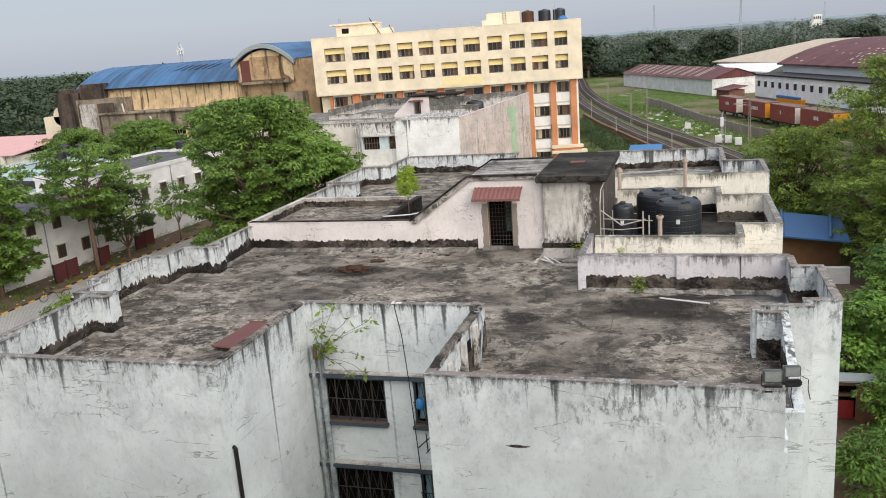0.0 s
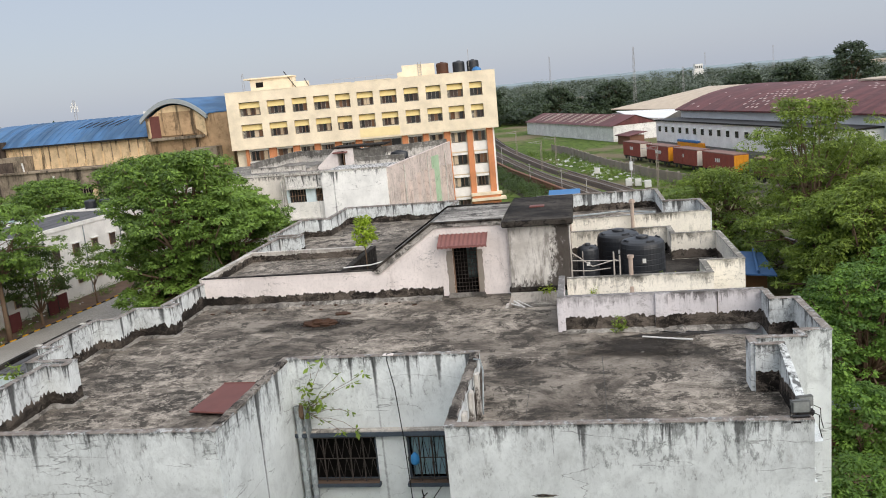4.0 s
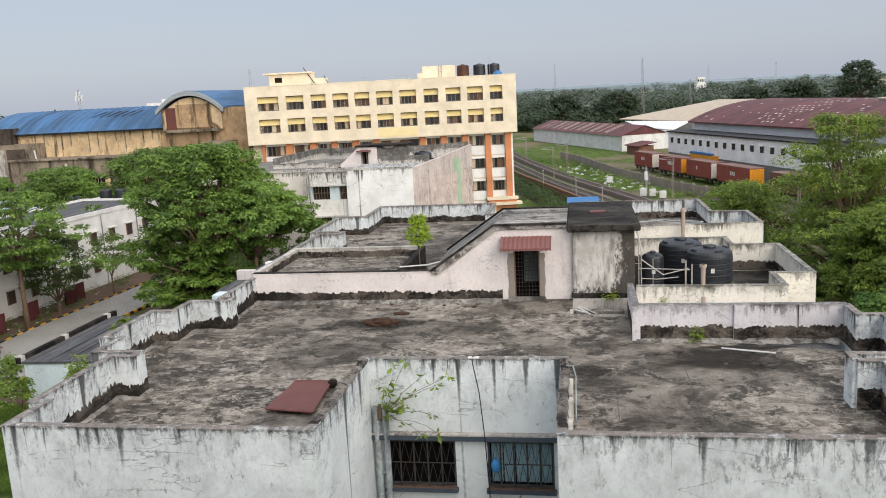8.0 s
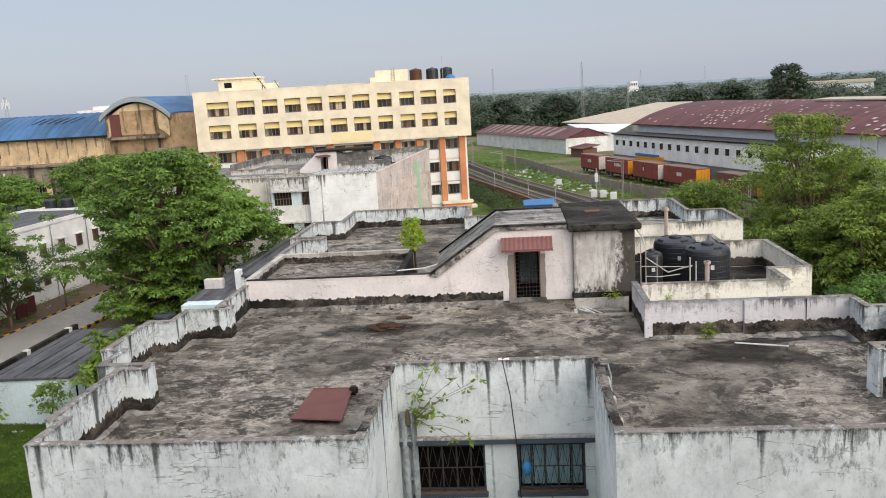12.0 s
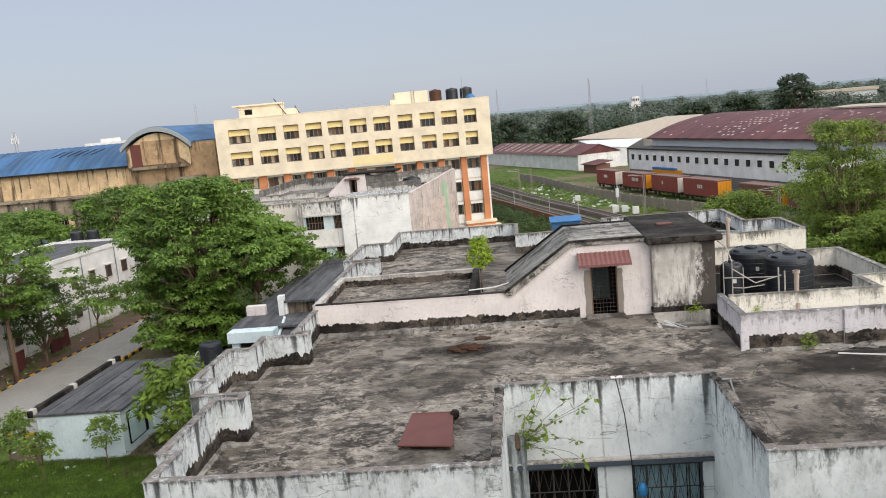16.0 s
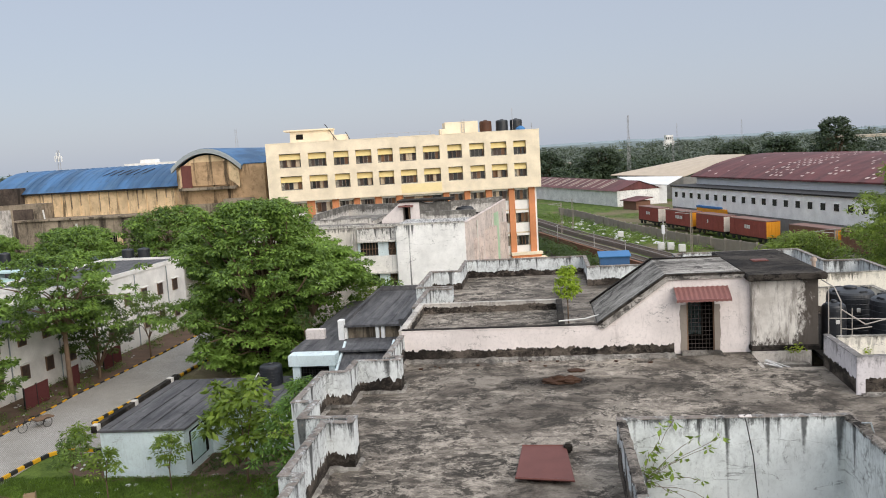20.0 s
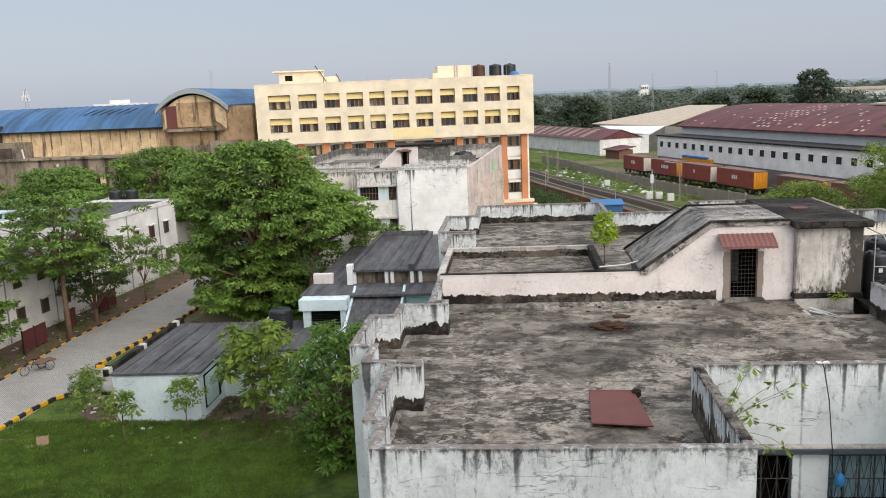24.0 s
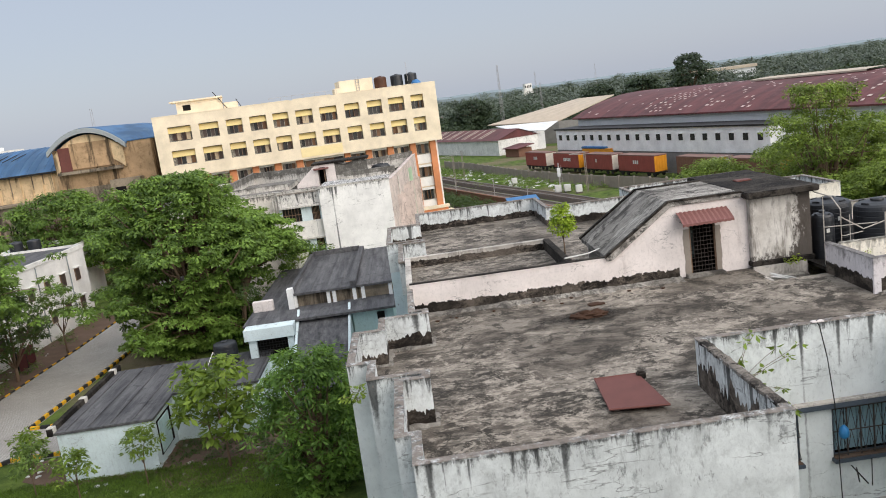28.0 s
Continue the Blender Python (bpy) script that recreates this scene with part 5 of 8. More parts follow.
for y in (76.6, 79.2, 82.0, 84.6, 86.9, 91.2, 93.6):
    x, _ = on_flank(y, 0)
    part("fin", boxes((x - 0.05, x + 0.4, y, y + 0.14, -5.6, -0.1 + 0.25 * math.sin(y * 3))), M_OLDPINK, old, "thin stained concrete fin", True)
for y in (78.0, 85.8, 92.6):
    x, _ = on_flank(y, 0.09)
    part("rain_pipe", tubes([(((x, y, G), (x, y, 1.4)), 0.07)]), M_OLD, old, "", True)
M_GREENWASH = plaster("pale_green_wash", (0.42, 0.56, 0.38), (0.10, 0.13, 0.09), (0.53, 0.63), (0.55, 0.66), 0.003, 0.7)
wall_run("green_strip", [on_flank(87.4, 0.012), on_flank(90.2, 0.012)], 0.02, G, 1.2, M_GREENWASH, old, "peeling pale green strip", cap=0, step=1)
# bay with two barred windows a storey
BAYS, Y = ((-24.3, -22.55), (-21.6, -20.85)), 74.0
for z0, z1 in ((G, -7.15), (-5.9, -4.1), (-2.9, -1.2), (0.1, 1.5)):
    part("bay_wall", boxes((-24.5, -20.65, Y, 78, z0, z1)), M_OLDWHITE, old, "", True)
for z0, z1 in ((-7.15, -5.9), (-4.1, -2.9), (-1.2, 0.1)):
    for x0, x1 in ((-24.5, -24.3), (-22.55, -21.6), (-20.85, -20.65)):
        part("pier", boxes((x0, x1, Y - 0.02, 78, z0, z1)), M_ICE, old, "pale blue pier", True)
    for x0, x1 in BAYS:
        w = part("window", boxes((x0, x1, Y + 0.3, Y + 0.36, z0, z1)), M_WINGLASS, old, "", True)
        for k in range(1, 6):
            x = x0 + (x1 - x0) * k / 6
            part("window_bar", tubes([(((x, Y + 0.16, z0), (x, Y + 0.16, z1)), 0.028)], 4), M_WOOD, w, "", True)
        part("rail", boxes((x0, x1, Y + 0.12, Y + 0.2, (z0 + z1) / 2 - 0.03, (z0 + z1) / 2 + 0.03)), M_WOOD, w, "", True)
    part("ledge", boxes((-24.45, -20.68, Y - 0.4, Y - 0.03, z1 + 0.02, z1 + 0.14)), M_OLD, old, "mouldy window ledge", True)
for x, r in ((-24.75, 0.1), (-24.98, 0.07)):
    part("rain_pipe", tubes([(((x, Y, G), (x, Y, 1.0)), r)]), M_OLD, old, "", True)
part("roof_deck", boxes((-36.4, -14.4, 76, 94, 0.9, 1.02)), M_ROOF_DARK, old, "", True)
part("rear_roof_deck", plate([(-14.3, 76), (-11.7, 95.2), (-14.4, 95.2)], 1.0, 0.12), M_ROOF_DARK, old, "", True)
wall_run("parapet", [(-36.9, 74.75), (-24.5, 74.75), (-24.5, 74.2), (-20.7, 74.2)], 0.25, 1.3, 1.72, M_OLD, old, rough=0.02)
wall_run("parapet", [(-30, 79.5), (-24.2, 79.5)], 0.25, 1.0, 2.0, M_OLD, old, rough=0.02)
wall_run("parapet", [(-18.6, 79.4), (-13.6, 79.4)], 0.3, 1.0, 2.35, M_OLD, old, rough=0.03)
wall_run("rear_parapet", [(-30, 79.5), (-30, 94), (-18, 90.5), (-11.7, 95.2)], 0.3, 1.0, 2.55, M_OLD, old, rough=0.03)
bm = bmesh.new()
prof = [(-23.6, 1.0), (-21.35, 1.0), (-21.35, 3.2), (-21.6, 3.2), (-23.6, 1.5)]
a = [bm.verts.new((x, 82.0, z)) for x, z in prof]
b = [bm.verts.new((x, 85.0, z)) for x, z in prof]
bm.faces.new(a)
bm.faces.new(b[::-1])
for i in range(5):
    bm.faces.new((a[i], b[i], b[(i + 1) % 5], a[(i + 1) % 5]))
bmesh.ops.recalc_face_normals(bm, faces=bm.faces[:])
part("roof_room_slope", bm, M_PINK, old, "sloping pink stair house", True)
part("roof_room_pier", boxes((-20.55, -19.6, 82.0, 85, 1.0, 3.2)), M_PINK, old, "", True)
part("roof_room_lintel", boxes((-21.35, -20.55, 82.0, 82.3, 2.95, 3.2)), M_PINK, old, "", True)
part("roof_room_hood", soft_box(-21.7, -20.2, 81.4, 82.0, 2.75, 2.9, 0.03), M_CANOPY, old, "rusty red hood", True)
part("roof_room_dark", boxes((-21.35, -20.55, 83.6, 83.8, 1.0, 3.2)), M_VOID, old, "dark doorway", True)
part("open_door", boxes((-20.75, -20.68, 82.0, 82.7, 1.05, 2.7)), M_WOOD, old, "worn door standing open", True)
part("roof_room_slab", soft_box(-21.9, -16.2, 81.8, 85.2, 3.22, 3.4, 0.03), M_ROOF_DARK, old, "", True)
bm, rows = bmesh.new(), []
for k in range(27):
    x = -19.6 + 0.125 * k
    z = 3.2 + 0.35 * noise.noise(Vector((x * 1.1, 3.3, 0.4))) + 0.16 * noise.noise(Vector((x * 4.5, 1.3, 0)))
    rows.append([bm.verts.new((x, y, zz)) for y, zz in ((82.1, 1.0), (82.1, z), (82.6, z + 0.05), (82.6, 1.0))])
for r, q in zip(rows, rows[1:]):
    for k in range(3):
        bm.faces.new((r[k], q[k], q[k + 1], r[k + 1]))
bm.faces.new(rows[0][::-1])
bm.faces.new(rows[-1])
bmesh.ops.recalc_face_normals(bm, faces=bm.faces[:])
part("broken_wall", bm, M_OLD, old, "mouldy broken wall stub", True)
tk = thing("loft_tank", -15.1, 84.0, 1.02, 0, "flat black water tank lying on the old roof", "water tank")
bm = lathe([(0.55, 0), (0.6, 0.1), (0.6, 0.9), (0.5, 1.05), (0.2, 1.1)], 16)
bmesh.ops.transform(bm, matrix=Matrix.Diagonal((1.6, 1, 1.25, 1)), verts=bm.verts[:])
part("body", bm, M_TANK, tk, smooth=True)
part("lid", boxes((-0.3, 0.3, -0.3, 0.3, 1.36, 1.43)), M_TANK, tk)

# ---- passage with felt roofs ----
hall = thing("felt_roof_hall", -19, 60, GROUND, 0, "low pale hall with ribbed dark roofing felt", "building")
part("wall", boxes((-24.0, -14.6, 52.0, 68.8, G, -4.75)), M_MINT, hall, "pale blue-green wall", True)
part("lower_roof", boxes((-24.4, -14.4, 51.0, 69.2, -4.75, -4.6)), M_FELT, hall, "dark felt roof", True)
part("clerestory_wall", boxes((-21.4, -14.6, 54.6, 68, -4.6, -3.75)), M_SOOT, hall, "sooty clerestory wall", True)
part("upper_roof", boxes((-21.6, -14.4, 54.2, 68.4, -3.75, -3.6)), M_FELT, hall, "dark ribbed felt roof", True)
for k in range(7):
    x = -21.2 + 1.02 * k
    part("felt_rib", tubes([(((x, 54.25, -3.59), (x, 68.2, -3.59)), 0.035)], 5), M_FELT, hall, "", True)
part("upper_ridge", boxes((-17.4, -17.0, 54.2, 68.2, -3.6, -3.25)), M_FELT, hall, "", True)
part("roof_kerb", boxes((-21.65, -21.4, 54.2, 68.4, -3.6, -3.35)), M_FELT, hall, "", True)
part("end_kerb", boxes((-21.4, -17.4, 68.2, 68.4, -3.6, -3.2)), M_FELT, hall, "", True)
for x in (-21.3, -19.0, -18.6, -17.2, -16.6, -14.7):
    part("post", boxes((x - 0.12, x + 0.12, 54.3, 54.58, -4.6, -3.76)), M_SHEDWHITE, hall, "peeling white post", True)
part("post", boxes((-21.75, -21.35, 54.0, 54.6, -4.75, -3.2)), M_SHEDWHITE, hall, "peeling white post", True)
porch = thing("porch", -22.6, 51, GROUND, 0, "pale porch with an iron lattice opening", "porch")
part("slab", soft_box(-24.2, -21.0, 49.8, 51.0, -5.35, -4.62, 0.012), M_ICE, porch, "", True)
part("post", boxes((-24.0, -23.5, 50.0, 50.3, -6.7, -5.35)), M_ICE, porch, "", True)
part("post", boxes((-21.5, -21.1, 50.0, 50.3, -6.7, -5.35)), M_ICE, porch, "", True)
part("low_wall", boxes((-24.1, -21.0, 49.95, 50.3, G, -6.7)), M_ICE, porch, "", True)
part("lattice", tubes([(((-23.5 + 0.2 * k, 50.15, -6.7), (-23.5 + 0.2 * k + 0.0, 50.15, -5.35)), 0.014) for k in range(1, 10)] +
                      [(((-23.5, 50.15, -6.7 + 0.17 * k), (-21.5, 50.15, -6.7 + 0.17 * k)), 0.014) for k in range(1, 8)], 4), M_IRON, porch, "", True)
part("dark_back", boxes((-23.9, -21.2, 51.6, 51.7, G, -5.4)), M_VOID, porch, "", True)
part("upstand", soft_box(-24.3, -22.9, 54.5, 55.0, -4.65, -3.9, 0.03), M_PINK, porch, "small pale pink upstand", True)
bm = bmesh.new()
prof = [(52.4, -4.45), (45.2, -7.4), (45.2, -7.55), (52.4, -4.6)]
a = [bm.verts.new((-20.9, y, z)) for y, z in prof]
b = [bm.verts.new((-17.6, y, z)) for y, z in prof]
bm.faces.new(a)
bm.faces.new(b[::-1])
for i in range(4):
    bm.faces.new((a[i], b[i], b[(i + 1) % 4], a[(i + 1) % 4]))
bmesh.ops.recalc_face_normals(bm, faces=bm.faces[:])
chute = thing("stair_cover", -19.2, 48, GROUND, 0, "sloping dark felt roof over an outside stair", "roof")
part("sheet", bm, M_FELT, chute, "", True)
for x in (-20.95, -17.55):
    bm = bmesh.new()
    v = [bm.verts.new(p) for p in ((x, 45.2, G), (x, 52.4, G), (x, 52.4, -4.3), (x, 45.2, -7.25), (x + 0.15, 45.2, G), (x + 0.15, 52.4, G), (x + 0.15, 52.4, -4.3), (x + 0.15, 45.2, -7.25))]
    for f in ((0, 1, 2, 3), (7, 6, 5, 4), (2, 6, 7, 3), (0, 3, 7, 4), (1, 5, 6, 2)):
        bm.faces.new([v[i] for i in f])
    part("side_wall", bm, M_ICE, chute, "", True)
part("blue_wall", boxes((-17.3, -14.6, 51.6, 52.0, G, -4.7)), M_MINT, hall, "pale blue wall", True)
part("vent", boxes((-15.7, -15.2, 51.55, 51.6, -5.5, -5.0)), M_VOID, hall, "", True)

# ---- pale hut with felt roof ----
hut = thing("felt_roof_hut", -29, 46, GROUND, 0, "pale blue-white hut with a dark felt roof beside the road", "hut")
HUT = [(-33.3, 41.4), (-27.85, 41.4), (-27.85, 45.3), (-22.8, 45.3), (-22.8, 51.9), (-33.3, 51.9)]
part("wall", plate([(-33.1, 41.5), (-28.0, 41.5), (-28.0, 45.4), (-22.9, 45.4), (-22.9, 51.8), (-33.1, 51.8)], -6.7, -6.7 - G), M_ICE, hut, "", True)
part("felt_roof", plate(HUT, lambda x, y: -6.62 + (x + 33) * 0.01, 0.14), M_FELT, hut, "dark ribbed felt roof", True)
for k in range(9):
    x = -32.6 + 1.2 * k
    y0 = 41.6 if x < -28 else 45.5
    part("felt_rib", tubes([(((x, y0, -6.59 + (x + 33) * 0.01), (x, 51.8, -6.59 + (x + 33) * 0.01)), 0.03)], 5), M_FELT, hut, "", True)
part("gutter_wall", boxes((-33.5, -33.2, 41.3, 52.5, -6.75, -6.35)), M_ROOF_DARK, hut, "mouldy low roof kerb", True)
for y in (41.4, 46.0, 51.2):
    part("kerb_post", soft_box(-33.55, -33.15, y, y + 0.4, -6.7, -6.3, 0.02), M_OLD, hut, "", True)
part("door_leaf", boxes((-27.98, -27.92, 42.35, 44.2, G + 0.6, G + 2.4)), M_MINT, hut, "pale blue shutter", True)
part("door_void", boxes((-28.02, -27.97, 42.2, 44.7, G + 0.5, G + 2.5)), M_VOID, hut, "", True)
part("outlet", lathe([(0.12, 0), (0.12, 0.2)], 12, None, -26.0, 45.3), M_IRON, hut, "", True)
part("hose", tubes([(((-27.0, 46.5, -6.5), (-26.4, 48.2, -6.2), (-26.2, 49.5, -5.6), (-26.1, 50.2, -6.5)), 0.03)]), M_PVC, hut, "", True)
water_tank(-25.5, 50.0, -6.55, 0.75, 1.5, "black plastic water tank on the felt roof under the tree", M_TANK, "", False)

# ---- brown warehouse with blue roof ----
ware = thing("warehouse", -75, 113, GROUND, 0, "soot-stained ochre warehouse with a blue sheet roof and an arched end", "warehouse")


def arch_sheet(x0, x1, y0, y1, z0, rise, mat, axis, name, parent, label, n=16, thick=0.25):
    """A curved roof. axis 'x': the ridge runs along x."""
    bm, rows = bmesh.new(), []
    for k in range(n + 1):
        f = k / n
        z = z0 + rise * (1 - (2 * f - 1) ** 2)
        if axis == 'x':
            y = y0 + (y1 - y0) * f
            ends = ((x0, y), (x1, y))
        else:
            x = x0 + (x1 - x0) * f
            ends = ((x, y0), (x, y1))
        rows.append([bm.verts.new((a, b, zz)) for a, b in ends for zz in (z, z - thick)])
    for r, s in zip(rows, rows[1:]):
        bm.faces.new((r[0], r[2], s[2], s[0]))
        bm.faces.new((r[1], s[1], s[3], r[3]))
        bm.faces.new((r[0], s[0], s[1], r[1]))
        bm.faces.new((r[2], r[3], s[3], s[2]))
    bm.faces.new(rows[0])
    bm.faces.new(rows[-1])
    bmesh.ops.recalc_face_normals(bm, faces=bm.faces[:])
    return part(name, bm, mat, parent, label, True)


part("upper_wall", boxes((-86, -59.7, 114.5, 140, G, 5.4)), M_OCHRE, ware, "ochre wall with soot streaks", True)
arch_sheet(-90.5, -59.5, 113.8, 136, 5.35, 3.3, M_BLUEROOF, 'x', "blue_roof", ware, "bright blue curved sheet roof", 14)
for k in range(24):
    x = -86.5 + k * 1.13
    bm, n = bmesh.new(), 10
    pts = [(x, 113.8 + 11 * j / n, 5.36 + 3.3 * (1 - (2 * (11 * j / n) / 22.2 - 1) ** 2)) for j in range(n + 1)]
    part("roof_seam", tube(bm, pts, 0.05, 4), M_BLUEROOF, ware, "", True)
for k in range(6):
    x = -73.2 + 1.25 * k
    part("roof_rip", tubes([(((x, 117.2, 7.35), (x + 1.1, 119.6, 8.1)), 0.06)], 4), M_IRON, ware, "dark torn strip in the roof", True)
for k in range(17):
    x = -84.8 + 1.5 * k
    part("buttress", boxes((x, x + 0.16, 114.25, 114.5, 1.6, 5.1)), M_OCHRE, ware, "", True)
    if k % 3 != 1:
        part("downpipe", boxes((x + 0.2, x + 0.32, 114.42, 114.5, 2.2 + 0.5 * (k % 4), 5.1)), M_SOOT, ware, "dark soot-stained downpipe", True)
part("gutter", boxes((-88, -59.6, 113.6, 113.95, 5.1, 5.35)), M_IRON, ware, "", True)
part("lean_to", boxes((-83.5, -59.8, 110.5, 114.5, G, 1.4)), M_SOOT, ware, "sooty lean-to with barred openings", True)
part("lean_to_roof", boxes((-83.8, -59.7, 110.1, 114.5, 1.4, 1.65)), M_SOOT, ware, "", True)
for x0, x1 in ((-77.2, -73.2), (-72.2, -68.2), (-66, -62.2)):
    w = part("barred_opening", boxes((x0, x1, 110.4, 110.5, -3.0, -1.1)), M_VOID, ware, "", True)
    for k in range(9):
        x = x0 + (x1 - x0) * (k + 0.5) / 9
        part("bar", tubes([(((x, 110.36, -3.0), (x, 110.36, -1.1)), 0.05)], 4), M_SOOT, w, "", True)
    part("column", boxes((x1 + 0.1, x1 + 0.8, 110.2, 110.5, -3.2, -0.9)), M_OCHRE, ware, "", True)
part("dark_tower", soft_box(-94.2, -88.6, 113, 122, G, 5.6, 0.6), M_TOWER, ware, "soot-black rounded tower", True)
part("end_block", boxes((-88.6, -80.0, 111.5, 114.5, G, 3.9)), M_SOOT, ware, "", True)
part("end_block_top", boxes((-88.0, -84.5, 112, 115, 3.9, 6.3)), M_TOWER, ware, "", True)
part("soot_panel", boxes((-84.6, -81.4, 111.42, 111.5, -3.4, 3.2)), M_TOWER, ware, "black soot panel", True)
part("end_panel", boxes((-88.0, -85.0, 111.4, 111.5, -1.2, 3.2)), M_BLACKWHITE, ware, "", True)
part("end_opening", boxes((-88.0, -85.2, 111.3, 111.4, -3.2, -1.5)), M_VOID, ware, "", True)
part("end_canopy", boxes((-88.2, -85.0, 110.6, 111.5, -1.5, -1.2)), M_CREAM, ware, "", True)
part("end_pipe", tubes([(((-79.7, 111.2, 3.0), (-79.5, 111.2, 1.4), (-79.5, 111.2, -0.5)), 0.12)]), M_PVC, ware, "", True)
part("lean_pipe", tubes([(((-74.2, 110.3, 0.8), (-74.2, 110.3, -0.9)), 0.15)]), M_PVC, ware, "", True)
# arched end
part("arch_wall", boxes((-59.5, -46.3, 113, 138, G, 8.0)), M_BROWNWALL, ware, "ochre end wall", True)
arch_sheet(-59.9, -49.4, 112.4, 138, 8.0, 2.55, M_BLUEROOF, 'y', "arch_roof", ware, "blue arched roof", 18, 0.2)
arch_sheet(-59.9, -49.4, 112.0, 112.6, 7.9, 2.6, M_GREYEDGE, 'y', "arch_fascia", ware, "grey curved fascia", 18, 0.65)
arch_sheet(-59.3, -50.0, 112.75, 113.2, 7.3, 2.3, M_OCHRE, 'y', "arch_infill", ware, "ochre arched panel", 18, 2.6)
part("arch_shutter", boxes((-58.6, -57.1, 112.55, 112.75, 5.0, 8.2)), M_RUSTSHEET, ware, "dark red shutter", True)
part("arch_panel", boxes((-57.1, -51.5, 112.68, 112.75, 5.2, 8.6)), M_BROWNWALL, ware, "", True)
part("arch_ledge", boxes((-58.9, -50.4, 111.9, 113, 4.6, 5.0)), M_SOOT, ware, "", True)
part("arch_lower", boxes((-59.0, -52.4, 112.8, 113, -4, 2.6)), M_SOOT, ware, "", True)
part("side_roof", boxes((-49.4, -46.2, 112.9, 138, 8.0, 8.15)), M_BLUEROOF, ware, "", True)
part("porch_block", boxes((-52.0, -48.0, 111.0, 113, G, 3.2)), M_SOOT, ware, "", True)
part("porch_void", boxes((-51.4, -50.0, 110.9, 111.0, -1.0, 2.2)), M_VOID, ware, "", True)
yd = thing("cream_annexe", -97, 118, GROUND, 0, "small cream annexe with a rounded gable", "building")
part("wall", boxes((-99.5, -94.5, 116, 124, G, 1.2)), M_YELLOW, yd, "", True)
bm = bmesh.new()
tube(bm, [(-95.8, 116, 1.2), (-95.8, 124, 1.2)], 1.6, 18)
part("gable", bm, M_YELLOW, yd, "", True)
ph = thing("pink_roof_house", -92, 92, GROUND, 0, "low house with a faded pink tin roof", "house")
part("wall", boxes((-104, -85.5, 93, 104, G, -2.6)), M_CREAM, ph, "", True)
part("roof", plate([(-105, 92), (-84.5, 92), (-84.5, 105), (-105, 105)], lambda x, y: -2.3 + (y - 92) * 0.12, 0.12), M_TERRACOTTA, ph, "", True)
for k in range(5):
    part("post", boxes((-103 + 4 * k, -102.6 + 4 * k, 92.2, 92.6, G, -2.4)), M_CREAM, ph, "", True)

# ---- road, kerbs and verge ----
RZ = GROUND + 0.04
road = thing("road", -42, 60, GROUND, 0, "grey interlocking paver road with painted kerbs", "road", kind="structure")
part("paving", plate([(-44.7, 10), (-39.5, 10), (-39.0, 45.6), (-33.4, 45.6), (-33.4, 51.0), (-39.2, 51.0), (-38.3, 62), (-36.5, 120), (-42.0, 120), (-43.8, 72), (-44.9, 58)], RZ, 0.1), M_PAVER, road, "", True)
verge = thing("verge", -47, 60, GROUND, 0, "bare brown earth verge with litter", "verge", kind="structure")
part("earth", plate([(-50.2, 30), (-44.9, 30), (-45.0, 58), (-43.9, 72), (-42.1, 120), (-47.0, 120), (-47.6, 80), (-50.2, 46)], GROUND + 0.03, 0.1), M_EARTH, verge, "", True)
yard = thing("yard_earth", -27, 39, GROUND, 0, "trodden earth patch beside the hut", "ground", kind="structure")
part("earth", plate([(-34.4, 45.4), (-36.2, 45.2), (-36.0, 42.5), (-33.6, 41.0), (-28.0, 41.0), (-27.2, 38.6), (-22.0, 38.0), (-19, 40), (-19, 45), (-34, 45.4)], GROUND + 0.02, 0.1), M_EARTH, yard, "", True)


def kerb_blocks(points, parent, size=(0.62, 0.2, 0.24), plain_every=0):
    meshes = []
    for m in (M_YKERB, M_BKERB):
        bm = soft_box(-size[0] / 2, size[0] / 2, -size[1] / 2, size[1] / 2, 0, size[2], 0.025)
        me = bpy.data.meshes.new("kerb_stone")
        bm.to_mesh(me)
        bm.free()
        me.materials.append(m)
        meshes.append(me)
    k = 0
    for a, b in zip(points, points[1:]):
        a, b = Vector(a), Vector(b)
        n = max(1, round((b - a).length / (size[0] + 0.02)))
        ang = math.degrees(math.atan2(b.y - a.y, b.x - a.x))
        for i in range(n):
            p = a.lerp(b, (i + 0.5) / n)
            again("kerb_stone", meshes[k % 2], parent, p.x - parent.location.x, p.y - parent.location.y, 0.02 + 0.02 * random.random(), ang + random.uniform(-2, 2))
            k += 1


kerb_r = thing("kerb", -39, 45, GROUND, 0, "yellow and black painted kerb stones along the lawn", "kerb", kind="structure")
kerb_blocks([(-40.0, 30), (-39.55, 37.5), (-39.2, 43), (-38.8, 45.0), (-38.1, 45.75), (-33.6, 45.75)], kerb_r)
kerb_u = thing("kerb", -39, 55, GROUND, 0, "yellow and black painted kerb stones beside the hut", "kerb", kind="structure")
kerb_blocks([(-37.2, 50.9), (-39.3, 51.1), (-38.9, 56), (-38.35, 62), (-37.8, 72)], kerb_u)
kerb_l = thing("kerb", -45, 55, GROUND, 0, "low faded yellow and black kerb beside the earth verge", "kerb", kind="structure")
kerb_blocks([(-44.6, 30), (-44.75, 44), (-44.95, 58), (-43.95, 72), (-42.9, 95)], kerb_l, (0.7, 0.14, 0.1))

# ---- long white house beside the road ----
house = thing("long_house", -55, 64, GROUND, 0, "long two-storey white house with small brown windows", "house")
wall_line = ((-50.9, 36.0), (-49.15, 60.0), (-47.3, 84.0))


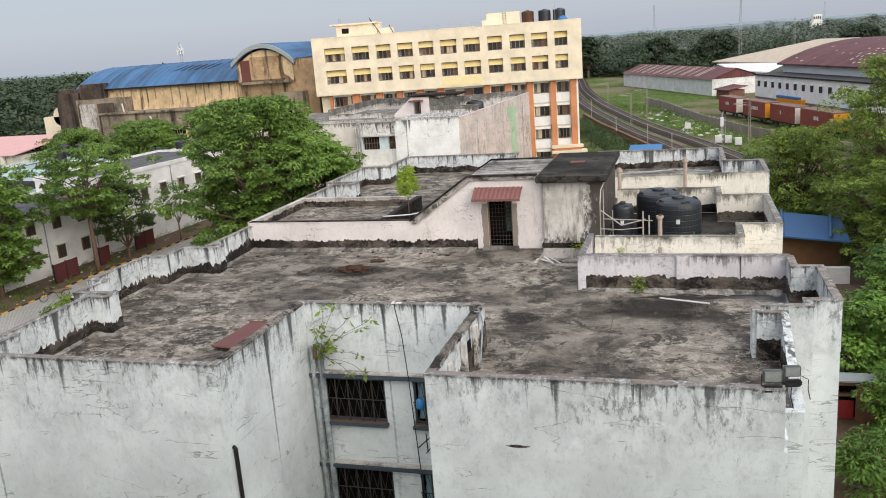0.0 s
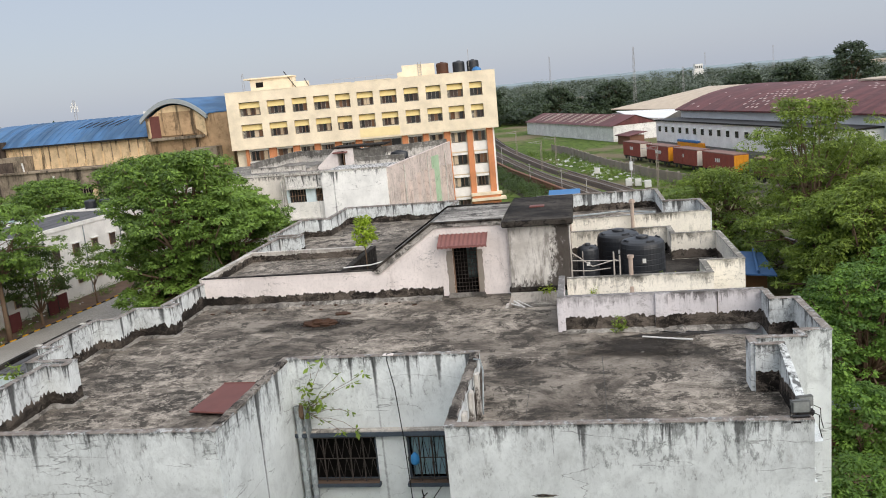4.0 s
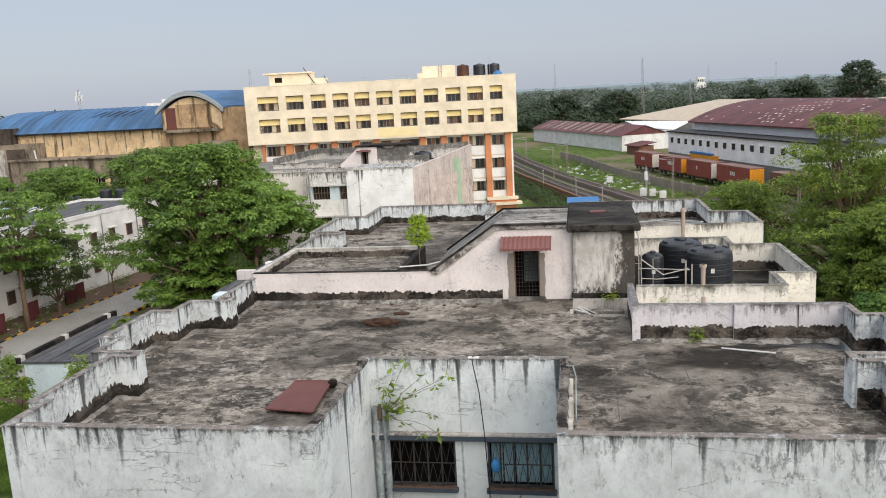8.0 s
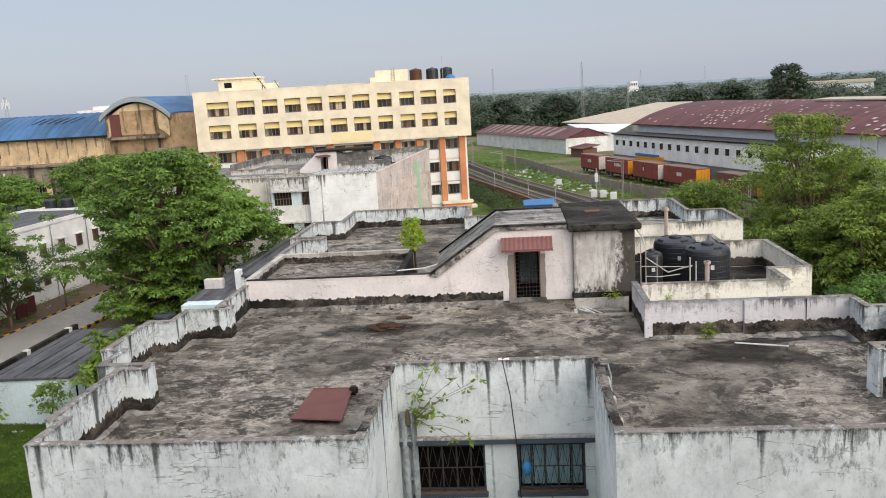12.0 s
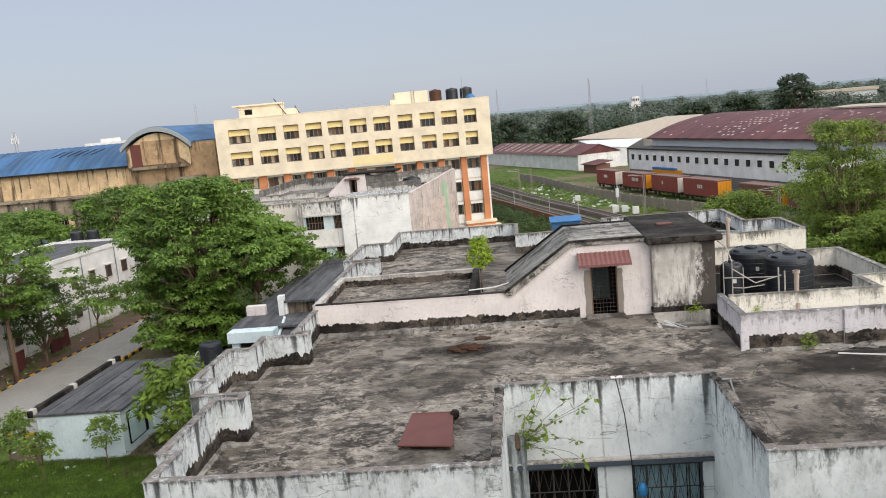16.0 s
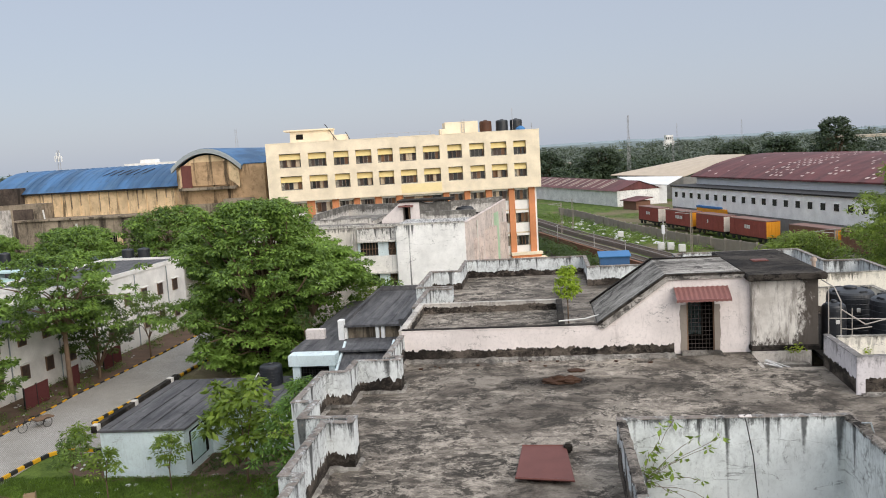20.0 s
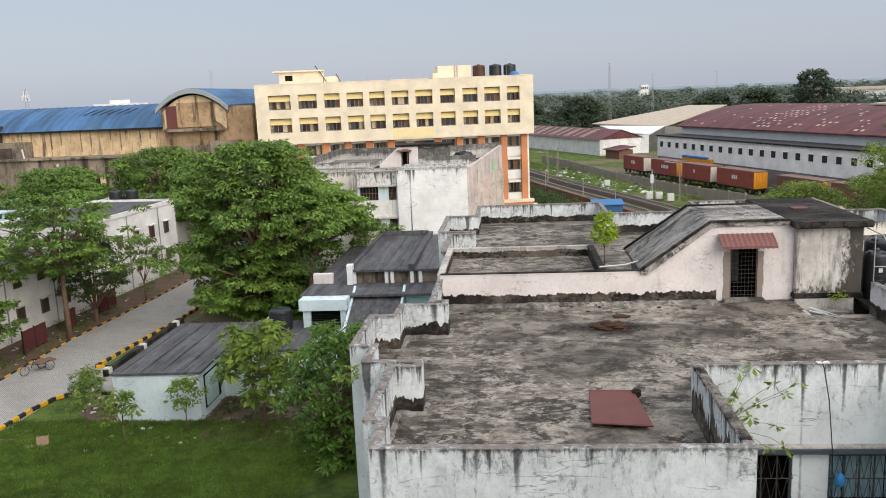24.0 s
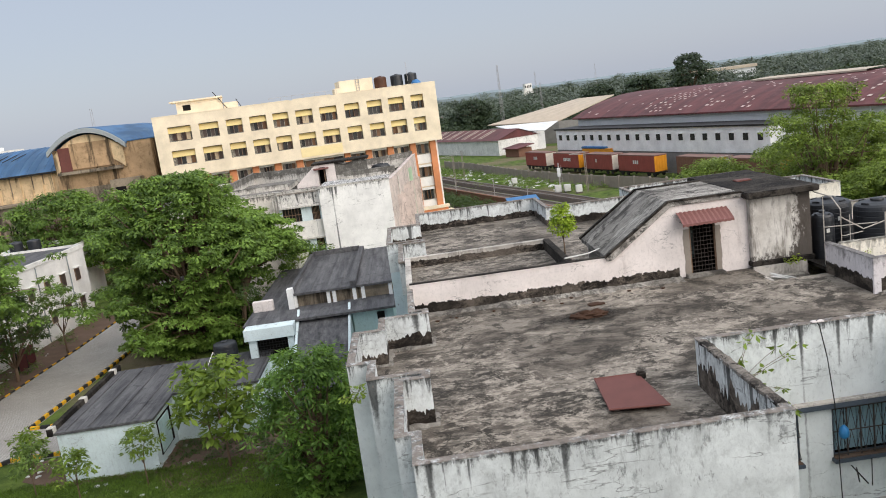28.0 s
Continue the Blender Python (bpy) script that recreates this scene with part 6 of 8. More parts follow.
def house_block(p, q, depth, top, parent, roofm, wall=M_CLEAN):
    p, q = Vector(p), Vector(q)
    d = (q - p).normalized()
    n = Vector((-d.y, d.x))
    a, b, c2, e = p, q, q + n * depth, p + n * depth
    part("wall", plate([(v.x, v.y) for v in (a, b, c2, e)], top - 0.35, top - 0.35 - GROUND), wall, parent, "", True)
    part("roof_felt", plate([(v.x, v.y) for v in (a + (d + n) * 0.2, b + (n - d) * 0.2, c2 - (d + n) * 0.2, e + (d - n) * 0.2)], top - 0.22, 0.12), roofm, parent, "dark felt roof", True)
    wall_run("parapet", [(v.x, v.y) for v in (a, b, c2, e, a)], 0.18, top - 0.4, top, wall, parent, cap=0.02)
    return d, n


d, n = house_block((-48.75, 66.0), (-47.2, 85.5), 9.5, -1.75, house, M_FELT)
d2, n2 = house_block((-50.7, 38.0), (-48.8, 65.9), 9.5, -3.3, house, M_FELT)
win = soft_box(-0.5, 0.5, -0.06, 0.02, 0, 1.25, 0.01)
for k in range(15):
    y = 40.5 + 3.05 * k
    p, q = ((-50.7, 38.0), (-48.8, 65.9)) if y < 65 else ((-48.75, 66.0), (-47.2, 85.5))
    f = (y - p[1]) / (q[1] - p[1])
    x = p[0] + (q[0] - p[0]) * f
    rz = math.degrees(math.atan2(q[1] - p[1], q[0] - p[0]))
    if f > 0.97:
        continue
    for z in ((-8.0, -5.1) if y > 66 else (-8.2, -5.4)):
        w = again("window", None, house, 0, 0, 0)
        bpy.data.objects.remove(w)
        bm = boxes((-0.5, 0.5, -0.1, -0.02, 0, 1.25))
        w = part("window", bm, M_WOOD if k % 4 else M_CARD, house, "brown timber window")
        w.matrix_basis = pose(x - house.location.x, y - house.location.y, z - GROUND, 0, 0, rz)
        part("window_hood", boxes((-0.65, 0.65, -0.35, 0.0, 1.3, 1.38)), M_CLEAN, w)
        part("window_pane", boxes((-0.42, -0.03, -0.13, -0.1, 0.08, 1.15), (0.03, 0.42, -0.13, -0.1, 0.08, 1.15)), M_WINDARK, w)
    if k % 2:
        bm = tubes([(((0, -0.1, 0), (0, -0.1, 7.2 if y > 66 else 5.9)), 0.06)])
        w = part("rain_pipe", bm, M_PIPE, house, "")
        w.matrix_basis = pose(x - house.location.x + 0.1, y - house.location.y + 1.5, 0.1, 0, 0, rz)

# ---- mint-edged flat roofs further back ----
for i, (x0, x1, y0, y1, top, mat) in enumerate(((-76, -60.5, 62, 78, -3.4, M_MINT), (-74, -60, 80, 98, -2.7, M_MINT), (-82, -77, 70, 100, -3.2, M_ICE), (-60, -51, 88, 100, -2.6, M_CLEAN))):
    ob = thing("flat_roof_house", (x0 + x1) / 2, (y0 + y1) / 2, GROUND, 0, "low house with a flat grey roof and pale mint parapets" if i < 2 else "low pale house with a flat grey roof", "house")
    part("wall", boxes((x0, x1, y0, y1, G, top - 0.6)), mat, ob, "", True)
    part("roof_deck", boxes((x0 + 0.1, x1 - 0.1, y0 + 0.1, y1 - 0.1, top - 0.6, top - 0.45)), M_ROOF_DARK, ob, "", True)
    wall_run("parapet", [(x0, y0), (x1, y0), (x1, y1), (x0, y1), (x0, y0)], 0.22, top - 0.7, top, mat, ob)
    wall_run("cross_curb", [(x0 + 1, (y0 + y1) / 2), (x1 - 1, (y0 + y1) / 2)], 0.25, top - 0.6, top - 0.2, mat, ob)
for x, y, z, r, lb in ((-70.5, 85, -2.6, 0.8, "black water tank on a pale stand"), (-75.5, 92, -2.6, 0.65, "small black water tank on a flat roof"), (-73.8, 93, -2.6, 0.65, "small black water tank on a flat roof"),
                       (-56.5, 91, -2.6, 0.7, "black water tank on the long roof"), (-54.6, 91.2, -2.6, 0.7, "black water tank on the long roof")):
    water_tank(x, y, z, r, 1.5, lb, M_TANK, "tanks on the low roofs", False)
st = thing("tank_stand", -66, 82.5, -3.2, 0, "pale mint concrete stand with a ledge", "stand")
part("top", soft_box(-1.5, 1.5, -0.7, 0.7, 0.8, 1.0, 0.02), M_MINT, st)
for x in (-1.2, 1.2):
    part("leg", boxes((x - 0.15, x + 0.15, -0.5, 0.5, 0, 0.8)), M_MINT, st)

# ---- fence, post, rickshaw, litter ----
for y0, n in ((54.5, 2), (60.5, 1), (66, 2)):
    ob = thing("panel_fence", -46.6, y0, GROUND, 88, "dark red-brown sheet fence on the verge", "fence")
    for k in range(n):
        part("panel", soft_box(k * 1.5, k * 1.5 + 1.42, -0.04, 0.04, 0.1, 1.75, 0.01), M_CLAD, ob)
        part("post", boxes((k * 1.5 - 0.08, k * 1.5 + 0.0, -0.05, 0.05, 0, 1.85)), M_IRON, ob)
ob = thing("lamp_post", -45.4, 45.0, GROUND, 0, "thin grey steel post at the roadside", "post")
part("pole", tubes([(((0, 0, 0), (0.02, 0, 5.2)), 0.055)], 8), M_MAST, ob)
part("foot", boxes((-0.2, 0.2, -0.2, 0.2, 0, 0.15)), M_SLEEPER, ob)
rick = thing("cycle_cart", -43.6, 49.6, GROUND + 0.04, 65, "cycle cart parked at the road's edge", "cart")


def wheel(parent, x, y, r=0.34):
    bm = bmesh.new()
    pts = [(x + r * math.cos(a), y, r + r * math.sin(a)) for a in [2 * math.pi * k / 20 for k in range(21)]]
    w = part("wheel", tube(bm, pts, 0.022, 5, 0, False), M_IRON, parent)
    part("spokes", tubes([(((x - r * math.cos(a), y, r - r * math.sin(a)), (x + r * math.cos(a), y, r + r * math.sin(a))), 0.006) for a in [math.pi * k / 6 for k in range(6)]], 4), M_MAST, w)


wheel(rick, 0.0, 0.0)
wheel(rick, 1.6, -0.45)
wheel(rick, 1.6, 0.45)
part("bed", soft_box(0.9, 2.2, -0.4, 0.4, 0.55, 0.66, 0.02), M_WOOD, rick)
part("cart_bars", tubes([(((0, 0, 0.34), (0.25, 0, 0.95)), 0.02), (((0.2, 0, 0.8), (0.9, 0, 0.5), (1.6, 0, 0.4)), 0.02), (((0.5, 0, 0.4), (0.75, 0, 0.9)), 0.02), (((0.25, -0.25, 1.0), (0.25, 0.25, 1.0)), 0.015),
                         (((1.6, -0.45, 0.34), (1.6, 0.45, 0.34)), 0.02)]), M_IRON, rick)
part("saddle", soft_box(0.6, 0.9, -0.09, 0.09, 0.9, 0.98, 0.03), M_IRON, rick)
card = thing("cardboard_box", -35.7, 38.3, GROUND, 25, "crumpled brown cardboard box on the lawn", "box")
part("sides", boxes((-0.3, 0.3, -0.25, -0.22, 0, 0.5), (-0.3, 0.3, 0.22, 0.25, 0, 0.42), (-0.3, -0.27, -0.22, 0.22, 0, 0.46), (0.27, 0.3, -0.22, 0.22, 0, 0.5)), M_CARD, card)
part("flap", boxes((-0.9, -0.3, -0.2, 0.2, 0.02, 0.05)), M_CARD, card)
ob = link("fallen_branch", tubes([(((-1.6, 0, 0.05), (-0.6, 0.15, 0.12), (0.9, 0.05, 0.06)), 0.03)]), M_WOOD)
ob.location = (-37.6, 38.6, GROUND)
tagged(ob, "dry fallen branch on the lawn", "branch")


def scrap(name, label, category, spots, mat, size, seed):
    """Crumpled litter, each piece its own thing on one of three meshes."""
    rr = random.Random(seed)
    meshes = []
    for k in range(3):
        bm = bmesh.new()
        bmesh.ops.create_icosphere(bm, subdivisions=1, radius=1)
        for v in bm.verts:
            v.co = Vector((v.co.x * rr.uniform(0.6, 1.2), v.co.y * rr.uniform(0.5, 1.1), max(-0.25, v.co.z * rr.uniform(0.2, 0.5))))
        me = bpy.data.meshes.new(name)
        bm.to_mesh(me)
        bm.free()
        me.materials.append(mat)
        meshes.append(me)
    for x, y, z in spots:
        ob = new(name, meshes[rr.randrange(3)])
        s = size * rr.uniform(0.6, 1.3)
        ob.matrix_world = pose(x, y, z + s * 0.18, 0, 0, rr.uniform(0, 360)) @ Matrix.Diagonal((s, s, s, 1))
        tagged(ob, label, category, name + " pieces")


rr = random.Random(8)
scrap("litter", "scrap of pale litter on the grass", "litter", [(rr.uniform(-34, -21), rr.uniform(36.5, 40.5), GROUND) for _ in range(16)], M_LITTER, 0.16, 3)
scrap("litter", "scrap of pale litter on the verge", "litter", [(rr.uniform(-49, -45.3), rr.uniform(44, 72), GROUND + 0.03) for _ in range(40)], M_LITTER, 0.14, 4)
scrap("litter", "scrap of pale litter beside the kerb", "litter", [(rr.uniform(-36.5, -33.8), rr.uniform(42.5, 45.3), GROUND + 0.02) for _ in range(14)], M_LITTER, 0.15, 5)
scrap("rubble", "lump of broken masonry on the earth", "rubble", [(rr.uniform(-28, -21), rr.uniform(38.5, 44.5), GROUND + 0.02) for _ in range(18)], M_BOUNDARY, 0.22, 6)

# ---- trees on this side ----
tree(-31.4, 66.0, GROUND, 14.3, 6.9, "large spreading tree with dense dark green leaves", M_LEAF, 3, 0.42, 0.1, 1150, 95, 0.36, 0.5, (1.0, 0.9), clump_r=0.1, rise=0.42, low=-1.0, lobes=0.8, skirt=0.2, inner=0.5, tiers=0.5)
# stands in for the spreading tree's right-hand limb; its own trunk is added
tree(-27.6, 65.0, GROUND, 10.4, 3.0, "side limb of the spreading tree, built as a separate tree", M_LEAF, 6, 0.2, 0.5, 150, 90, 0.36, 0.45, (1.25, 0.8), lean=(2.0, 0), clump_r=0.17, rise=0.62, lobes=0.8, inner=0.3)
tree(-45.2, 58.4, GROUND, 11.6, 5.0, "slender roadside tree with tiers of light leaves", M_LEAF, 11, 0.2, 0.5, 190, 80, 0.34, 0.35, (1, 1.1), clump_r=0.13, tiers=0.6, rise=0.4, low=-0.8, lobes=0.7, inner=0.35, group="roadside trees")
tree(-48.6, 50.5, GROUND, 11.2, 3.5, "roadside tree with drooping mid-green leaves", M_LEAF, 12, 0.2, 0.28, 300, 85, 0.36, 0.5, (1, 1), tiers=0.45, clump_r=0.15, rise=0.4, low=-1.0, lobes=0.7, inner=0.4, group="roadside trees")
tree(-51.5, 43.5, GROUND, 8.0, 3.4, "leafy roadside tree beside the long house", M_LEAF, 13, 0.18, 0.25, 190, 90, 0.34, 0.55, (1, 1), tiers=0.4, clump_r=0.15, rise=0.4, low=-0.9, lobes=0.7, inner=0.4, group="roadside trees")
tree(-45.6, 63.5, GROUND, 7.4, 2.7, "dark bushy tree on the verge", M_LEAF_DARK, 14, 0.14, 0.16, 110, 80, 0.26, 0.7, (1, 1), clump_r=0.2, rise=0.45, group="roadside trees")
tree(-44.4, 70.5, GROUND, 6.0, 2.0, "thin young tree beside the road", M_LEAF_FINE, 15, 0.08, 0.35, 22, 130, 0.24, 0.6, (1, 1), clump_r=0.3, group="roadside trees")
for i, (x, y, h, r) in enumerate(((-66.5, 98, 10.4, 5.6), (-55.5, 102, 12.2, 6.6), (-82, 102, 9.4, 5.4), (-72, 104, 10.0, 4.6), (-49, 98, 10.6, 5.0))):
    tree(x, y, GROUND, h, r, "round green tree in front of the warehouse", M_LEAF, 20 + i, 0.25, 0.2, 300, 80, 0.42, 0.55, (1, 1), tiers=0.4, clump_r=0.14, rise=0.45, group="trees before the warehouse")
tree(-18.4, 36.2, GROUND, 7.0, 2.25, "dense mango tree with long drooping leaves beside the flats", M_LEAF_MANGO, 31, 0.2, 0.05, 330, 44, 0.34, 0.75, (1, 0.95), slim=0.28, lobes=0.8, tiers=0.4, clump_r=0.15, rise=0.45, low=-1.0)
tree(-23.9, 40.3, GROUND, 5.9, 1.9, "young tree with yellowish green leaves", M_LEAF_LIGHT, 32, 0.07, 0.3, 34, 44, 0.5, 0.6, (1.2, 1), slim=0.42, clump_r=0.25, rise=0.4)
tree(-25.6, 43.6, GROUND, 4.6, 1.7, "young leafy tree beside the hut", M_LEAF_LIGHT, 33, 0.06, 0.3, 20, 46, 0.32, 0.6, (1, 1), slim=0.35, clump_r=0.3)
for i, (x, y, h, r, m) in enumerate(((-31.0, 38.1, 3.1, 0.95, M_LEAF_LIGHT), (-28.1, 39.6, 3.3, 0.85, M_LEAF_LIGHT), (-34.2, 40.2, 2.9, 1.0, M_LEAF_FINE), (-35.6, 43.4, 2.6, 0.8, M_LEAF_LIGHT))):
    tree(x, y, GROUND, h, r, "slender sapling on the lawn", m, 40 + i, 0.035, 0.42, 16, 40, 0.27, 0.7, (1, 1), name="sapling", slim=0.4, clump_r=0.36, group="saplings on the lawn")
tree(-24.9, 56.2, -4.6, 1.6, 0.65, "small bush growing on the felt roof", M_LEAF_DARK, 50, 0.03, 0.2, 12, 60, 0.14, 0.8, name="bush", clump_r=0.4)
tree(-23.6, 72.8, GROUND, 6.4, 1.2, "climbing plant beside the old house", M_LEAF_LIGHT, 51, 0.06, 0.3, 24, 70, 0.22, 1.2, name="climber", clump_r=0.4)

# grass blades on the near lawn, weeds on the verge
rng = np.random.default_rng(77)
spots = np.stack([rng.uniform(-40, -20, 26000), rng.uniform(30, 41.5, 26000), np.full(26000, GROUND + 0.04)], 1)
keep = spots[:, 0] > -39.3
ob = new("grass", leaf_mesh("grass", spots[keep], np.full(keep.sum(), 0.16), 4, 0.13, M_TURF, rng, 0.25, 0.25, -1.3, 0))
tagged(ob, "short rough lawn grass", "grass", kind="stuff")
spots = np.stack([rng.uniform(-50, -45.4, 160), rng.uniform(36, 90, 160), np.full(160, GROUND + 0.2)], 1)
ob = new("weeds", leaf_mesh("weeds", spots, rng.uniform(0.25, 0.7, 160), 40, 0.2, M_LEAF_FINE, rng, 0.7, 0.35))
tagged(ob, "low green weeds on the verge", "weeds", kind="stuff")
spots = np.stack([rng.uniform(-29, -19, 90), rng.uniform(41.5, 45.0, 90), np.full(90, GROUND + 0.12)], 1)
ob = new("weeds", leaf_mesh("weeds", spots, rng.uniform(0.2, 0.45, 90), 30, 0.18, M_LEAF_DARK, rng, 0.6, 0.35))
tagged(ob, "dark weeds beside the hut", "weeds", kind="stuff")

# ---- railway ----
rail_yard = thing("railway", 0, 150, GROUND, 0, "two curving railway tracks on brown ballast", "railway", kind="structure")


def curve_pts(keys, step):
    """Smooth points through keys (Catmull-Rom)."""
    out = []
    k = [Vector(p) for p in keys]
    k = [k[0] * 2 - k[1]] + k + [k[-1] * 2 - k[-2]]
    for a, b, c3, d3 in zip(k, k[1:], k[2:], k[3:]):
        n = max(2, int((c3 - b).length / step))
        for i in range(n):
            t = i / n
            out.append(0.5 * (2 * b + (c3 - a) * t + (2 * a - 5 * b + 4 * c3 - d3) * t * t + (3 * b - a - 3 * c3 + d3) * t ** 3))
    return out + [k[-2]]


LINES = [[(-46, 420), (-31, 314), (-24.5, 269), (-14.6, 217), (-4.9, 177), (2.2, 151.7), (9, 130.6), (15.5, 108), (24, 78), (36, 40)],
         [(-50, 420), (-35.5, 314), (-29, 269), (-19.2, 217), (-9.6, 177), (-2.4, 150), (4.6, 128), (11, 106), (19.5, 76), (31, 38)],
         [(-44, 260), (-27, 205), (-12.5, 160), (-4.5, 131), (4, 104), (14, 70)]]
for li, keys in enumerate(LINES):
    pts = curve_pts(keys, 4)
    line = [(p.x, p.y) for p in pts]
    lo, hi = offsets(line, -2.0), offsets(line, 2.0)
    la, hb = offsets(line, -1.4), offsets(line, 1.4)
    bm = bmesh.new()
    rows = [[bm.verts.new((q.x, q.y, z)) for q, z in ((a, GROUND), (b, GROUND + 0.32), (c3, GROUND + 0.32), (d3, GROUND))] for a, b, c3, d3 in zip(lo, la, hb, hi)]
    for r, s2 in zip(rows, rows[1:]):
        for k in range(3):
            bm.faces.new((r[k], s2[k], s2[k + 1], r[k + 1]))
    bmesh.ops.recalc_face_normals(bm, faces=bm.faces[:])
    part("ballast", bm, M_BALLAST, rail_yard, "", True)
    for o in (-0.84, 0.84):
        e = offsets(line, o)
        part("rail", tubes([([(p.x, p.y, GROUND + 0.5) for p in e], 0.075)], 4), M_RAIL, rail_yard, "", True)
    me = None
    fine = curve_pts(keys, 0.75)
    bm = bmesh.new()
    for a, b in zip(fine, fine[1:]):
        if a.y > 230 or a.y < 90:
            continue
        dd = (b - a).normalized()
        nn = Vector((-dd.y, dd.x))
        v = [bm.verts.new((a.x + dd.x * u * 0.13 + nn.x * w * 1.3, a.y + dd.y * u * 0.13 + nn.y * w * 1.3, z)) for z in (GROUND + 0.3, GROUND + 0.42) for u, w in ((-1, -1), (1, -1), (1, 1), (-1, 1))]
        for f in ((4, 5, 6, 7), (0, 1, 5, 4), (1, 2, 6, 5), (2, 3, 7, 6), (3, 0, 4, 7)):
            bm.faces.new([v[i] for i in f])
    tagged(part("sleepers", bm, M_SLEEPER, rail_yard, "", True), kind="stuff")

# orange retaining wall beside the tracks
ret = thing("retaining_wall", -4, 140, GROUND, 0, "rust-orange retaining wall beside the track", "wall")
for a, b in zip([(-14, 172), (-8.6, 152), (-3.6, 136), (2.5, 116)], [(-8.6, 152), (-3.6, 136), (2.5, 116), (8, 98)]):
    wall_run("wall_bay", [a, b], 0.4, GROUND, GROUND + 1.9, M_BRICKRED, ret, cap=0.05, step=3)

# boundary wall, in panels
bound = thing("boundary_wall", 12, 150, GROUND, 0, "grey-brown concrete panel boundary wall", "wall")
bw = curve_pts([(-3, 206), (2.0, 190.8), (7.8, 165), (12.9, 147.7), (17.6, 134), (23.5, 121), (30, 108), (40, 92)], 3.0)
for a, b in zip(bw, bw[1:]):
    wall_run("panel", [(a.x, a.y), (b.x, b.y)], 0.18, GROUND, GROUND + 1.75 + 0.12 * random.random(), M_BOUNDARY, bound, cap=0.0, step=4)
    part("pier", boxes((a.x - 0.16, a.x + 0.16, a.y - 0.16, a.y + 0.16, GROUND, GROUND + 2.0)), M_BOUNDARY, bound, "", True)

# ---- wagons ----
def wagon(cx, cy, rz, length, label, side, end, bars):
    w = thing("container_wagon", cx, cy, GROUND + 0.3, rz, label, "wagon", "goods wagons")
    h0, h1, hw = 0.85, 3.5, 1.25
    part("body", soft_box(-length / 2, length / 2, -hw, hw, h0, h1, 0.05), side, w)
    part("roof", soft_box(-length / 2 - 0.02, length / 2 + 0.02, -hw - 0.03, hw + 0.03, h1 - 0.02, h1 + 0.12, 0.04), M_WAGONTOP, w, "dusty brown roof")
    for s, m in ((1, end), (-1, M_MAROON)):
        x = s * (length / 2 + 0.03)
        door = part("end_door", boxes((min(x, x - s * 0.1), max(x, x - s * 0.1), -hw + 0.05, hw - 0.05, h0 + 0.05, h1 - 0.08)), m, w)
        part("lock_bar", tubes([(((x + s * 0.04, y, h0 + 0.1), (x + s * 0.04, y, h1 - 0.15)), 0.035) for y in (-0.8, -0.3, 0.3, 0.8)], 5), m, door)
    for s in (-1, 1):
        for k in range(int(length / 0.55)):
            x = -length / 2 + 0.3 + 0.55 * k
            part("side_rib", boxes((x, x + 0.12, s * hw - 0.03, s * hw + 0.03, h0 + 0.12, h1 - 0.12)), side, w)
    part("underframe", boxes((-length / 2 - 0.3, length / 2 + 0.3, -1.0, 1.0, 0.6, 0.85)), M_IRON, w)
    for x in (-length / 2 + 1.4, length / 2 - 1.4):
        for dx in (-0.8, 0.8):
            for s in (-1, 1):
                bm = bmesh.new()
                tube(bm, [(x + dx, s * 0.78, 0.45), (x + dx, s * 0.92, 0.45)], 0.44, 14)
                part("wheel", bm, M_IRON, w)
    for k in range(bars):
        for s in (-1, 1):
            x = -0.7 + 0.55 * k
            part("marking", boxes((x, x + 0.38, s * (hw + 0.045) - 0.01, s * (hw + 0.045) + 0.01, 2.1, 2.7)), M_LITTER, w, "pale lettering block")
    return w


DIRW = math.degrees(math.atan2(-0.945, 0.325))
for t, ln, lb, side, end, nb in ((7.0, 10.4, "maroon container wagon with amber end doors", M_MAROON, M_AMBER, 3), (18.7, 9.2, "maroon container wagon with a soiled white end", M_MAROON, M_WAGONWHITE, 1),
                                 (30.2, 9.6, "maroon container wagon with amber end", M_MAROON, M_AMBER, 5), (42.5, 8.8, "maroon container wagon with a pale end and white marking", M_MAROON, M_WAGONWHITE, 3),
                                 (-9.0, 10.2, "brown container wagon half hidden by trees", M_BRICKRED, M_AMBER, 0), (-20.5, 10.2, "brown container wagon half hidden by trees", M_BRICKRED, M_AMBER, 0)):
    wagon(28.0 + 1.2 - 0.325 * t, 129.5 + 0.5 + 0.945 * t, DIRW, ln, lb, side, end, nb)
w = thing("container_wagon", 25.2, 157.5, GROUND + 0.3, DIRW, "amber container with a bright blue tarpaulin top", "wagon", "goods wagons")
part("body", soft_box(-5, 5, -1.25, 1.25, 0.85, 3.8, 0.05), M_AMBER, w)
part("tarpaulin", soft_box(-5.1, 3.4, -1.35, 1.35, 3.75, 4.15, 0.1), M_BLUETARP, w, "bright blue tarpaulin")
part("underframe", boxes((-5, 5, -1, 1, 0, 0.85)), M_IRON, w)

# ---- goods shed with maroon vaulted roof ----
shed = thing("goods_shed", 19.45, 172.1, GROUND, DIRW, "long goods shed with a maroon vaulted roof and white wall", "warehouse")
L1, L2, ZS0 = 61.0, 135.0, -GROUND
part("white_wall", boxes((0, L1, -0.0, 6, -5.9 + ZS0, -1.85 + ZS0)), M_SHEDWHITE, shed, "lime-washed wall with a row of small windows")
part("plinth", boxes((0, L1, 0.1, 6, 0, -5.9 + ZS0)), M_STONE, shed, "rough stone plinth")
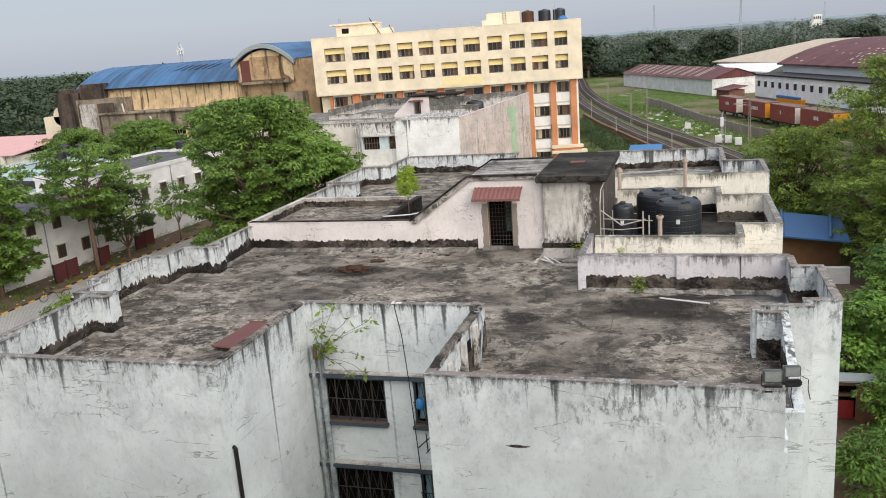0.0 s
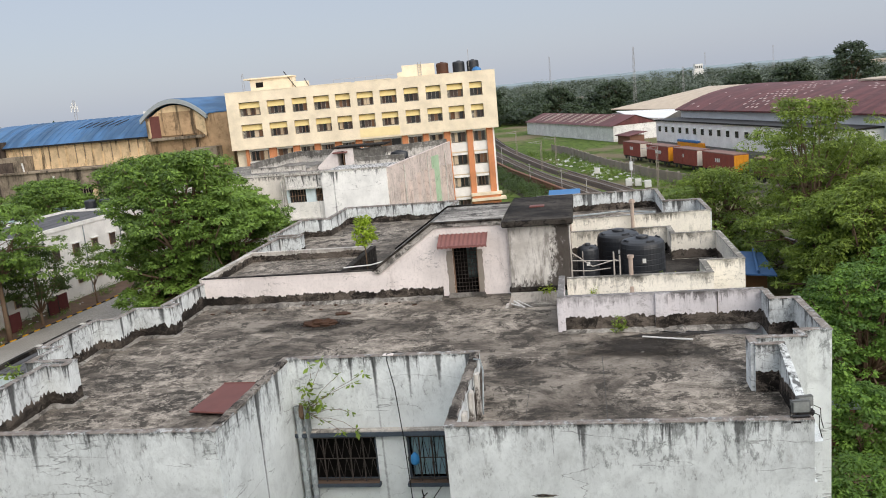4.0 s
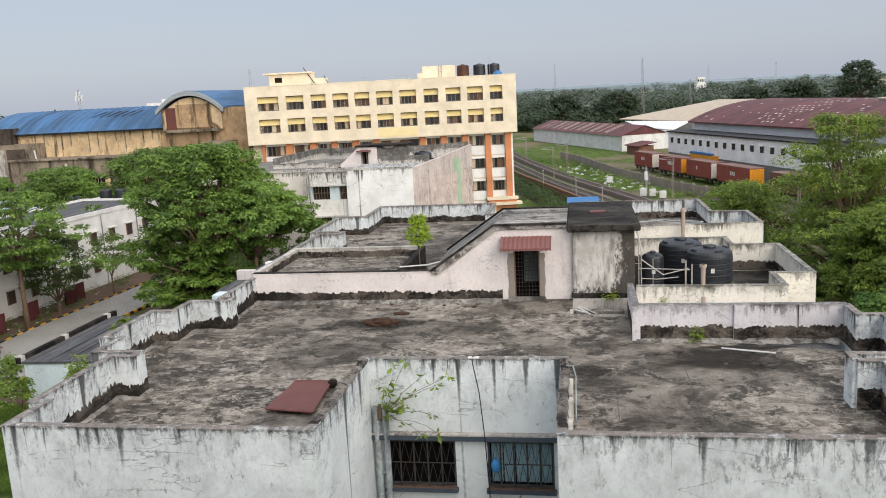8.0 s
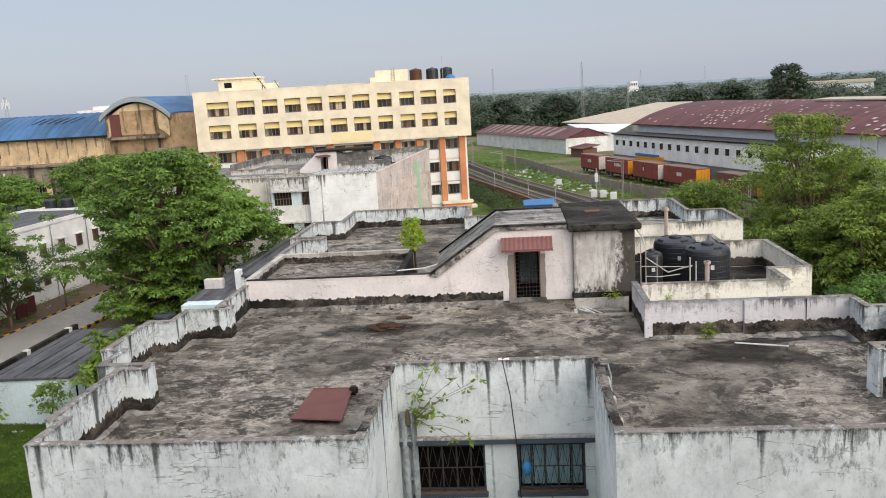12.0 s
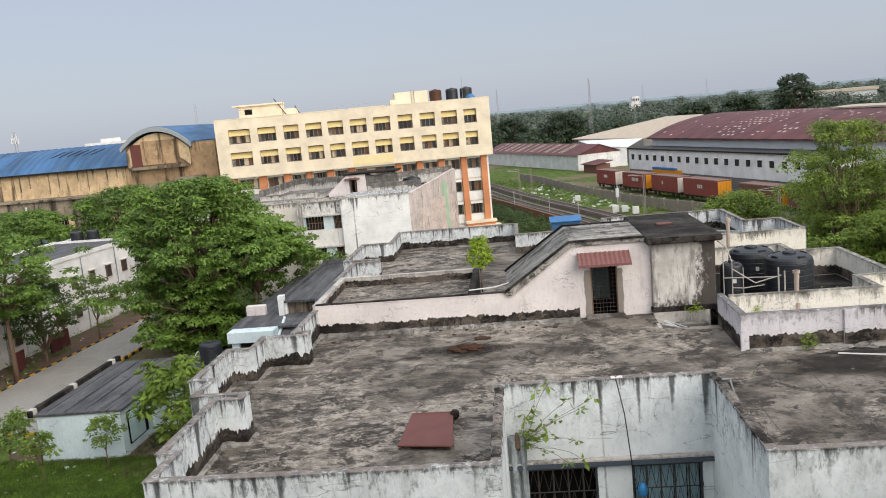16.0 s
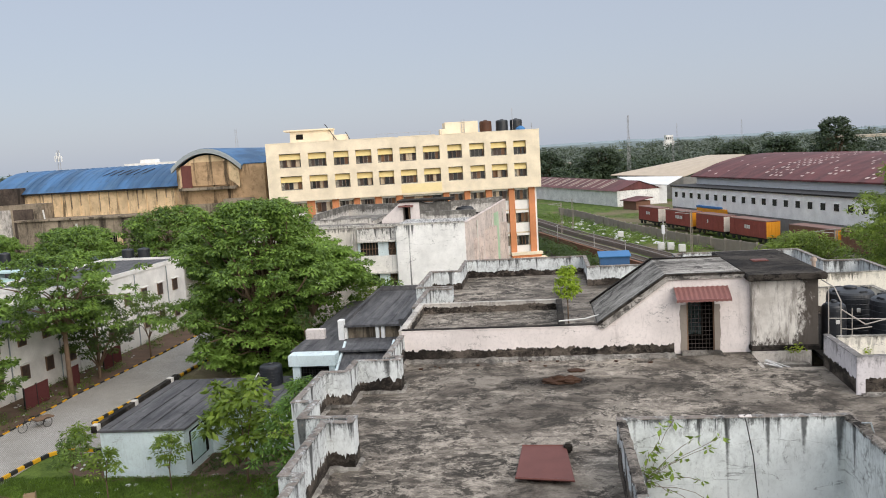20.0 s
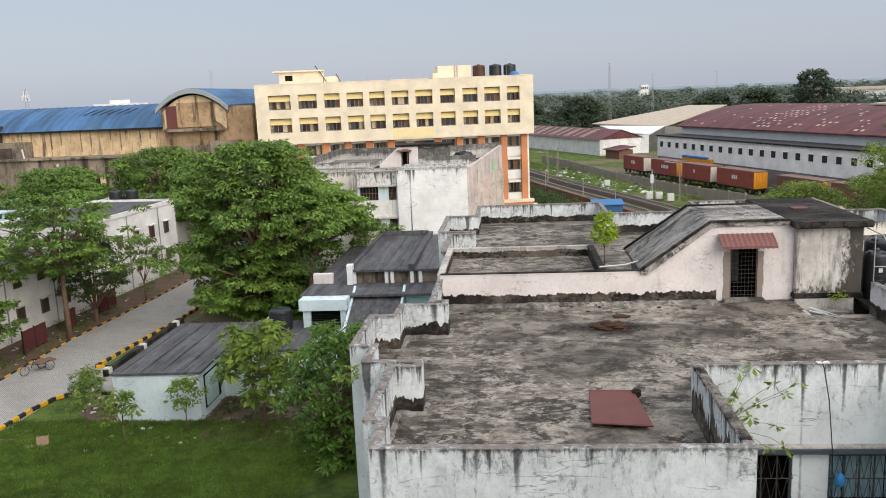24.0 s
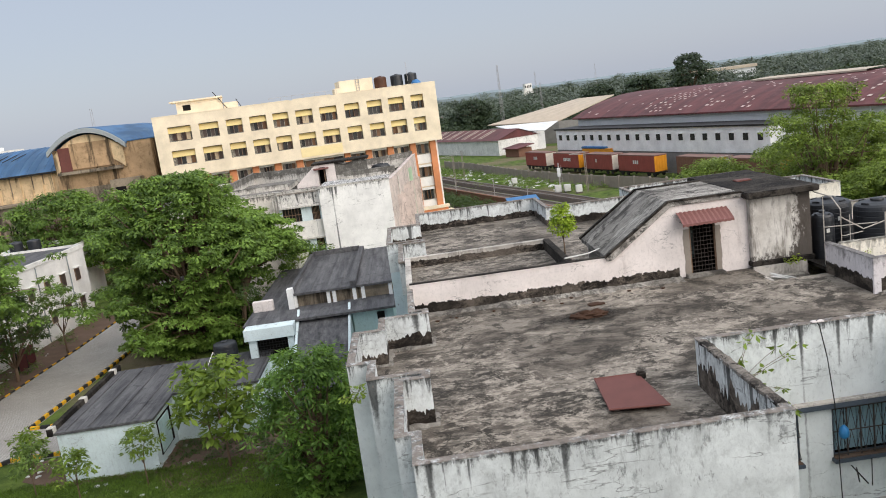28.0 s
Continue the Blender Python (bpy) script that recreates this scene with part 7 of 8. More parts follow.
part("wall_cap", boxes((-0.2, L1 + 0.2, -0.35, 6, -1.85 + ZS0, -1.6 + ZS0)), M_IRON, shed, "dark ledge")
for k in range(20):
    x = 1.2 + 3.02 * k
    w = part("window", boxes((x, x + 1.05, -0.05, 0.0, -3.95 + ZS0, -2.85 + ZS0)), M_WINGLASS, shed)
    part("window_hood", boxes((x - 0.15, x + 1.2, -0.3, 0.0, -2.85 + ZS0, -2.75 + ZS0)), M_SHEDWHITE, w)
part("grey_wall", boxes((1, L2, 5.0, 38, 0, 0.1 + ZS0)), M_GREYWALL, shed, "grey sheet wall")
for k in range(26):
    part("wall_post", boxes((L1 + 3 + 3.1 * k, L1 + 3.35 + 3.1 * k, 4.85, 5.0, 0, 0.1 + ZS0)), M_GREYWALL, shed)
n = 18
prof = []
for k in range(n + 1):
    f = k / n
    prof.append((4.2 + 35 * f, 0.05 + ZS0 + 3.7 * (1 - abs(2 * f - 1) ** 2.2)))


def vault(x0, x1, name, mat, lift, f0=0, f1=None, label=""):
    bm = bmesh.new()
    pr = prof[f0:(f1 or n) + 1]
    a = [bm.verts.new((x0, y, z + lift)) for y, z in pr]
    b = [bm.verts.new((x1, y, z + lift)) for y, z in pr]
    for i in range(len(pr) - 1):
        bm.faces.new((a[i], b[i], b[i + 1], a[i + 1]))
    lo = [bm.verts.new((x0, y, z + lift - 0.25)) for y, z in pr]
    for i in range(len(pr) - 1):
        bm.faces.new((lo[i], a[i], a[i + 1], lo[i + 1]))
    lo2 = [bm.verts.new((x1, y, z + lift - 0.25)) for y, z in pr]
    bm.faces.new((a[0], lo[0], lo2[0], b[0]))
    bmesh.ops.recalc_face_normals(bm, faces=bm.faces[:])
    return part(name, bm, mat, shed, label)


for k in range(9):
    vault(L2 / 9 * k, L2 / 9 * (k + 1) - 0.0, "roof_bay", M_TIN, 0.0, label="rusted maroon sheet roof")
vault(88, 89.2, "roof_gap", M_IRON, 0.05, 0, 9, "dark strip in the roof")
vault(38, 62, "pale_sheet", M_TINPALE, 0.35, 7, 11, "pale replaced roof sheets")
vault(70, 120, "pale_sheet", M_BLUETARP, 0.4, 8, 11, "pale blue roof sheets")
bm = bmesh.new()
part("gable_end", plate([(y, z) for y, z in prof], 0, 0.1, bm), M_TIN, shed, "").matrix_basis = Matrix(((0, 0, 1, 0.2), (1, 0, 0, 0), (0, 1, 0, 0), (0, 0, 0, 1)))
# bleached patches, in rows
rr = random.Random(4)
bm = bmesh.new()
for row in range(15):
    f = 0.025 + 0.03 * row
    for col in range(96):
        x = 2 + 1.4 * col + 0.7 * (row % 2) + 0.8 * row
        if x > 133:
            continue
        lot = 0.95 if x > 62 else 0.75 if 22 < x - 0.4 * row < 30 else 0.3 if 38 < x < 50 else 0.1
        if x > 62 and 0.62 < noise.noise(Vector((x * 0.05, row * 0.12, 1.5))) + 0.5:
            lot = 0.35
        if rr.random() > lot * (1.0 if row < 11 else 0.6):
            continue
        fa, fb = f + rr.uniform(-0.003, 0.003), f + 0.013
        ya, yb = 4.2 + 35 * fa, 4.2 + 35 * fb
        za, zb = [0.12 + ZS0 + 3.7 * (1 - abs(2 * v - 1) ** 2.2) for v in (fa, fb)]
        w = rr.uniform(0.35, 0.75)
        bm.faces.new([bm.verts.new(v) for v in ((x, ya, za), (x + w, ya, za), (x + w, yb, zb), (x, yb, zb))])
tagged(part("bleached_patching", bm, M_TINSPOT, shed, "pale bleached sheet patches"), kind="stuff")

# ---- low shed with skylight strips, pale roof behind ----
ANG = math.degrees(math.atan2(222.2 - 283.8, 13.0 + 13.6))
low = thing("low_shed", -13.6, 283.8, GROUND, ANG, "low whitewashed shed with a rusted roof and pale strips", "warehouse")
LL = 66.6
part("wall", boxes((0, LL, 0, 13, 0, 4.3)), plaster("mouldy_lime_wall", (0.78, 0.77, 0.74), (0.09, 0.085, 0.075), (0.53, 0.62), (0.53, 0.63), 0.0, 0.7), low, "lime-washed mouldy wall")
bm = bmesh.new()
v = [bm.verts.new(p) for p in ((-0.5, -0.6, 4.1), (LL + 0.5, -0.6, 4.1), (LL + 0.5, 6.5, 6.6), (-0.5, 6.5, 6.6), (-0.5, 13.6, 4.1), (LL + 0.5, 13.6, 4.1))]
bm.faces.new((v[0], v[1], v[2], v[3]))
bm.faces.new((v[3], v[2], v[5], v[4]))
part("roof", bm, M_TIN, low, "rusted maroon sheet roof")
part("gable", plate([(0.02, 4.2), (12.9, 4.2), (6.5, 6.5)], 0, 0.2), M_TIN, low).matrix_basis = Matrix(((0, 0, 1, LL + 0.1), (1, 0, 0, 0), (0, 1, 0, 0), (0, 0, 0, 1)))
for k in range(16):
    x = 6 + 3.3 * k + (k % 3) * 0.9
    bm = bmesh.new()
    v = [bm.verts.new(p) for p in ((x, 0.6, 4.1 + 1.2 * 0.352 + 0.08), (x + 0.7, 0.6, 4.1 + 1.2 * 0.352 + 0.08), (x + 0.7, 6.0, 6.42 + 0.08), (x, 6.0, 6.42 + 0.08))]
    bm.faces.new(v)
    part("skylight_strip", bm, M_TINPALE, low, "pale skylight strip")
gw = thing("pale_roof_shed", 14, 215, GROUND, 0, "shed with a wide pale dusty roof", "warehouse")
slope = [(13.6, 252, -2.1), (33.0, 240, -3.1), (50.0, 240, 2.2), (41.5, 250, 2.25)]
for a, b in ((0.0, 0.2), (0.2, 0.4), (0.4, 0.6), (0.6, 0.8), (0.8, 1.0)):
    q = [Vector(slope[0]).lerp(Vector(slope[1]), a), Vector(slope[0]).lerp(Vector(slope[1]), b), Vector(slope[3]).lerp(Vector(slope[2]), b), Vector(slope[3]).lerp(Vector(slope[2]), a)]
    bm = bmesh.new()
    up = [bm.verts.new(v) for v in q]
    lo = [bm.verts.new(v - Vector((0, 0, 0.25))) for v in q]
    bm.faces.new(up)
    bm.faces.new(lo[::-1])
    for k in range(4):
        bm.faces.new((up[k], lo[k], lo[(k + 1) % 4], up[(k + 1) % 4]))
    bmesh.ops.recalc_face_normals(bm, faces=bm.faces[:])
    part("roof_bay", bm, M_TINPALE, gw, "pale dusty sheet roof", True)
wall_run("wall", [(13.8, 252), (33.0, 240.3), (50, 240.3)], 0.3, G, -3.3, M_STONE, gw, cap=0, step=6)
bm = bmesh.new()
q = [Vector(v) for v in ((14.4, 238, -2.2), (18.4, 229, -3.7), (26.5, 227, -4.5), (32.0, 236, -2.9))]
up = [bm.verts.new(v) for v in q]
lo = [bm.verts.new(v - Vector((0, 0, 0.2))) for v in q]
bm.faces.new(up)
bm.faces.new(lo[::-1])
for k in range(4):
    bm.faces.new((up[k], lo[k], lo[(k + 1) % 4], up[(k + 1) % 4]))
bmesh.ops.recalc_face_normals(bm, faces=bm.faces[:])
part("lean_to_roof", bm, M_GREYWALL, gw, "grey sheet lean-to roof", True)
wall_run("lean_to_wall", [(18.6, 229.3), (26.4, 227.3)], 0.25, G, -4.6, M_SHEDWHITE, gw, cap=0, step=4)
kiosk = thing("rusty_hut", 16.5, 214, GROUND, ANG, "small rusty hut with a tin roof", "hut")
part("wall", boxes((-2.6, 4, -2, 2, 0, 2.2)), M_BRICKRED, kiosk)
part("roof", plate([(-3.2, -2.6), (4.6, -2.6), (4.6, 2.6), (-3.2, 2.6)], lambda x, y: 2.2 + (y + 3) * 0.15, 0.15), M_TIN, kiosk)

# ---- masts, signal boxes, track posts ----
def lattice_mast(x, y, z, h, w, label, group=""):
    m = thing("lattice_mast", x, y, z, 20, label, "mast", group)
    legs = []
    for sx, sy in ((-1, -1), (1, -1), (1, 1), (-1, 1)):
        part("leg", tubes([(((sx * w, sy * w, 0), (sx * w * 0.3, sy * w * 0.3, h)), 0.03 + h * 0.0006)], 4), M_MAST, m)
    rows = []
    n = int(h / (w * 3)) + 3
    for k in range(n):
        a, b = k / n, (k + 1) / n
        wa, wb = w * (1 - 0.7 * a), w * (1 - 0.7 * b)
        s = 1 if k % 2 else -1
        rows += [(((-s * wa, -wa, a * h), (s * wb, -wb, b * h)), 0.02), (((wa, -s * wa, a * h), (wb, s * wb, b * h)), 0.02)]
    part("bracing", tubes(rows, 4), M_MAST, m)
    return m


lattice_mast(23.5, 294, GROUND, 26, 0.55, "tall thin lattice mast behind the sheds")
lattice_mast(44, 330, GROUND, 18, 0.5, "thin lattice mast beyond the shed")
lattice_mast(-12, 520, GROUND, 31, 0.7, "faint distant lattice mast")
lattice_mast(120, 800, GROUND, 29, 1.0, "faint distant lattice mast")
lattice_mast(190, 850, GROUND, 30, 1.0, "faint distant lattice mast")
tw = lattice_mast(-210, 330, GROUND, 27, 1.0, "telephone mast with antenna panels beyond the warehouse")
for k in range(5):
    part("antenna_panel", boxes((-1.4 + 0.65 * k, -1.0 + 0.65 * k, -1.2, -0.9, 22 + (k % 2) * 1.4, 24.6 + (k % 2) * 1.4)), M_LITTER, tw, "pale antenna panel")
lattice_mast(-120, 300, GROUND, 30, 0.9, "thin mast beyond the arched warehouse")
for x, y in ((15.6, 128.6), (-3.5, 158.9), (-1.0, 169.0), (-24, 232), (-11, 196), (26, 96)):
    m = thing("track_post", x, y, GROUND, 0, "riveted steel post beside the tracks", "post", "track posts")
    part("post", boxes((-0.16, -0.08, -0.12, 0.12, 0, 6.4), (0.08, 0.16, -0.12, 0.12, 0, 6.4)), M_BOUNDARY, m)
    part("lacing", tubes([(((-0.12, -0.12, 0.5 * k + 0.2), (0.12, -0.12, 0.5 * k + 0.45)), 0.02) for k in range(12)], 4), M_BOUNDARY, m)
    part("arm", tubes([(((0, 0, 5.9), (-2.4, 0, 6.2)), 0.04), (((0, 0, 6.4), (-2.4, 0, 6.2)), 0.03)], 5), M_MAST, m)
for x, y in ((11.8, 131.6),):
    m = thing("signal_post", x, y, GROUND, 0, "signal post with grey cabinets", "signal")
    part("pole", tubes([(((0, 0, 0), (0, 0, 4.8)), 0.09)], 8), M_MAST, m)
    part("head", soft_box(-0.25, 0.25, -0.2, 0.15, 2.6, 4.0, 0.04), M_GREYWALL, m)
    part("ladder", tubes([(((0.3, 0.2, 0), (0.15, 0.2, 4.4)), 0.025), (((0.6, 0.2, 0), (0.45, 0.2, 4.4)), 0.025)] + [(((0.3, 0.2, 0.4 + 0.4 * k), (0.6, 0.2, 0.4 + 0.4 * k)), 0.015) for k in range(10)], 4), M_MAST, m)
for x, y in ((11.3, 130.8), (12.7, 130.2), (14.0, 127.6), (6.8, 150)):
    b = thing("relay_cabinet", x, y, GROUND, 0, "small white relay cabinet beside the track", "cabinet", "relay cabinets")
    part("case", soft_box(-0.5, 0.5, -0.35, 0.35, 0.25, 1.35, 0.03), M_LITTER, b)
    part("door", boxes((-0.42, 0.42, -0.37, -0.35, 0.35, 1.25)), M_LITTER, b)
    part("plinth", boxes((-0.45, 0.45, -0.3, 0.3, 0, 0.25)), M_SLEEPER, b)
for x, y, h in ((0.8, 129.3, 3.6), (-4.7, 138.5, 4.0), (-13, 178, 4.0), (4.6, 119, 3.2)):
    m = thing("lamp_post", x, y, GROUND, 0, "thin grey post beside the railway", "post", "thin posts")
    part("pole", tubes([(((0, 0, 0), (0, 0, h)), 0.06)], 6), M_MAST, m)
    part("cap", boxes((-0.14, 0.14, -0.14, 0.14, h, h + 0.12)), M_MAST, m)
kb = thing("blue_hut", 1.7, 103.5, GROUND, 0, "small cabin with a bright blue sheet roof", "hut")
part("wall", boxes((-1.7, 1.7, -1.2, 1.4, 0, 2.2)), M_BRICKRED, kb)
part("sheet_wall", boxes((-1.8, 1.8, -1.3, 1.45, 2.2, 3.36)), M_TARP2, kb, "dull blue sheet cladding")
part("roof", plate([(-2.0, -1.5), (2.0, -1.5), (2.0, 1.6), (-2.0, 1.6)], lambda x, y: 3.45 + (y + 1.6) * 0.1, 0.1), M_BLUETARP, kb, "bright blue sheet roof")
rr = random.Random(11)
scrap("litter", "scrap of pale litter beside the tracks", "litter", [(lambda f: (-2 + 14 * f + rr.uniform(-2.5, 3.5), 188 - 50 * f + rr.uniform(-4, 4), GROUND))(rr.random()) for _ in range(110)], M_LITTER, 0.5, 12)
# scrub between the tracks and the wall
rng = np.random.default_rng(55)
f = rng.uniform(0, 1, 260)
cen = np.stack([-6 + 22 * f + rng.normal(0, 2.6, 260), 205 - 75 * f + rng.normal(0, 3, 260), np.full(260, GROUND + 0.35)], 1)
ob = new("scrub", leaf_mesh("scrub", cen, rng.uniform(0.5, 1.3, 260), 60, 0.3, M_LEAF_FINE, rng, 0.7, 0.4))
tagged(ob, "low green scrub beside the tracks", "scrub", kind="stuff")
f = rng.uniform(0, 1, 160)
cen = np.stack([-14 + 14 * f + rng.normal(0, 1.5, 160), 168 - 56 * f + rng.normal(0, 2.0, 160), np.full(160, GROUND + 1.0)], 1)
ob = new("scrub", leaf_mesh("scrub", cen, rng.uniform(0.7, 1.7, 160), 90, 0.35, M_LEAF_DARK, rng, 0.7, 0.4))
tagged(ob, "dark bushes beside the retaining wall", "scrub", kind="stuff")

# ---- woods and far things ----
rng = np.random.default_rng(9)


def woods(name, xs, ys, count, height, radius, per, leaf, label, mat=M_LEAF_FAR):
    x, y = rng.uniform(*xs, count), rng.uniform(*ys, count)
    h = rng.uniform(*height, count)
    h *= np.array([1 + 0.55 * noise.noise(Vector((a * 0.03, b * 0.03, 2.2))) for a, b in zip(x, y)])
    cen, rad = [], []
    for a, b, c2 in zip(x, y, h):
        r = rng.uniform(*radius)
        for k in range(5):
            cen.append((a + rng.normal() * r * 0.5, b + rng.normal() * r * 0.5, GROUND + c2 * rng.uniform(0.45, 0.95)))
            rad.append(r * rng.uniform(0.4, 0.75))
        cen.append((a, b, GROUND + c2 * 0.3))
        rad.append(r * 0.8)
    ob = new(name, leaf_mesh(name, cen, rad, per, leaf, mat, rng, 0.75, 0.7))
    return tagged(ob, label, "woods", kind="stuff")


woods("woods", (-70, 70), (335, 420), 210, (4, 9.5), (3, 6.5), 90, 1.0, "dark green trees beyond the railway sheds")
woods("woods", (40, 330), (230, 400), 340, (3, 9), (3, 6.5), 70, 1.0, "dark green trees beyond the goods shed")
woods("woods", (-300, 420), (420, 640), 560, (4, 9.5), (4, 8), 60, 1.3, "belt of distant green trees greyed by painted haze", M_LEAF_HAZED)
woods("woods", (-500, 800), (640, 1300), 800, (5, 12), (5, 12), 30, 2.2, "far belt of trees greyed by painted haze", M_LEAF_HAZED)
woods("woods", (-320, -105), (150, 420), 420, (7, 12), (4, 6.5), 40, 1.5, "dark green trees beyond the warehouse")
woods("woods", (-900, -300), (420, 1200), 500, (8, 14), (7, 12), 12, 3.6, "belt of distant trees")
for i, (x, y, h, r) in enumerate(((104, 330, 21, 8.5), (76, 300, 15, 7), (62, 310, 14, 7), (-32, 345, 16, 5), (18, 350, 14, 9), (-4, 360, 13.5, 7))):
    tree(x, y, GROUND, h, r, "large dark tree standing above the woods", M_LEAF_FAR, 60 + i, 0.5, 0.2, 150, 50, 0.9, 0.55, clump_r=0.16, slim=0.6)
# far ridge of woods; its blue-grey colour has the distance haze painted in
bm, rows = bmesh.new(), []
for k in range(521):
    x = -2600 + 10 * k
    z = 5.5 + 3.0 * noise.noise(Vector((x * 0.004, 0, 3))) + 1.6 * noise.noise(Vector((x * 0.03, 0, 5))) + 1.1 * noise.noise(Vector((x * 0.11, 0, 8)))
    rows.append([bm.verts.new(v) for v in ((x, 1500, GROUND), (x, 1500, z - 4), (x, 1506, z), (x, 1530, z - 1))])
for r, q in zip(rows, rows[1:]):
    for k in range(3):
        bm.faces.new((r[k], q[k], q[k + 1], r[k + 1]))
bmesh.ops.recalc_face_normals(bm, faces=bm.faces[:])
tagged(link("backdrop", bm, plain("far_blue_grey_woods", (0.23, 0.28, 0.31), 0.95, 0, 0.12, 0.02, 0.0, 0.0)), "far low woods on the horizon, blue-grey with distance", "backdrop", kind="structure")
hd = thing("distant_tower", 128, 900, GROUND, 0, "pale distant block of flats above the woods", "building")
part("wall", boxes((-5, 5, 0, 14, 0, 13), (-3.5, 4, 0, 14, 13, 19)), M_CLEAN, hd)
for k in range(4):
    part("window", boxes((-3.2 + 1.8 * k, -2.2 + 1.8 * k, -0.2, 0, 14.5, 17)), M_WINGLASS, hd)
hs = thing("distant_house", 2.4, 376, GROUND, 0, "small pale house among the trees", "house")
part("wall", boxes((-2.5, 2.5, 0, 6, 0, 8.0)), M_SHEDWHITE, hs)
part("roof", boxes((-4, 4, -1, 7, 8.0, 8.7)), M_BOUNDARY, hs)
br = thing("road_bridge", -52, 420, GROUND, 0, "low concrete road bridge across the railway", "bridge")
part("deck", boxes((-40, 26, 0, 8, 6.2, 7.4)), M_BOUNDARY, br)
part("railing", boxes((-40, 26, -0.1, 0.2, 7.4, 8.3)), M_SHEDWHITE, br)
for k in range(5):
    part("pier", boxes((-34 + 13 * k, -32.4 + 13 * k, 0.5, 7.5, 0, 6.2)), M_BOUNDARY, br)
lh = thing("distant_long_shed", 222, 600, GROUND, -12, "long pale roofed shed far beyond the woods", "warehouse")
part("wall", boxes((-24, 24, 0, 20, 0, 9.2)), M_GREYWALL, lh)
part("roof", boxes((-25, 25, -1, 21, 9.2, 11.2)), M_TINPALE, lh)
for i, (x, y, w, h) in enumerate(((-216, 420, 24, 20.0), (-236, 420, 8, 16.4), (-172, 425, 5, 18.5))):
    b = thing("distant_building", x, y, GROUND, 0, "pale distant building showing above the roofs", "building")
    part("wall", boxes((-w / 2, w / 2, 0, 12, 0, h)), M_CLEAN, b)
    part("roof_block", boxes((-w / 6, w / 6, 2, 8, h, h + 1.8)), M_CLEAN, b)
    for k in range(3):
        part("window", boxes((-w / 2 + w * (k + 0.3) / 3, -w / 2 + w * (k + 0.7) / 3, -0.2, 0, h - 3, h - 1.5)), M_WINGLASS, b)

# ---- right side: huts and trees ----
bh = thing("tarpaulin_hut", 15, 62, GROUND, 0, "brown boarded hut under a blue tarpaulin roof", "hut")
part("wall", boxes((12.2, 17.4, 60.6, 66.5, G, -6.9)), M_MUDBROWN, bh, "brown boarding", True)
part("roof", plate([(11.6, 60.2), (17.6, 58.2), (17.8, 64.4), (11.8, 67)], lambda x, y: -6.75 + (y - 60) * 0.06, 0.12), M_TARP2, bh, "faded blue tarpaulin roof", True)
part("batten", tubes([(((13.4, 59.8, -6.68), (13.9, 66.6, -6.28)), 0.09), (((16.4, 58.8, -6.68), (17.2, 64.6, -6.28)), 0.12)], 5), M_TARP2, bh, "", True)
lw2 = thing("low_wall", 14.5, 57, GROUND, 0, "low white garden wall with a vent", "wall")
part("wall", soft_box(11.2, 17.4, 56.8, 57.1, G, G + 1.2, 0.02), M_CLEAN, lw2, "", True)
part("vent", boxes((14.5, 14.9, 56.76, 56.8, G + 0.5, G + 0.8)), M_VOID, lw2, "", True)
rb = thing("brick_hut", 13.8, 35.4, GROUND, 0, "small brick hut with a dark doorway and red cloth", "hut")
for x0, x1, z0, z1 in ((12.3, 12.75, 0, 2.05), (14.0, 15.8, 0, 2.05), (12.75, 14.0, 1.85, 2.05)):
    part("wall", boxes((x0, x1, 34.9, 35.15, G + z0, G + z1)), M_BRICKRED, rb, "rough brick wall", True)
part("roof", plate([(12.1, 34.75), (16.0, 34.75), (16.0, 35.7), (12.1, 35.7)], lambda x, y: G + 2.14 + (y - 34.75) * 0.02, 0.08), M_GREYEDGE, rb, "grey sheet roof", True)
part("room", boxes((12.3, 15.8, 35.6, 35.7, G, G + 2.05), (12.2, 12.3, 35.15, 35.7, G, G + 2.05), (15.8, 15.9, 35.15, 35.7, G, G + 2.05)), M_VOID, rb, "", True)
part("cloth", boxes((13.3, 13.95, 35.2, 35.24, G + 0.1, G + 1.0)), plain("red_cloth", (0.30, 0.03, 0.03), 0.8), rb, "dark red cloth", True)
part("shelf", boxes((12.75, 14.0, 35.3, 35.6, G + 1.15, G + 1.25)), M_WOOD, rb, "", True)
ye = thing("yard_earth", 13, 32, GROUND, 0, "littered earth yard beside the flats", "ground", kind="structure")
part("earth", plate([(11.5, 26), (19, 26), (19, 60), (11.5, 60)], GROUND + 0.025, 0.1), M_EARTH, ye, "", True)
rr = random.Random(21)
scrap("rubble", "lump of rubble in the yard", "rubble", [(rr.uniform(12, 17), rr.uniform(29, 34), GROUND + 0.03) for _ in range(26)], M_BOUNDARY, 0.2, 22)
tree(18.3, 41.5, GROUND, 6.9, 4.0, "dense bright green leafy tree beside the flats", M_LEAF_MANGO, 70, 0.25, 0.1, 420, 110, 0.2, 0.45, (0.85, 1.1), slim=0.55, clump_r=0.12, tiers=0.4, low=-1.0, rise=0.4)
tree(14.4, 38.0, GROUND, 5.0, 2.4, "leafy green bush behind the brick hut", M_LEAF_MANGO, 72, 0.08, 0.1, 46, 200, 0.26, 0.6, (1, 1), name="bush", slim=0.5, clump_r=0.28, rise=0.4)
tree(15.8, 33.6, GROUND, 3.6, 1.7, "leafy branches hanging before the brick hut", M_LEAF_MANGO, 73, 0.07, 0.1, 110, 90, 0.2, 0.55, (1, 1), name="bush", slim=0.5, clump_r=0.2, rise=0.4, low=-1.0)
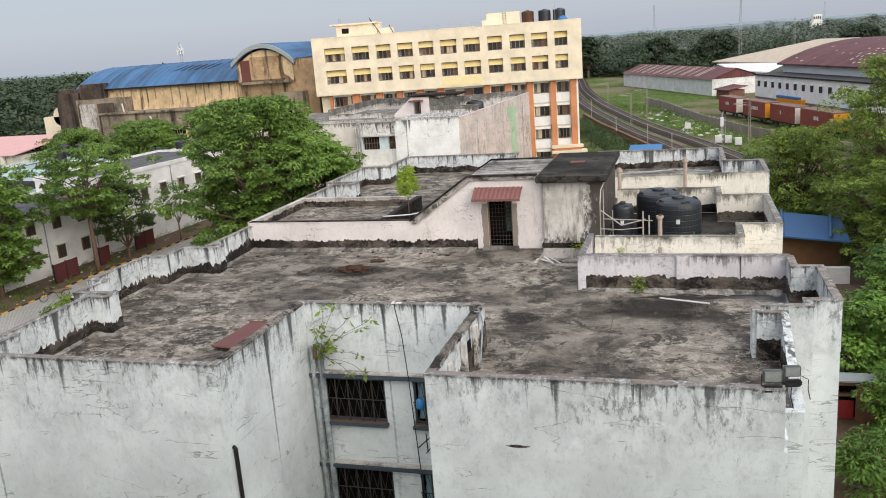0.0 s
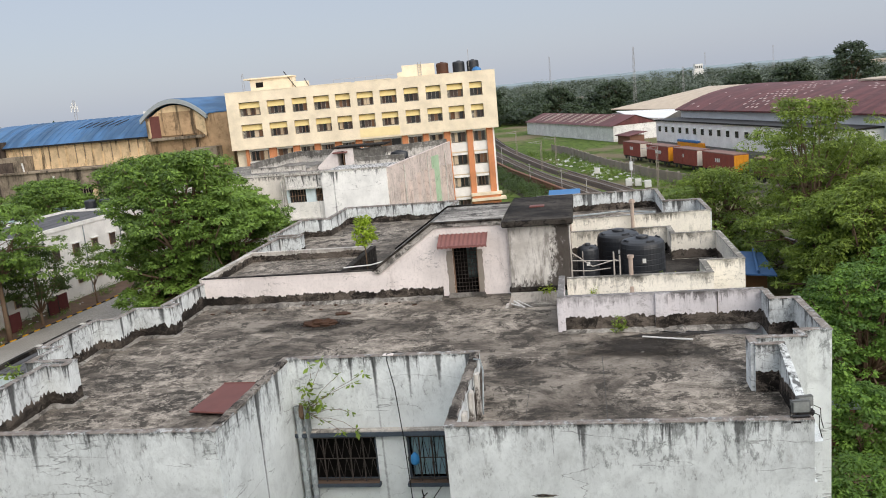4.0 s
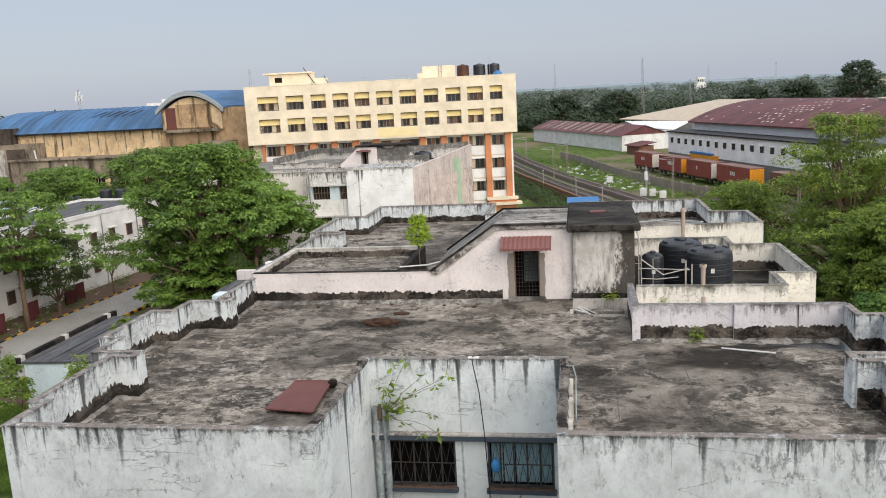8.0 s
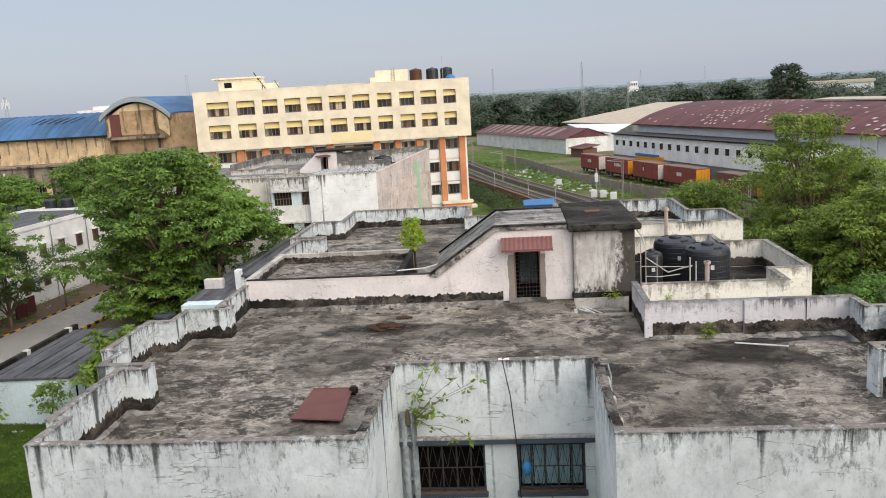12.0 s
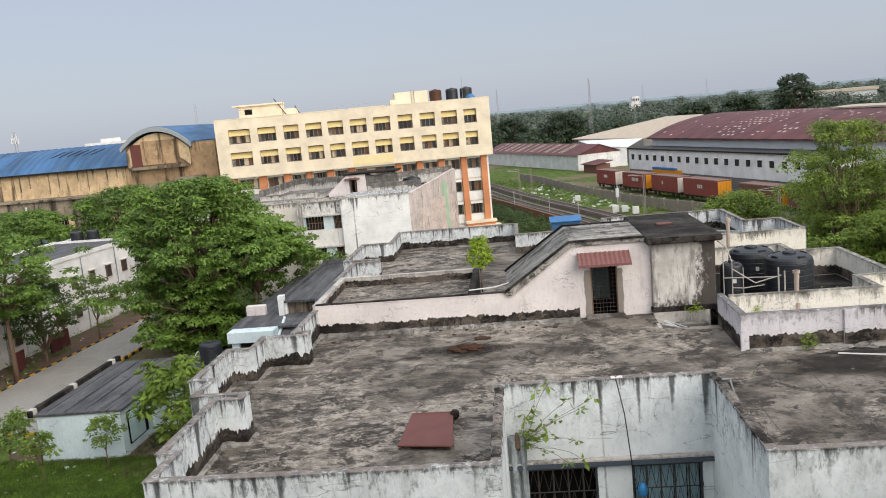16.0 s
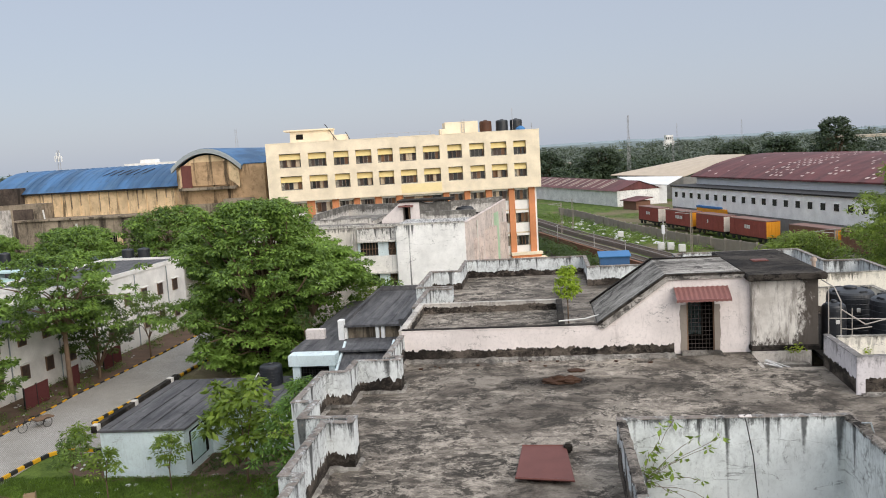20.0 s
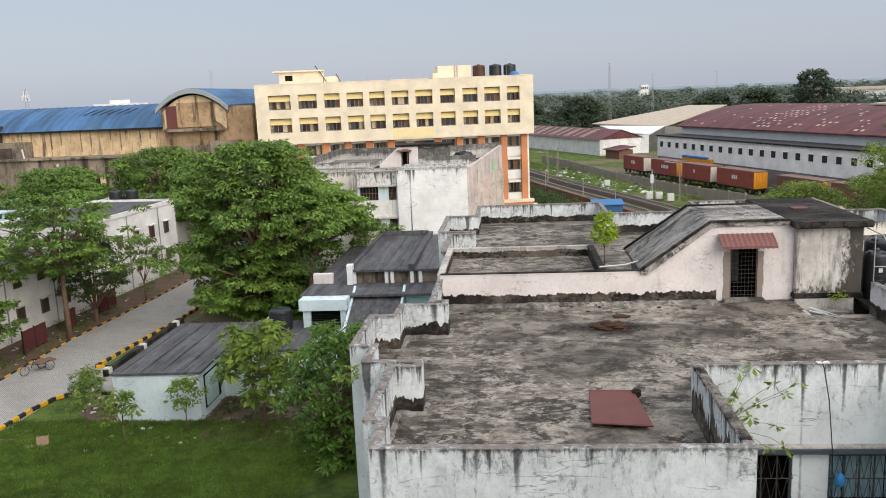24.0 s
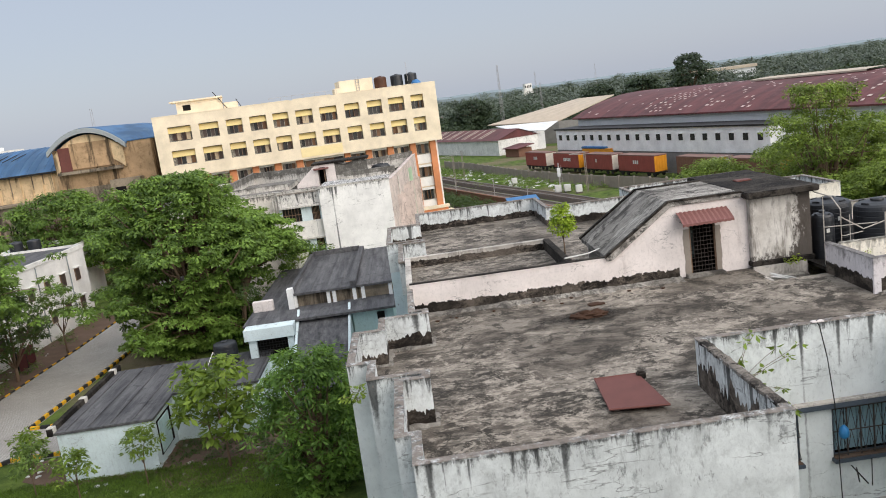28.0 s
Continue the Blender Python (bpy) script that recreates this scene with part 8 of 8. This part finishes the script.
tree(14.2, 28.6, GROUND, 2.3, 2.0, "low leafy bush beside the flats", M_LEAF_MANGO, 71, 0.08, 0.1, 34, 160, 0.26, 0.7, (1, 1), name="bush", slim=0.3, clump_r=0.3, rise=0.4)
for i, (x, y, h, r, m) in enumerate(((21.5, 64.5, 14.6, 5.2, M_LEAF_RAIL), (21.2, 56.5, 8.6, 3.2, M_LEAF_RAIL), (23.0, 54.0, 10.0, 4.6, M_LEAF_RAIL), (25.5, 67, 11.0, 5.4, M_LEAF_RAIL), (31, 61, 10.8, 6.0, M_LEAF_RAIL),
                                   (16.0, 74, 8.6, 5.0, M_LEAF_RAIL), (28, 80, 9.0, 5.0, M_LEAF_RAIL), (23.5, 44.5, 8.2, 4.4, M_LEAF_MANGO), (38, 76, 11, 6.5, M_LEAF_RAIL), (33, 48, 9, 6, M_LEAF_RAIL))):
    tree(x, y, GROUND, h, r, "feathery green tree with gnarled limbs beside the railway" if m is M_LEAF_RAIL else "leafy green tree beside the huts", m, 80 + i, 0.3, 0.15, 520, 80, 0.3, 0.6, (1, 1), slim=0.34, clump_r=0.12, lobes=0.9, tiers=0.5, inner=0.4, rise=0.42, group="trees beside the railway", low=-1.0)

# ---- things on the roofs ----
M_OLDPVC = plain("yellowed_pvc", (0.40, 0.365, 0.32), 0.6, 0, 0.25, 5, 0.05, 0.3)
M_RUSTY = plain("rust_brown_mess", (0.06, 0.032, 0.02), 0.9, 0, 0.4, 3, 0.6, 0.2)
sheet = thing("steel_sheet", -7.2, 19.8, -0.42, 0, "red oxide painted steel sheet lying on the roof", "steel sheet")
bm = plate([(-0.64, 1.25), (0.62, 1.15), (0.78, -1.3), (-0.78, -1.0)], lambda x, y: 0.12 + x * 0.02 + 0.015 * y, 0.05)
bmesh.ops.bevel(bm, geom=bm.edges[:], offset=0.01, segments=1, affect='EDGES')
part("plate", bm, M_RUSTSHEET, sheet)
part("folded_rim", tubes([(((-0.64, 1.25, 0.12), (0.62, 1.15, 0.14)), 0.035)], 5), M_RUSTSHEET, sheet)
part("folded_rim", tubes([(((-0.78, -1.0, 0.07), (0.78, -1.3, 0.1)), 0.035)], 5), M_RUSTSHEET, sheet)
part("prop", boxes((-0.6, -0.4, -0.8, 0.9, -0.05, 0.07), (0.4, 0.6, -0.8, 0.9, -0.05, 0.07)), M_WOOD, sheet)
part("corner_lump", soft_box(0.55, 0.8, 0.9, 1.15, 0.0, 0.26, 0.05), M_BITUMEN, sheet)

for x, y, r, h, lb in ((6.35, 30.8, 0.9, 2.25, "ribbed black polythene water tank on the rear roof"), (5.5, 33.1, 0.92, 2.15, "ribbed black polythene water tank behind another"), (4.15, 31.0, 0.45, 2.0, "small black polythene water tank beside the block")):
    water_tank(x, y, -0.25, r, h, lb, M_TANK, "tanks on the rear roof")


def pipe_thing(name, label, rows, mat, sides=7):
    x, y, z = rows[0][0][0]
    ob = thing(name, x, y, z, 0, label, "pipe")
    for pts, r in rows:
        part("pipe_run", tubes([(pts, r)], sides), mat, ob, "", True)
    return ob


for x, y, h in ((5.1, 28.1, 1.9), (5.32, 28.1, 1.75)):
    pipe_thing("vent_pipe", "slim white plastic pipe standing at the parapet", [(((x, y, -0.2), (x, y, h)), 0.03)], M_OLDPVC)
vp = thing("vent_pipe", 5.72, 28.05, -0.2, 0, "thick pale vent pipe with a collar", "pipe")
part("pipe_run", tubes([(((0, 0, 0), (0, 0, 1.95)), 0.085)], 10), M_RUSTPIPE, vp)
part("collar", lathe([(0.13, 0), (0.13, 0.1)], 12), M_RUSTPIPE, vp).location.z = 1.85
part("foot_collar", lathe([(0.13, 0), (0.12, 0.25)], 12), M_RUSTPIPE, vp).location.z = 0.5
for x, y, z in ((6.6, 41.3, 0.6), (3.3, 40.5, 0.3)):
    vp = thing("vent_pipe", x, y, z, 0, "rusty vent pipe rising behind the cross parapet", "pipe")
    part("pipe_run", tubes([(((0, 0, -0.8), (0, 0, 1.3)), 0.1)], 10), M_RUSTPIPE, vp)
    part("collar", lathe([(0.17, 0), (0.15, 0.14)], 12), M_RUSTPIPE, vp).location.z = 1.1
pipe_thing("pipework", "white water pipes climbing the block beside the tanks",
           [(((3.5, 28.3, 0.9), (3.5, 28.3, 2.2), (3.48, 28.9, 2.6), (3.48, 30.3, 2.65)), 0.024), (((3.52, 28.4, 1.9), (4.3, 28.2, 1.35), (5.2, 28.1, 1.6)), 0.024), (((3.5, 28.3, 0.9), (3.5, 28.3, -0.2)), 0.024),
            (((3.5, 29.6, -0.2), (3.5, 29.6, 2.5)), 0.02), (((3.5, 29.6, 1.3), (5.4, 29.2, 1.3)), 0.02), (((3.5, 28.3, 1.2), (4.2, 29.4, 0.9), (5.0, 29.5, 0.95)), 0.02), (((3.95, 28.5, 0.0), (3.95, 28.5, 1.9)), 0.016)], M_OLDPVC)
pipe_thing("pipework", "blue-grey pipes lying along the rear roof", [(((2.6, 43.0, 0.5), (6.5, 44.0, 0.6), (8.0, 43.4, 0.5)), 0.05), (((3.0, 44.5, 0.6), (6.0, 45.2, 0.65), (8.1, 44.6, 0.6)), 0.05), (((5.0, 43.6, 0.6), (8.0, 44.3, 0.6)), 0.05)], M_PIPE)
pipe_thing("loose_pipe", "white plastic pipe lying across the stair pit", [(((-6.5, 31.3, 1.16), (-5.4, 31.9, 1.1), (-4.6, 32.3, 1.22)), 0.03)], M_PVC)
pipe_thing("loose_pipe", "white plastic pipe lying at the wall's foot", [(((5.8, 24.4, -0.3), (6.6, 24.15, -0.31), (7.4, 23.9, -0.31)), 0.03)], M_PVC)
pipe_thing("loose_pipe", "scrap pipes and sticks lying in the trough", [(((1.1, 29.2, -0.15), (1.6, 28.6, -0.3)), 0.04), (((1.0, 29.0, -0.2), (1.5, 28.8, -0.3)), 0.03), (((1.2, 29.5, -0.2), (1.9, 28.7, -0.32)), 0.025)], M_PVC)
pipe_thing("loose_pipe", "pale pipes and scrap lying beside the tanks", [(((6.7, 29.4, -0.15), (7.5, 30.2, -0.1)), 0.03), (((6.6, 30.0, -0.15), (7.4, 29.5, -0.05)), 0.03), (((7.0, 31.0, -0.15), (7.2, 29.2, 0.1)), 0.03)], M_PVC)
pipe_thing("soil_pipe", "old grey soil pipes in the recess corner",
           [(((-4.83, 19.5, GROUND), (-4.83, 19.5, -0.9)), 0.1), (((-4.56, 19.5, GROUND), (-4.56, 19.5, -0.6)), 0.095), (((-4.83, 19.5, -0.9), (-4.86, 19.52, -0.55)), 0.1)], M_PIPE, 10)
for z in (-1.3, -2.6, -4.2, -5.8, -7.4):
    ob = link("pipe_bracket", soft_box(-0.26, 0.16, -0.11, 0.06, -0.04, 0.04, 0.012), M_PIPE)
    ob.location = (-4.68, 19.54, z)
    tagged(ob, "grey iron bracket holding the soil pipes", "bracket", "soil pipe brackets")
pipe_thing("rain_spout", "black iron spout on the recess wall", [(((-5.0, 14.62, -1.5), (-4.93, 14.62, -1.58), (-4.93, 14.62, -9.4)), 0.06)], M_IRON)
pipe_thing("rain_pipe", "white rain pipe stub on the front wall", [(((-0.6, 14.2, -9), (-0.6, 14.2, -8)), 0.06)], M_PVC)
cable = thing("cable", -1.9, 19.6, 0.95, 0, "black cable hanging down the recess wall", "cable")
part("strand", tubes([(((0.25, 0.35, -0.02), (0.0, 0.0, 0.03), (0.02, -0.12, -0.1), (0.18, -0.14, -1.0), (0.3, -0.2, -2.4), (0.42, -0.14, -5.5), (0.5, -0.1, -10)), 0.016)], 5), M_IRON, cable)
part("clip", soft_box(-0.12, 0.2, -0.05, 0.12, -0.01, 0.02, 0.008), M_PINK, cable)
bag = link("plastic_bag", lathe([(0.06, 0), (0.13, 0.06), (0.14, 0.18), (0.12, 0.3), (0.03, 0.4)], 10), M_BLUEBAG, True)
bag.location = (-1.33, 19.5, -2.5)
tagged(bag, "blue plastic bag hanging in the window grille", "bag")
stick = link("bracket_arm", tubes([(((0, 0, 0), (0.2, -0.5, -0.35)), 0.02), (((0.15, 0, -0.1), (-0.1, -0.6, -0.2)), 0.02), (((0.6, 0, 0.1), (0.2, -0.7, -0.3)), 0.015)], 5), M_IRON)
stick.location = (-1.2, 19.45, -3.3)
tagged(stick, "bent iron bracket below the window", "bracket")

# floodlights on the corner
M_LAMPBODY = plain("grey_lamp_casting", (0.14, 0.145, 0.14), 0.6, 0.3, 0.25, 6, 0.1, 0.4)
M_LAMPGLASS = plain("dusty_lamp_glass", (0.24, 0.25, 0.24), 0.25, 0, 0.5, 7, 0.05, 0.5)
for x, y, z, rz in ((8.43, 14.48, 0.93, 5), (9.08, 16.75, 0.12, 12)):
    f = thing("floodlight", x, y, z, rz, "grey floodlight with a dusty glass front on the roof corner", "floodlight")
    part("housing", soft_box(-0.2, 0.2, -0.07, 0.05, 0.12, 0.4, 0.025), M_LAMPBODY, f)
    part("glass", soft_box(-0.165, 0.165, -0.085, -0.065, 0.15, 0.37, 0.006), M_LAMPGLASS, f, "dusty glass")
    for k in range(4):
        part("cooling_fin", boxes((-0.18 + 0.11 * k, -0.15 + 0.11 * k, 0.05, 0.11, 0.16, 0.37)), M_LAMPBODY, f)
    part("yoke", tubes([(((-0.21, 0, 0.28), (-0.21, 0, 0.02), (0.21, 0, 0.02), (0.21, 0, 0.28)), 0.014)], 5), M_IRON, f)
    part("foot", soft_box(-0.2, 0.24, -0.08, 0.1, -0.14, 0.03, 0.04), M_IRON, f, "rusted steel foot")
    part("wire", tubes([(((0.25, 0.05, 0.1), (0.4, 0.0, 0.02), (0.36, -0.1, -0.2), (0.42, -0.1, -0.45)), 0.012)], 5), M_IRON, f)

# plants
pl = tree(-6.05, 33.6, 0.75, 2.2, 0.5, "bright green sapling growing from the stair pit", M_SHOOT, 90, 0.03, 0.35, 24, 50, 0.17, 1.2, name="sapling", slim=0.42, clump_r=0.38, rise=0.45)


def twig_plant(x, y, z, shoots, label, mat, seed, leaf=0.2, name="wall_plant", lean=-0.35):
    rr = np.random.default_rng(seed)
    ob = thing(name, x, y, z, 0, label, "plant")
    cen, rows = [], []
    for sx, sz, reach in shoots:
        end = Vector((sx, lean + rr.normal() * 0.06, sz))
        mid = end * 0.5 + Vector((0, -0.08, 0.12))
        bend = Vector(rr.normal(size=3)) * 0.09
        rows.append((((0, 0, 0), tuple(mid * 0.5 + bend), tuple(mid), tuple(mid.lerp(end, 0.5) - bend * 0.6), tuple(end)), 0.007))
        for k in range(reach):
            q = Vector((0, 0, 0)).lerp(mid, 0.5 + 0.5 * k / reach) if k < reach / 2 else mid.lerp(end, 2 * k / reach - 1)
            cen.append(tuple(q + Vector(rr.normal(size=3)) * 0.05))
        cen.append(tuple(end))
    part("stem", tubes(rows, 5), M_BARK, ob)
    lv = new("leaves", leaf_mesh("leaves", cen, np.full(len(cen), 0.1), 6, leaf, mat, rr, 0.7, 0.42, 0.2))
    lv.parent = ob
    return ob


twig_plant(-4.55, 19.5, -0.75, [(0.42, 1.62, 3), (0.78, 1.75, 0), (1.25, 1.3, 0), (1.95, 1.3, 0), (1.6, 1.0, 0), (0.95, 0.75, 3), (0.7, 0.45, 2), (1.45, 0.1, 2), (0.1, 0.95, 1), (0.62, -0.2, 1), (1.15, -0.45, 0), (1.6, -0.4, 0)],
           "sparse sapling rooted in the recess wall", M_LEAF_LIGHT, 5, 0.24)
root = link("root_clump", lathe([(0.05, 0), (0.11, 0.1), (0.09, 0.3), (0.04, 0.5)], 8), M_BARK)
root.location = (-4.72, 19.5, -0.95)
tagged(root, "dark gnarled root on the pipe head", "root")
twig_plant(5.1, 25.2, -0.3, [(0.1, 0.5, 4), (-0.15, 0.35, 4), (0.2, 0.25, 3), (-0.05, 0.6, 4), (-0.2, 0.15, 3)], "small plant growing at the wall's foot", M_LEAF_LIGHT, 6, 0.13)
twig_plant(4.3, 28.2, 0.4, [(0.05, 0.35, 3), (0.1, -0.2, 3), (-0.05, 0.1, 3)], "small plant on the tank parapet", M_SHOOT, 7, 0.12, lean=-0.15)
twig_plant(2.4, 30.2, -0.1, [(0.3, 0.2, 3), (-0.2, 0.15, 3), (0.15, 0.35, 3)], "small plant at the block's foot", M_SHOOT, 8, 0.13, lean=-0.2)
for k, (x, y) in enumerate(((7.0, 28.9), (7.4, 28.7), (7.9, 28.5), (8.2, 28.9))):
    twig_plant(x, y, -0.2, [(0.1, 0.9, 4), (-0.2, 0.8, 4), (0.25, 0.7, 3), (-0.05, 1.0, 3)], "bright weed growing behind the parapet", M_SHOOT, 9 + k, 0.13, name="weed", lean=-0.05)
twig_plant(-14.6, 20.2, 0.35, [(0.1, 0.5, 4), (-0.4, 0.2, 4), (-0.2, 0.5, 4)], "small weed on the outer wall", M_LEAF_LIGHT, 15, 0.15, lean=-0.1)

# drains, dark damp hollows, joints
def blot(x, y, rx, ry, label, mat, lift, seed, name):
    bm = bmesh.new()
    n = 40
    ring = []
    for k in range(n):
        a = 2 * math.pi * k / n
        w = 1 + 0.45 * noise.noise(Vector((math.cos(a) * 1.5, math.sin(a) * 1.5, seed))) + 0.3 * noise.noise(Vector((math.cos(a) * 5, math.sin(a) * 5, seed)))
        ring.append((x + rx * w * math.cos(a), y + ry * w * math.sin(a)))
    part(name, plate(ring, lambda u, v: deck_z(u, v) + lift, lift), mat, flats, label, True)


def stain_mat():
    """Damp: dark, with an edge that thins out in patches."""
    n = Nodes("damp_stain")
    gen = n.t.nodes.new("ShaderNodeTexCoord").outputs["Generated"]
    off = n.t.nodes.new("ShaderNodeVectorMath")
    off.operation = 'DISTANCE'
    flat = n.mapped((1, 1, 0), co=gen)
    n.put(off.inputs[0], flat)
    off.inputs[1].default_value = (0.5, 0.5, 0)
    edge = n.plus(n.times(off.outputs["Value"], 1.1), n.times(n.noise(1.7, 9, 0.72), 0.75))
    n.done(n.mix((0.02, 0.017, 0.014), (0.05, 0.041, 0.034), n.noise(3, 7, 0.7)), 0.75, 0, 0.3)
    clear = n.t.nodes.new("ShaderNodeBsdfTransparent")
    mix = n.t.nodes.new("ShaderNodeMixShader")
    n.put(mix.inputs[0], n.ramp(edge, [(0.52, (0.7, 0.7, 0.7)), (0.82, (0, 0, 0))]))
    n.put(mix.inputs[1], clear.outputs[0])
    n.put(mix.inputs[2], n.b.outputs[0])
    n.put(n.t.nodes["Material Output"].inputs[0], mix.outputs[0])
    return n.m


M_STAIN = stain_mat()
M_WET = plain("damp_dark_deck", (0.022, 0.019, 0.016), 0.55, 0, 0.35, 1.5, 0.25, 0.4)
blot(5.75, 23.6, 2.3, 1.15, "damp dark hollow in the deck", M_STAIN, 0.006, 1.0, "damp_patch")
blot(6.6, 24.55, 1.4, 0.14, "black wet line at the wall's foot", M_WET, 0.009, 2.0, "damp_patch")
lump = bmesh.new()
bmesh.ops.create_icosphere(lump, subdivisions=4, radius=1)
for v in lump.verts:
    k = 1 + 0.35 * noise.noise(v.co * 2.1) + 0.25 * noise.noise(v.co * 6)
    v.co = Vector((v.co.x * 0.66 * k, v.co.y * 0.33 * k, max(-0.02, v.co.z * 0.2 * k)))
ob = link("sack", lump, M_RUSTY)
ob.location = (-6.55, 27.4, deck_z(-6.5, 27.4) + 0.01)
tagged(ob, "rotten brown sack lying in a damp hollow", "sack")
blot(-6.9, 27.5, 2.6, 0.85, "dark damp hollow around the leaves", M_STAIN, 0.007, 3.5, "damp_patch")
blot(-6.0, 28.7, 0.3, 0.2, "dark dried leaves", M_RUSTY, 0.05, 4.0, "leaf_mat")
blot(1.35, 22.3, 1.0, 0.6, "brown damp spot", M_STAIN, 0.008, 5.0, "damp_patch")
for x0, x1, y0, y1 in ((2.2, 2.213, 15.0, 21.6), (4.4, 4.418, 15.0, 23.2), (6.6, 6.61, 15.0, 19.0), (-13.2, -5.3, 22.05, 22.062)):
    part("deck_joint", plate([(x0, y0), (x1, y0), (x1, y1), (x0, y1)], lambda u, v: deck_z(u, v) + 0.004, 0.01), M_WET, flats, "dark joint in the deck", True)
rr = random.Random(31)
scrap("debris", "small lump of broken cement on the roof", "debris", [(x, y, deck_z(x, y)) for x, y in [(rr.uniform(-13, -6), rr.uniform(15.2, 30)) for _ in range(18)] + [(rr.uniform(1.5, 8), rr.uniform(15.2, 24.5)) for _ in range(14)]], M_ROOF_PALE, 0.07, 32)
scrap("debris", "dry leaf litter on the roof", "debris", [(x, y, deck_z(x, y)) for x, y in [(rr.uniform(-12.4, -3), rr.uniform(29.3, 30.4)) for _ in range(14)]], M_RUSTY, 0.1, 33)


def spall(x, y, z, w, h, seed, label):
    """A flaked patch on a wall that faces the front, dark and rough."""
    bm, n = bmesh.new(), 36
    ring = []
    for k in range(n):
        a = 2 * math.pi * k / n
        r = 1 + 0.5 * noise.noise(Vector((math.cos(a) * 1.4, math.sin(a) * 1.4, seed))) + 0.45 * noise.noise(Vector((math.cos(a) * 4, math.sin(a) * 4, seed)))
        ring.append((x + w * r * math.cos(a), z + h * r * math.sin(a)))
    front = [bm.verts.new((u, y - 0.006, v)) for u, v in ring]
    rear = [bm.verts.new((u, y + 0.02, v)) for u, v in ring]
    bm.faces.new(front)
    for k in range(n):
        bm.faces.new((front[k], rear[k], rear[(k + 1) % n], front[(k + 1) % n]))
    bmesh.ops.recalc_face_normals(bm, faces=bm.faces[:])
    part("flaked_patch", bm, M_BITUMEN, flats, label, True)


spall(-2.95, 19.66, -0.52, 0.24, 0.055, 1.0, "flaked dark patch in the whitewash")
spall(2.85, 14.4, -0.83, 0.27, 0.035, 2.0, "flaked dark patch in the whitewash")
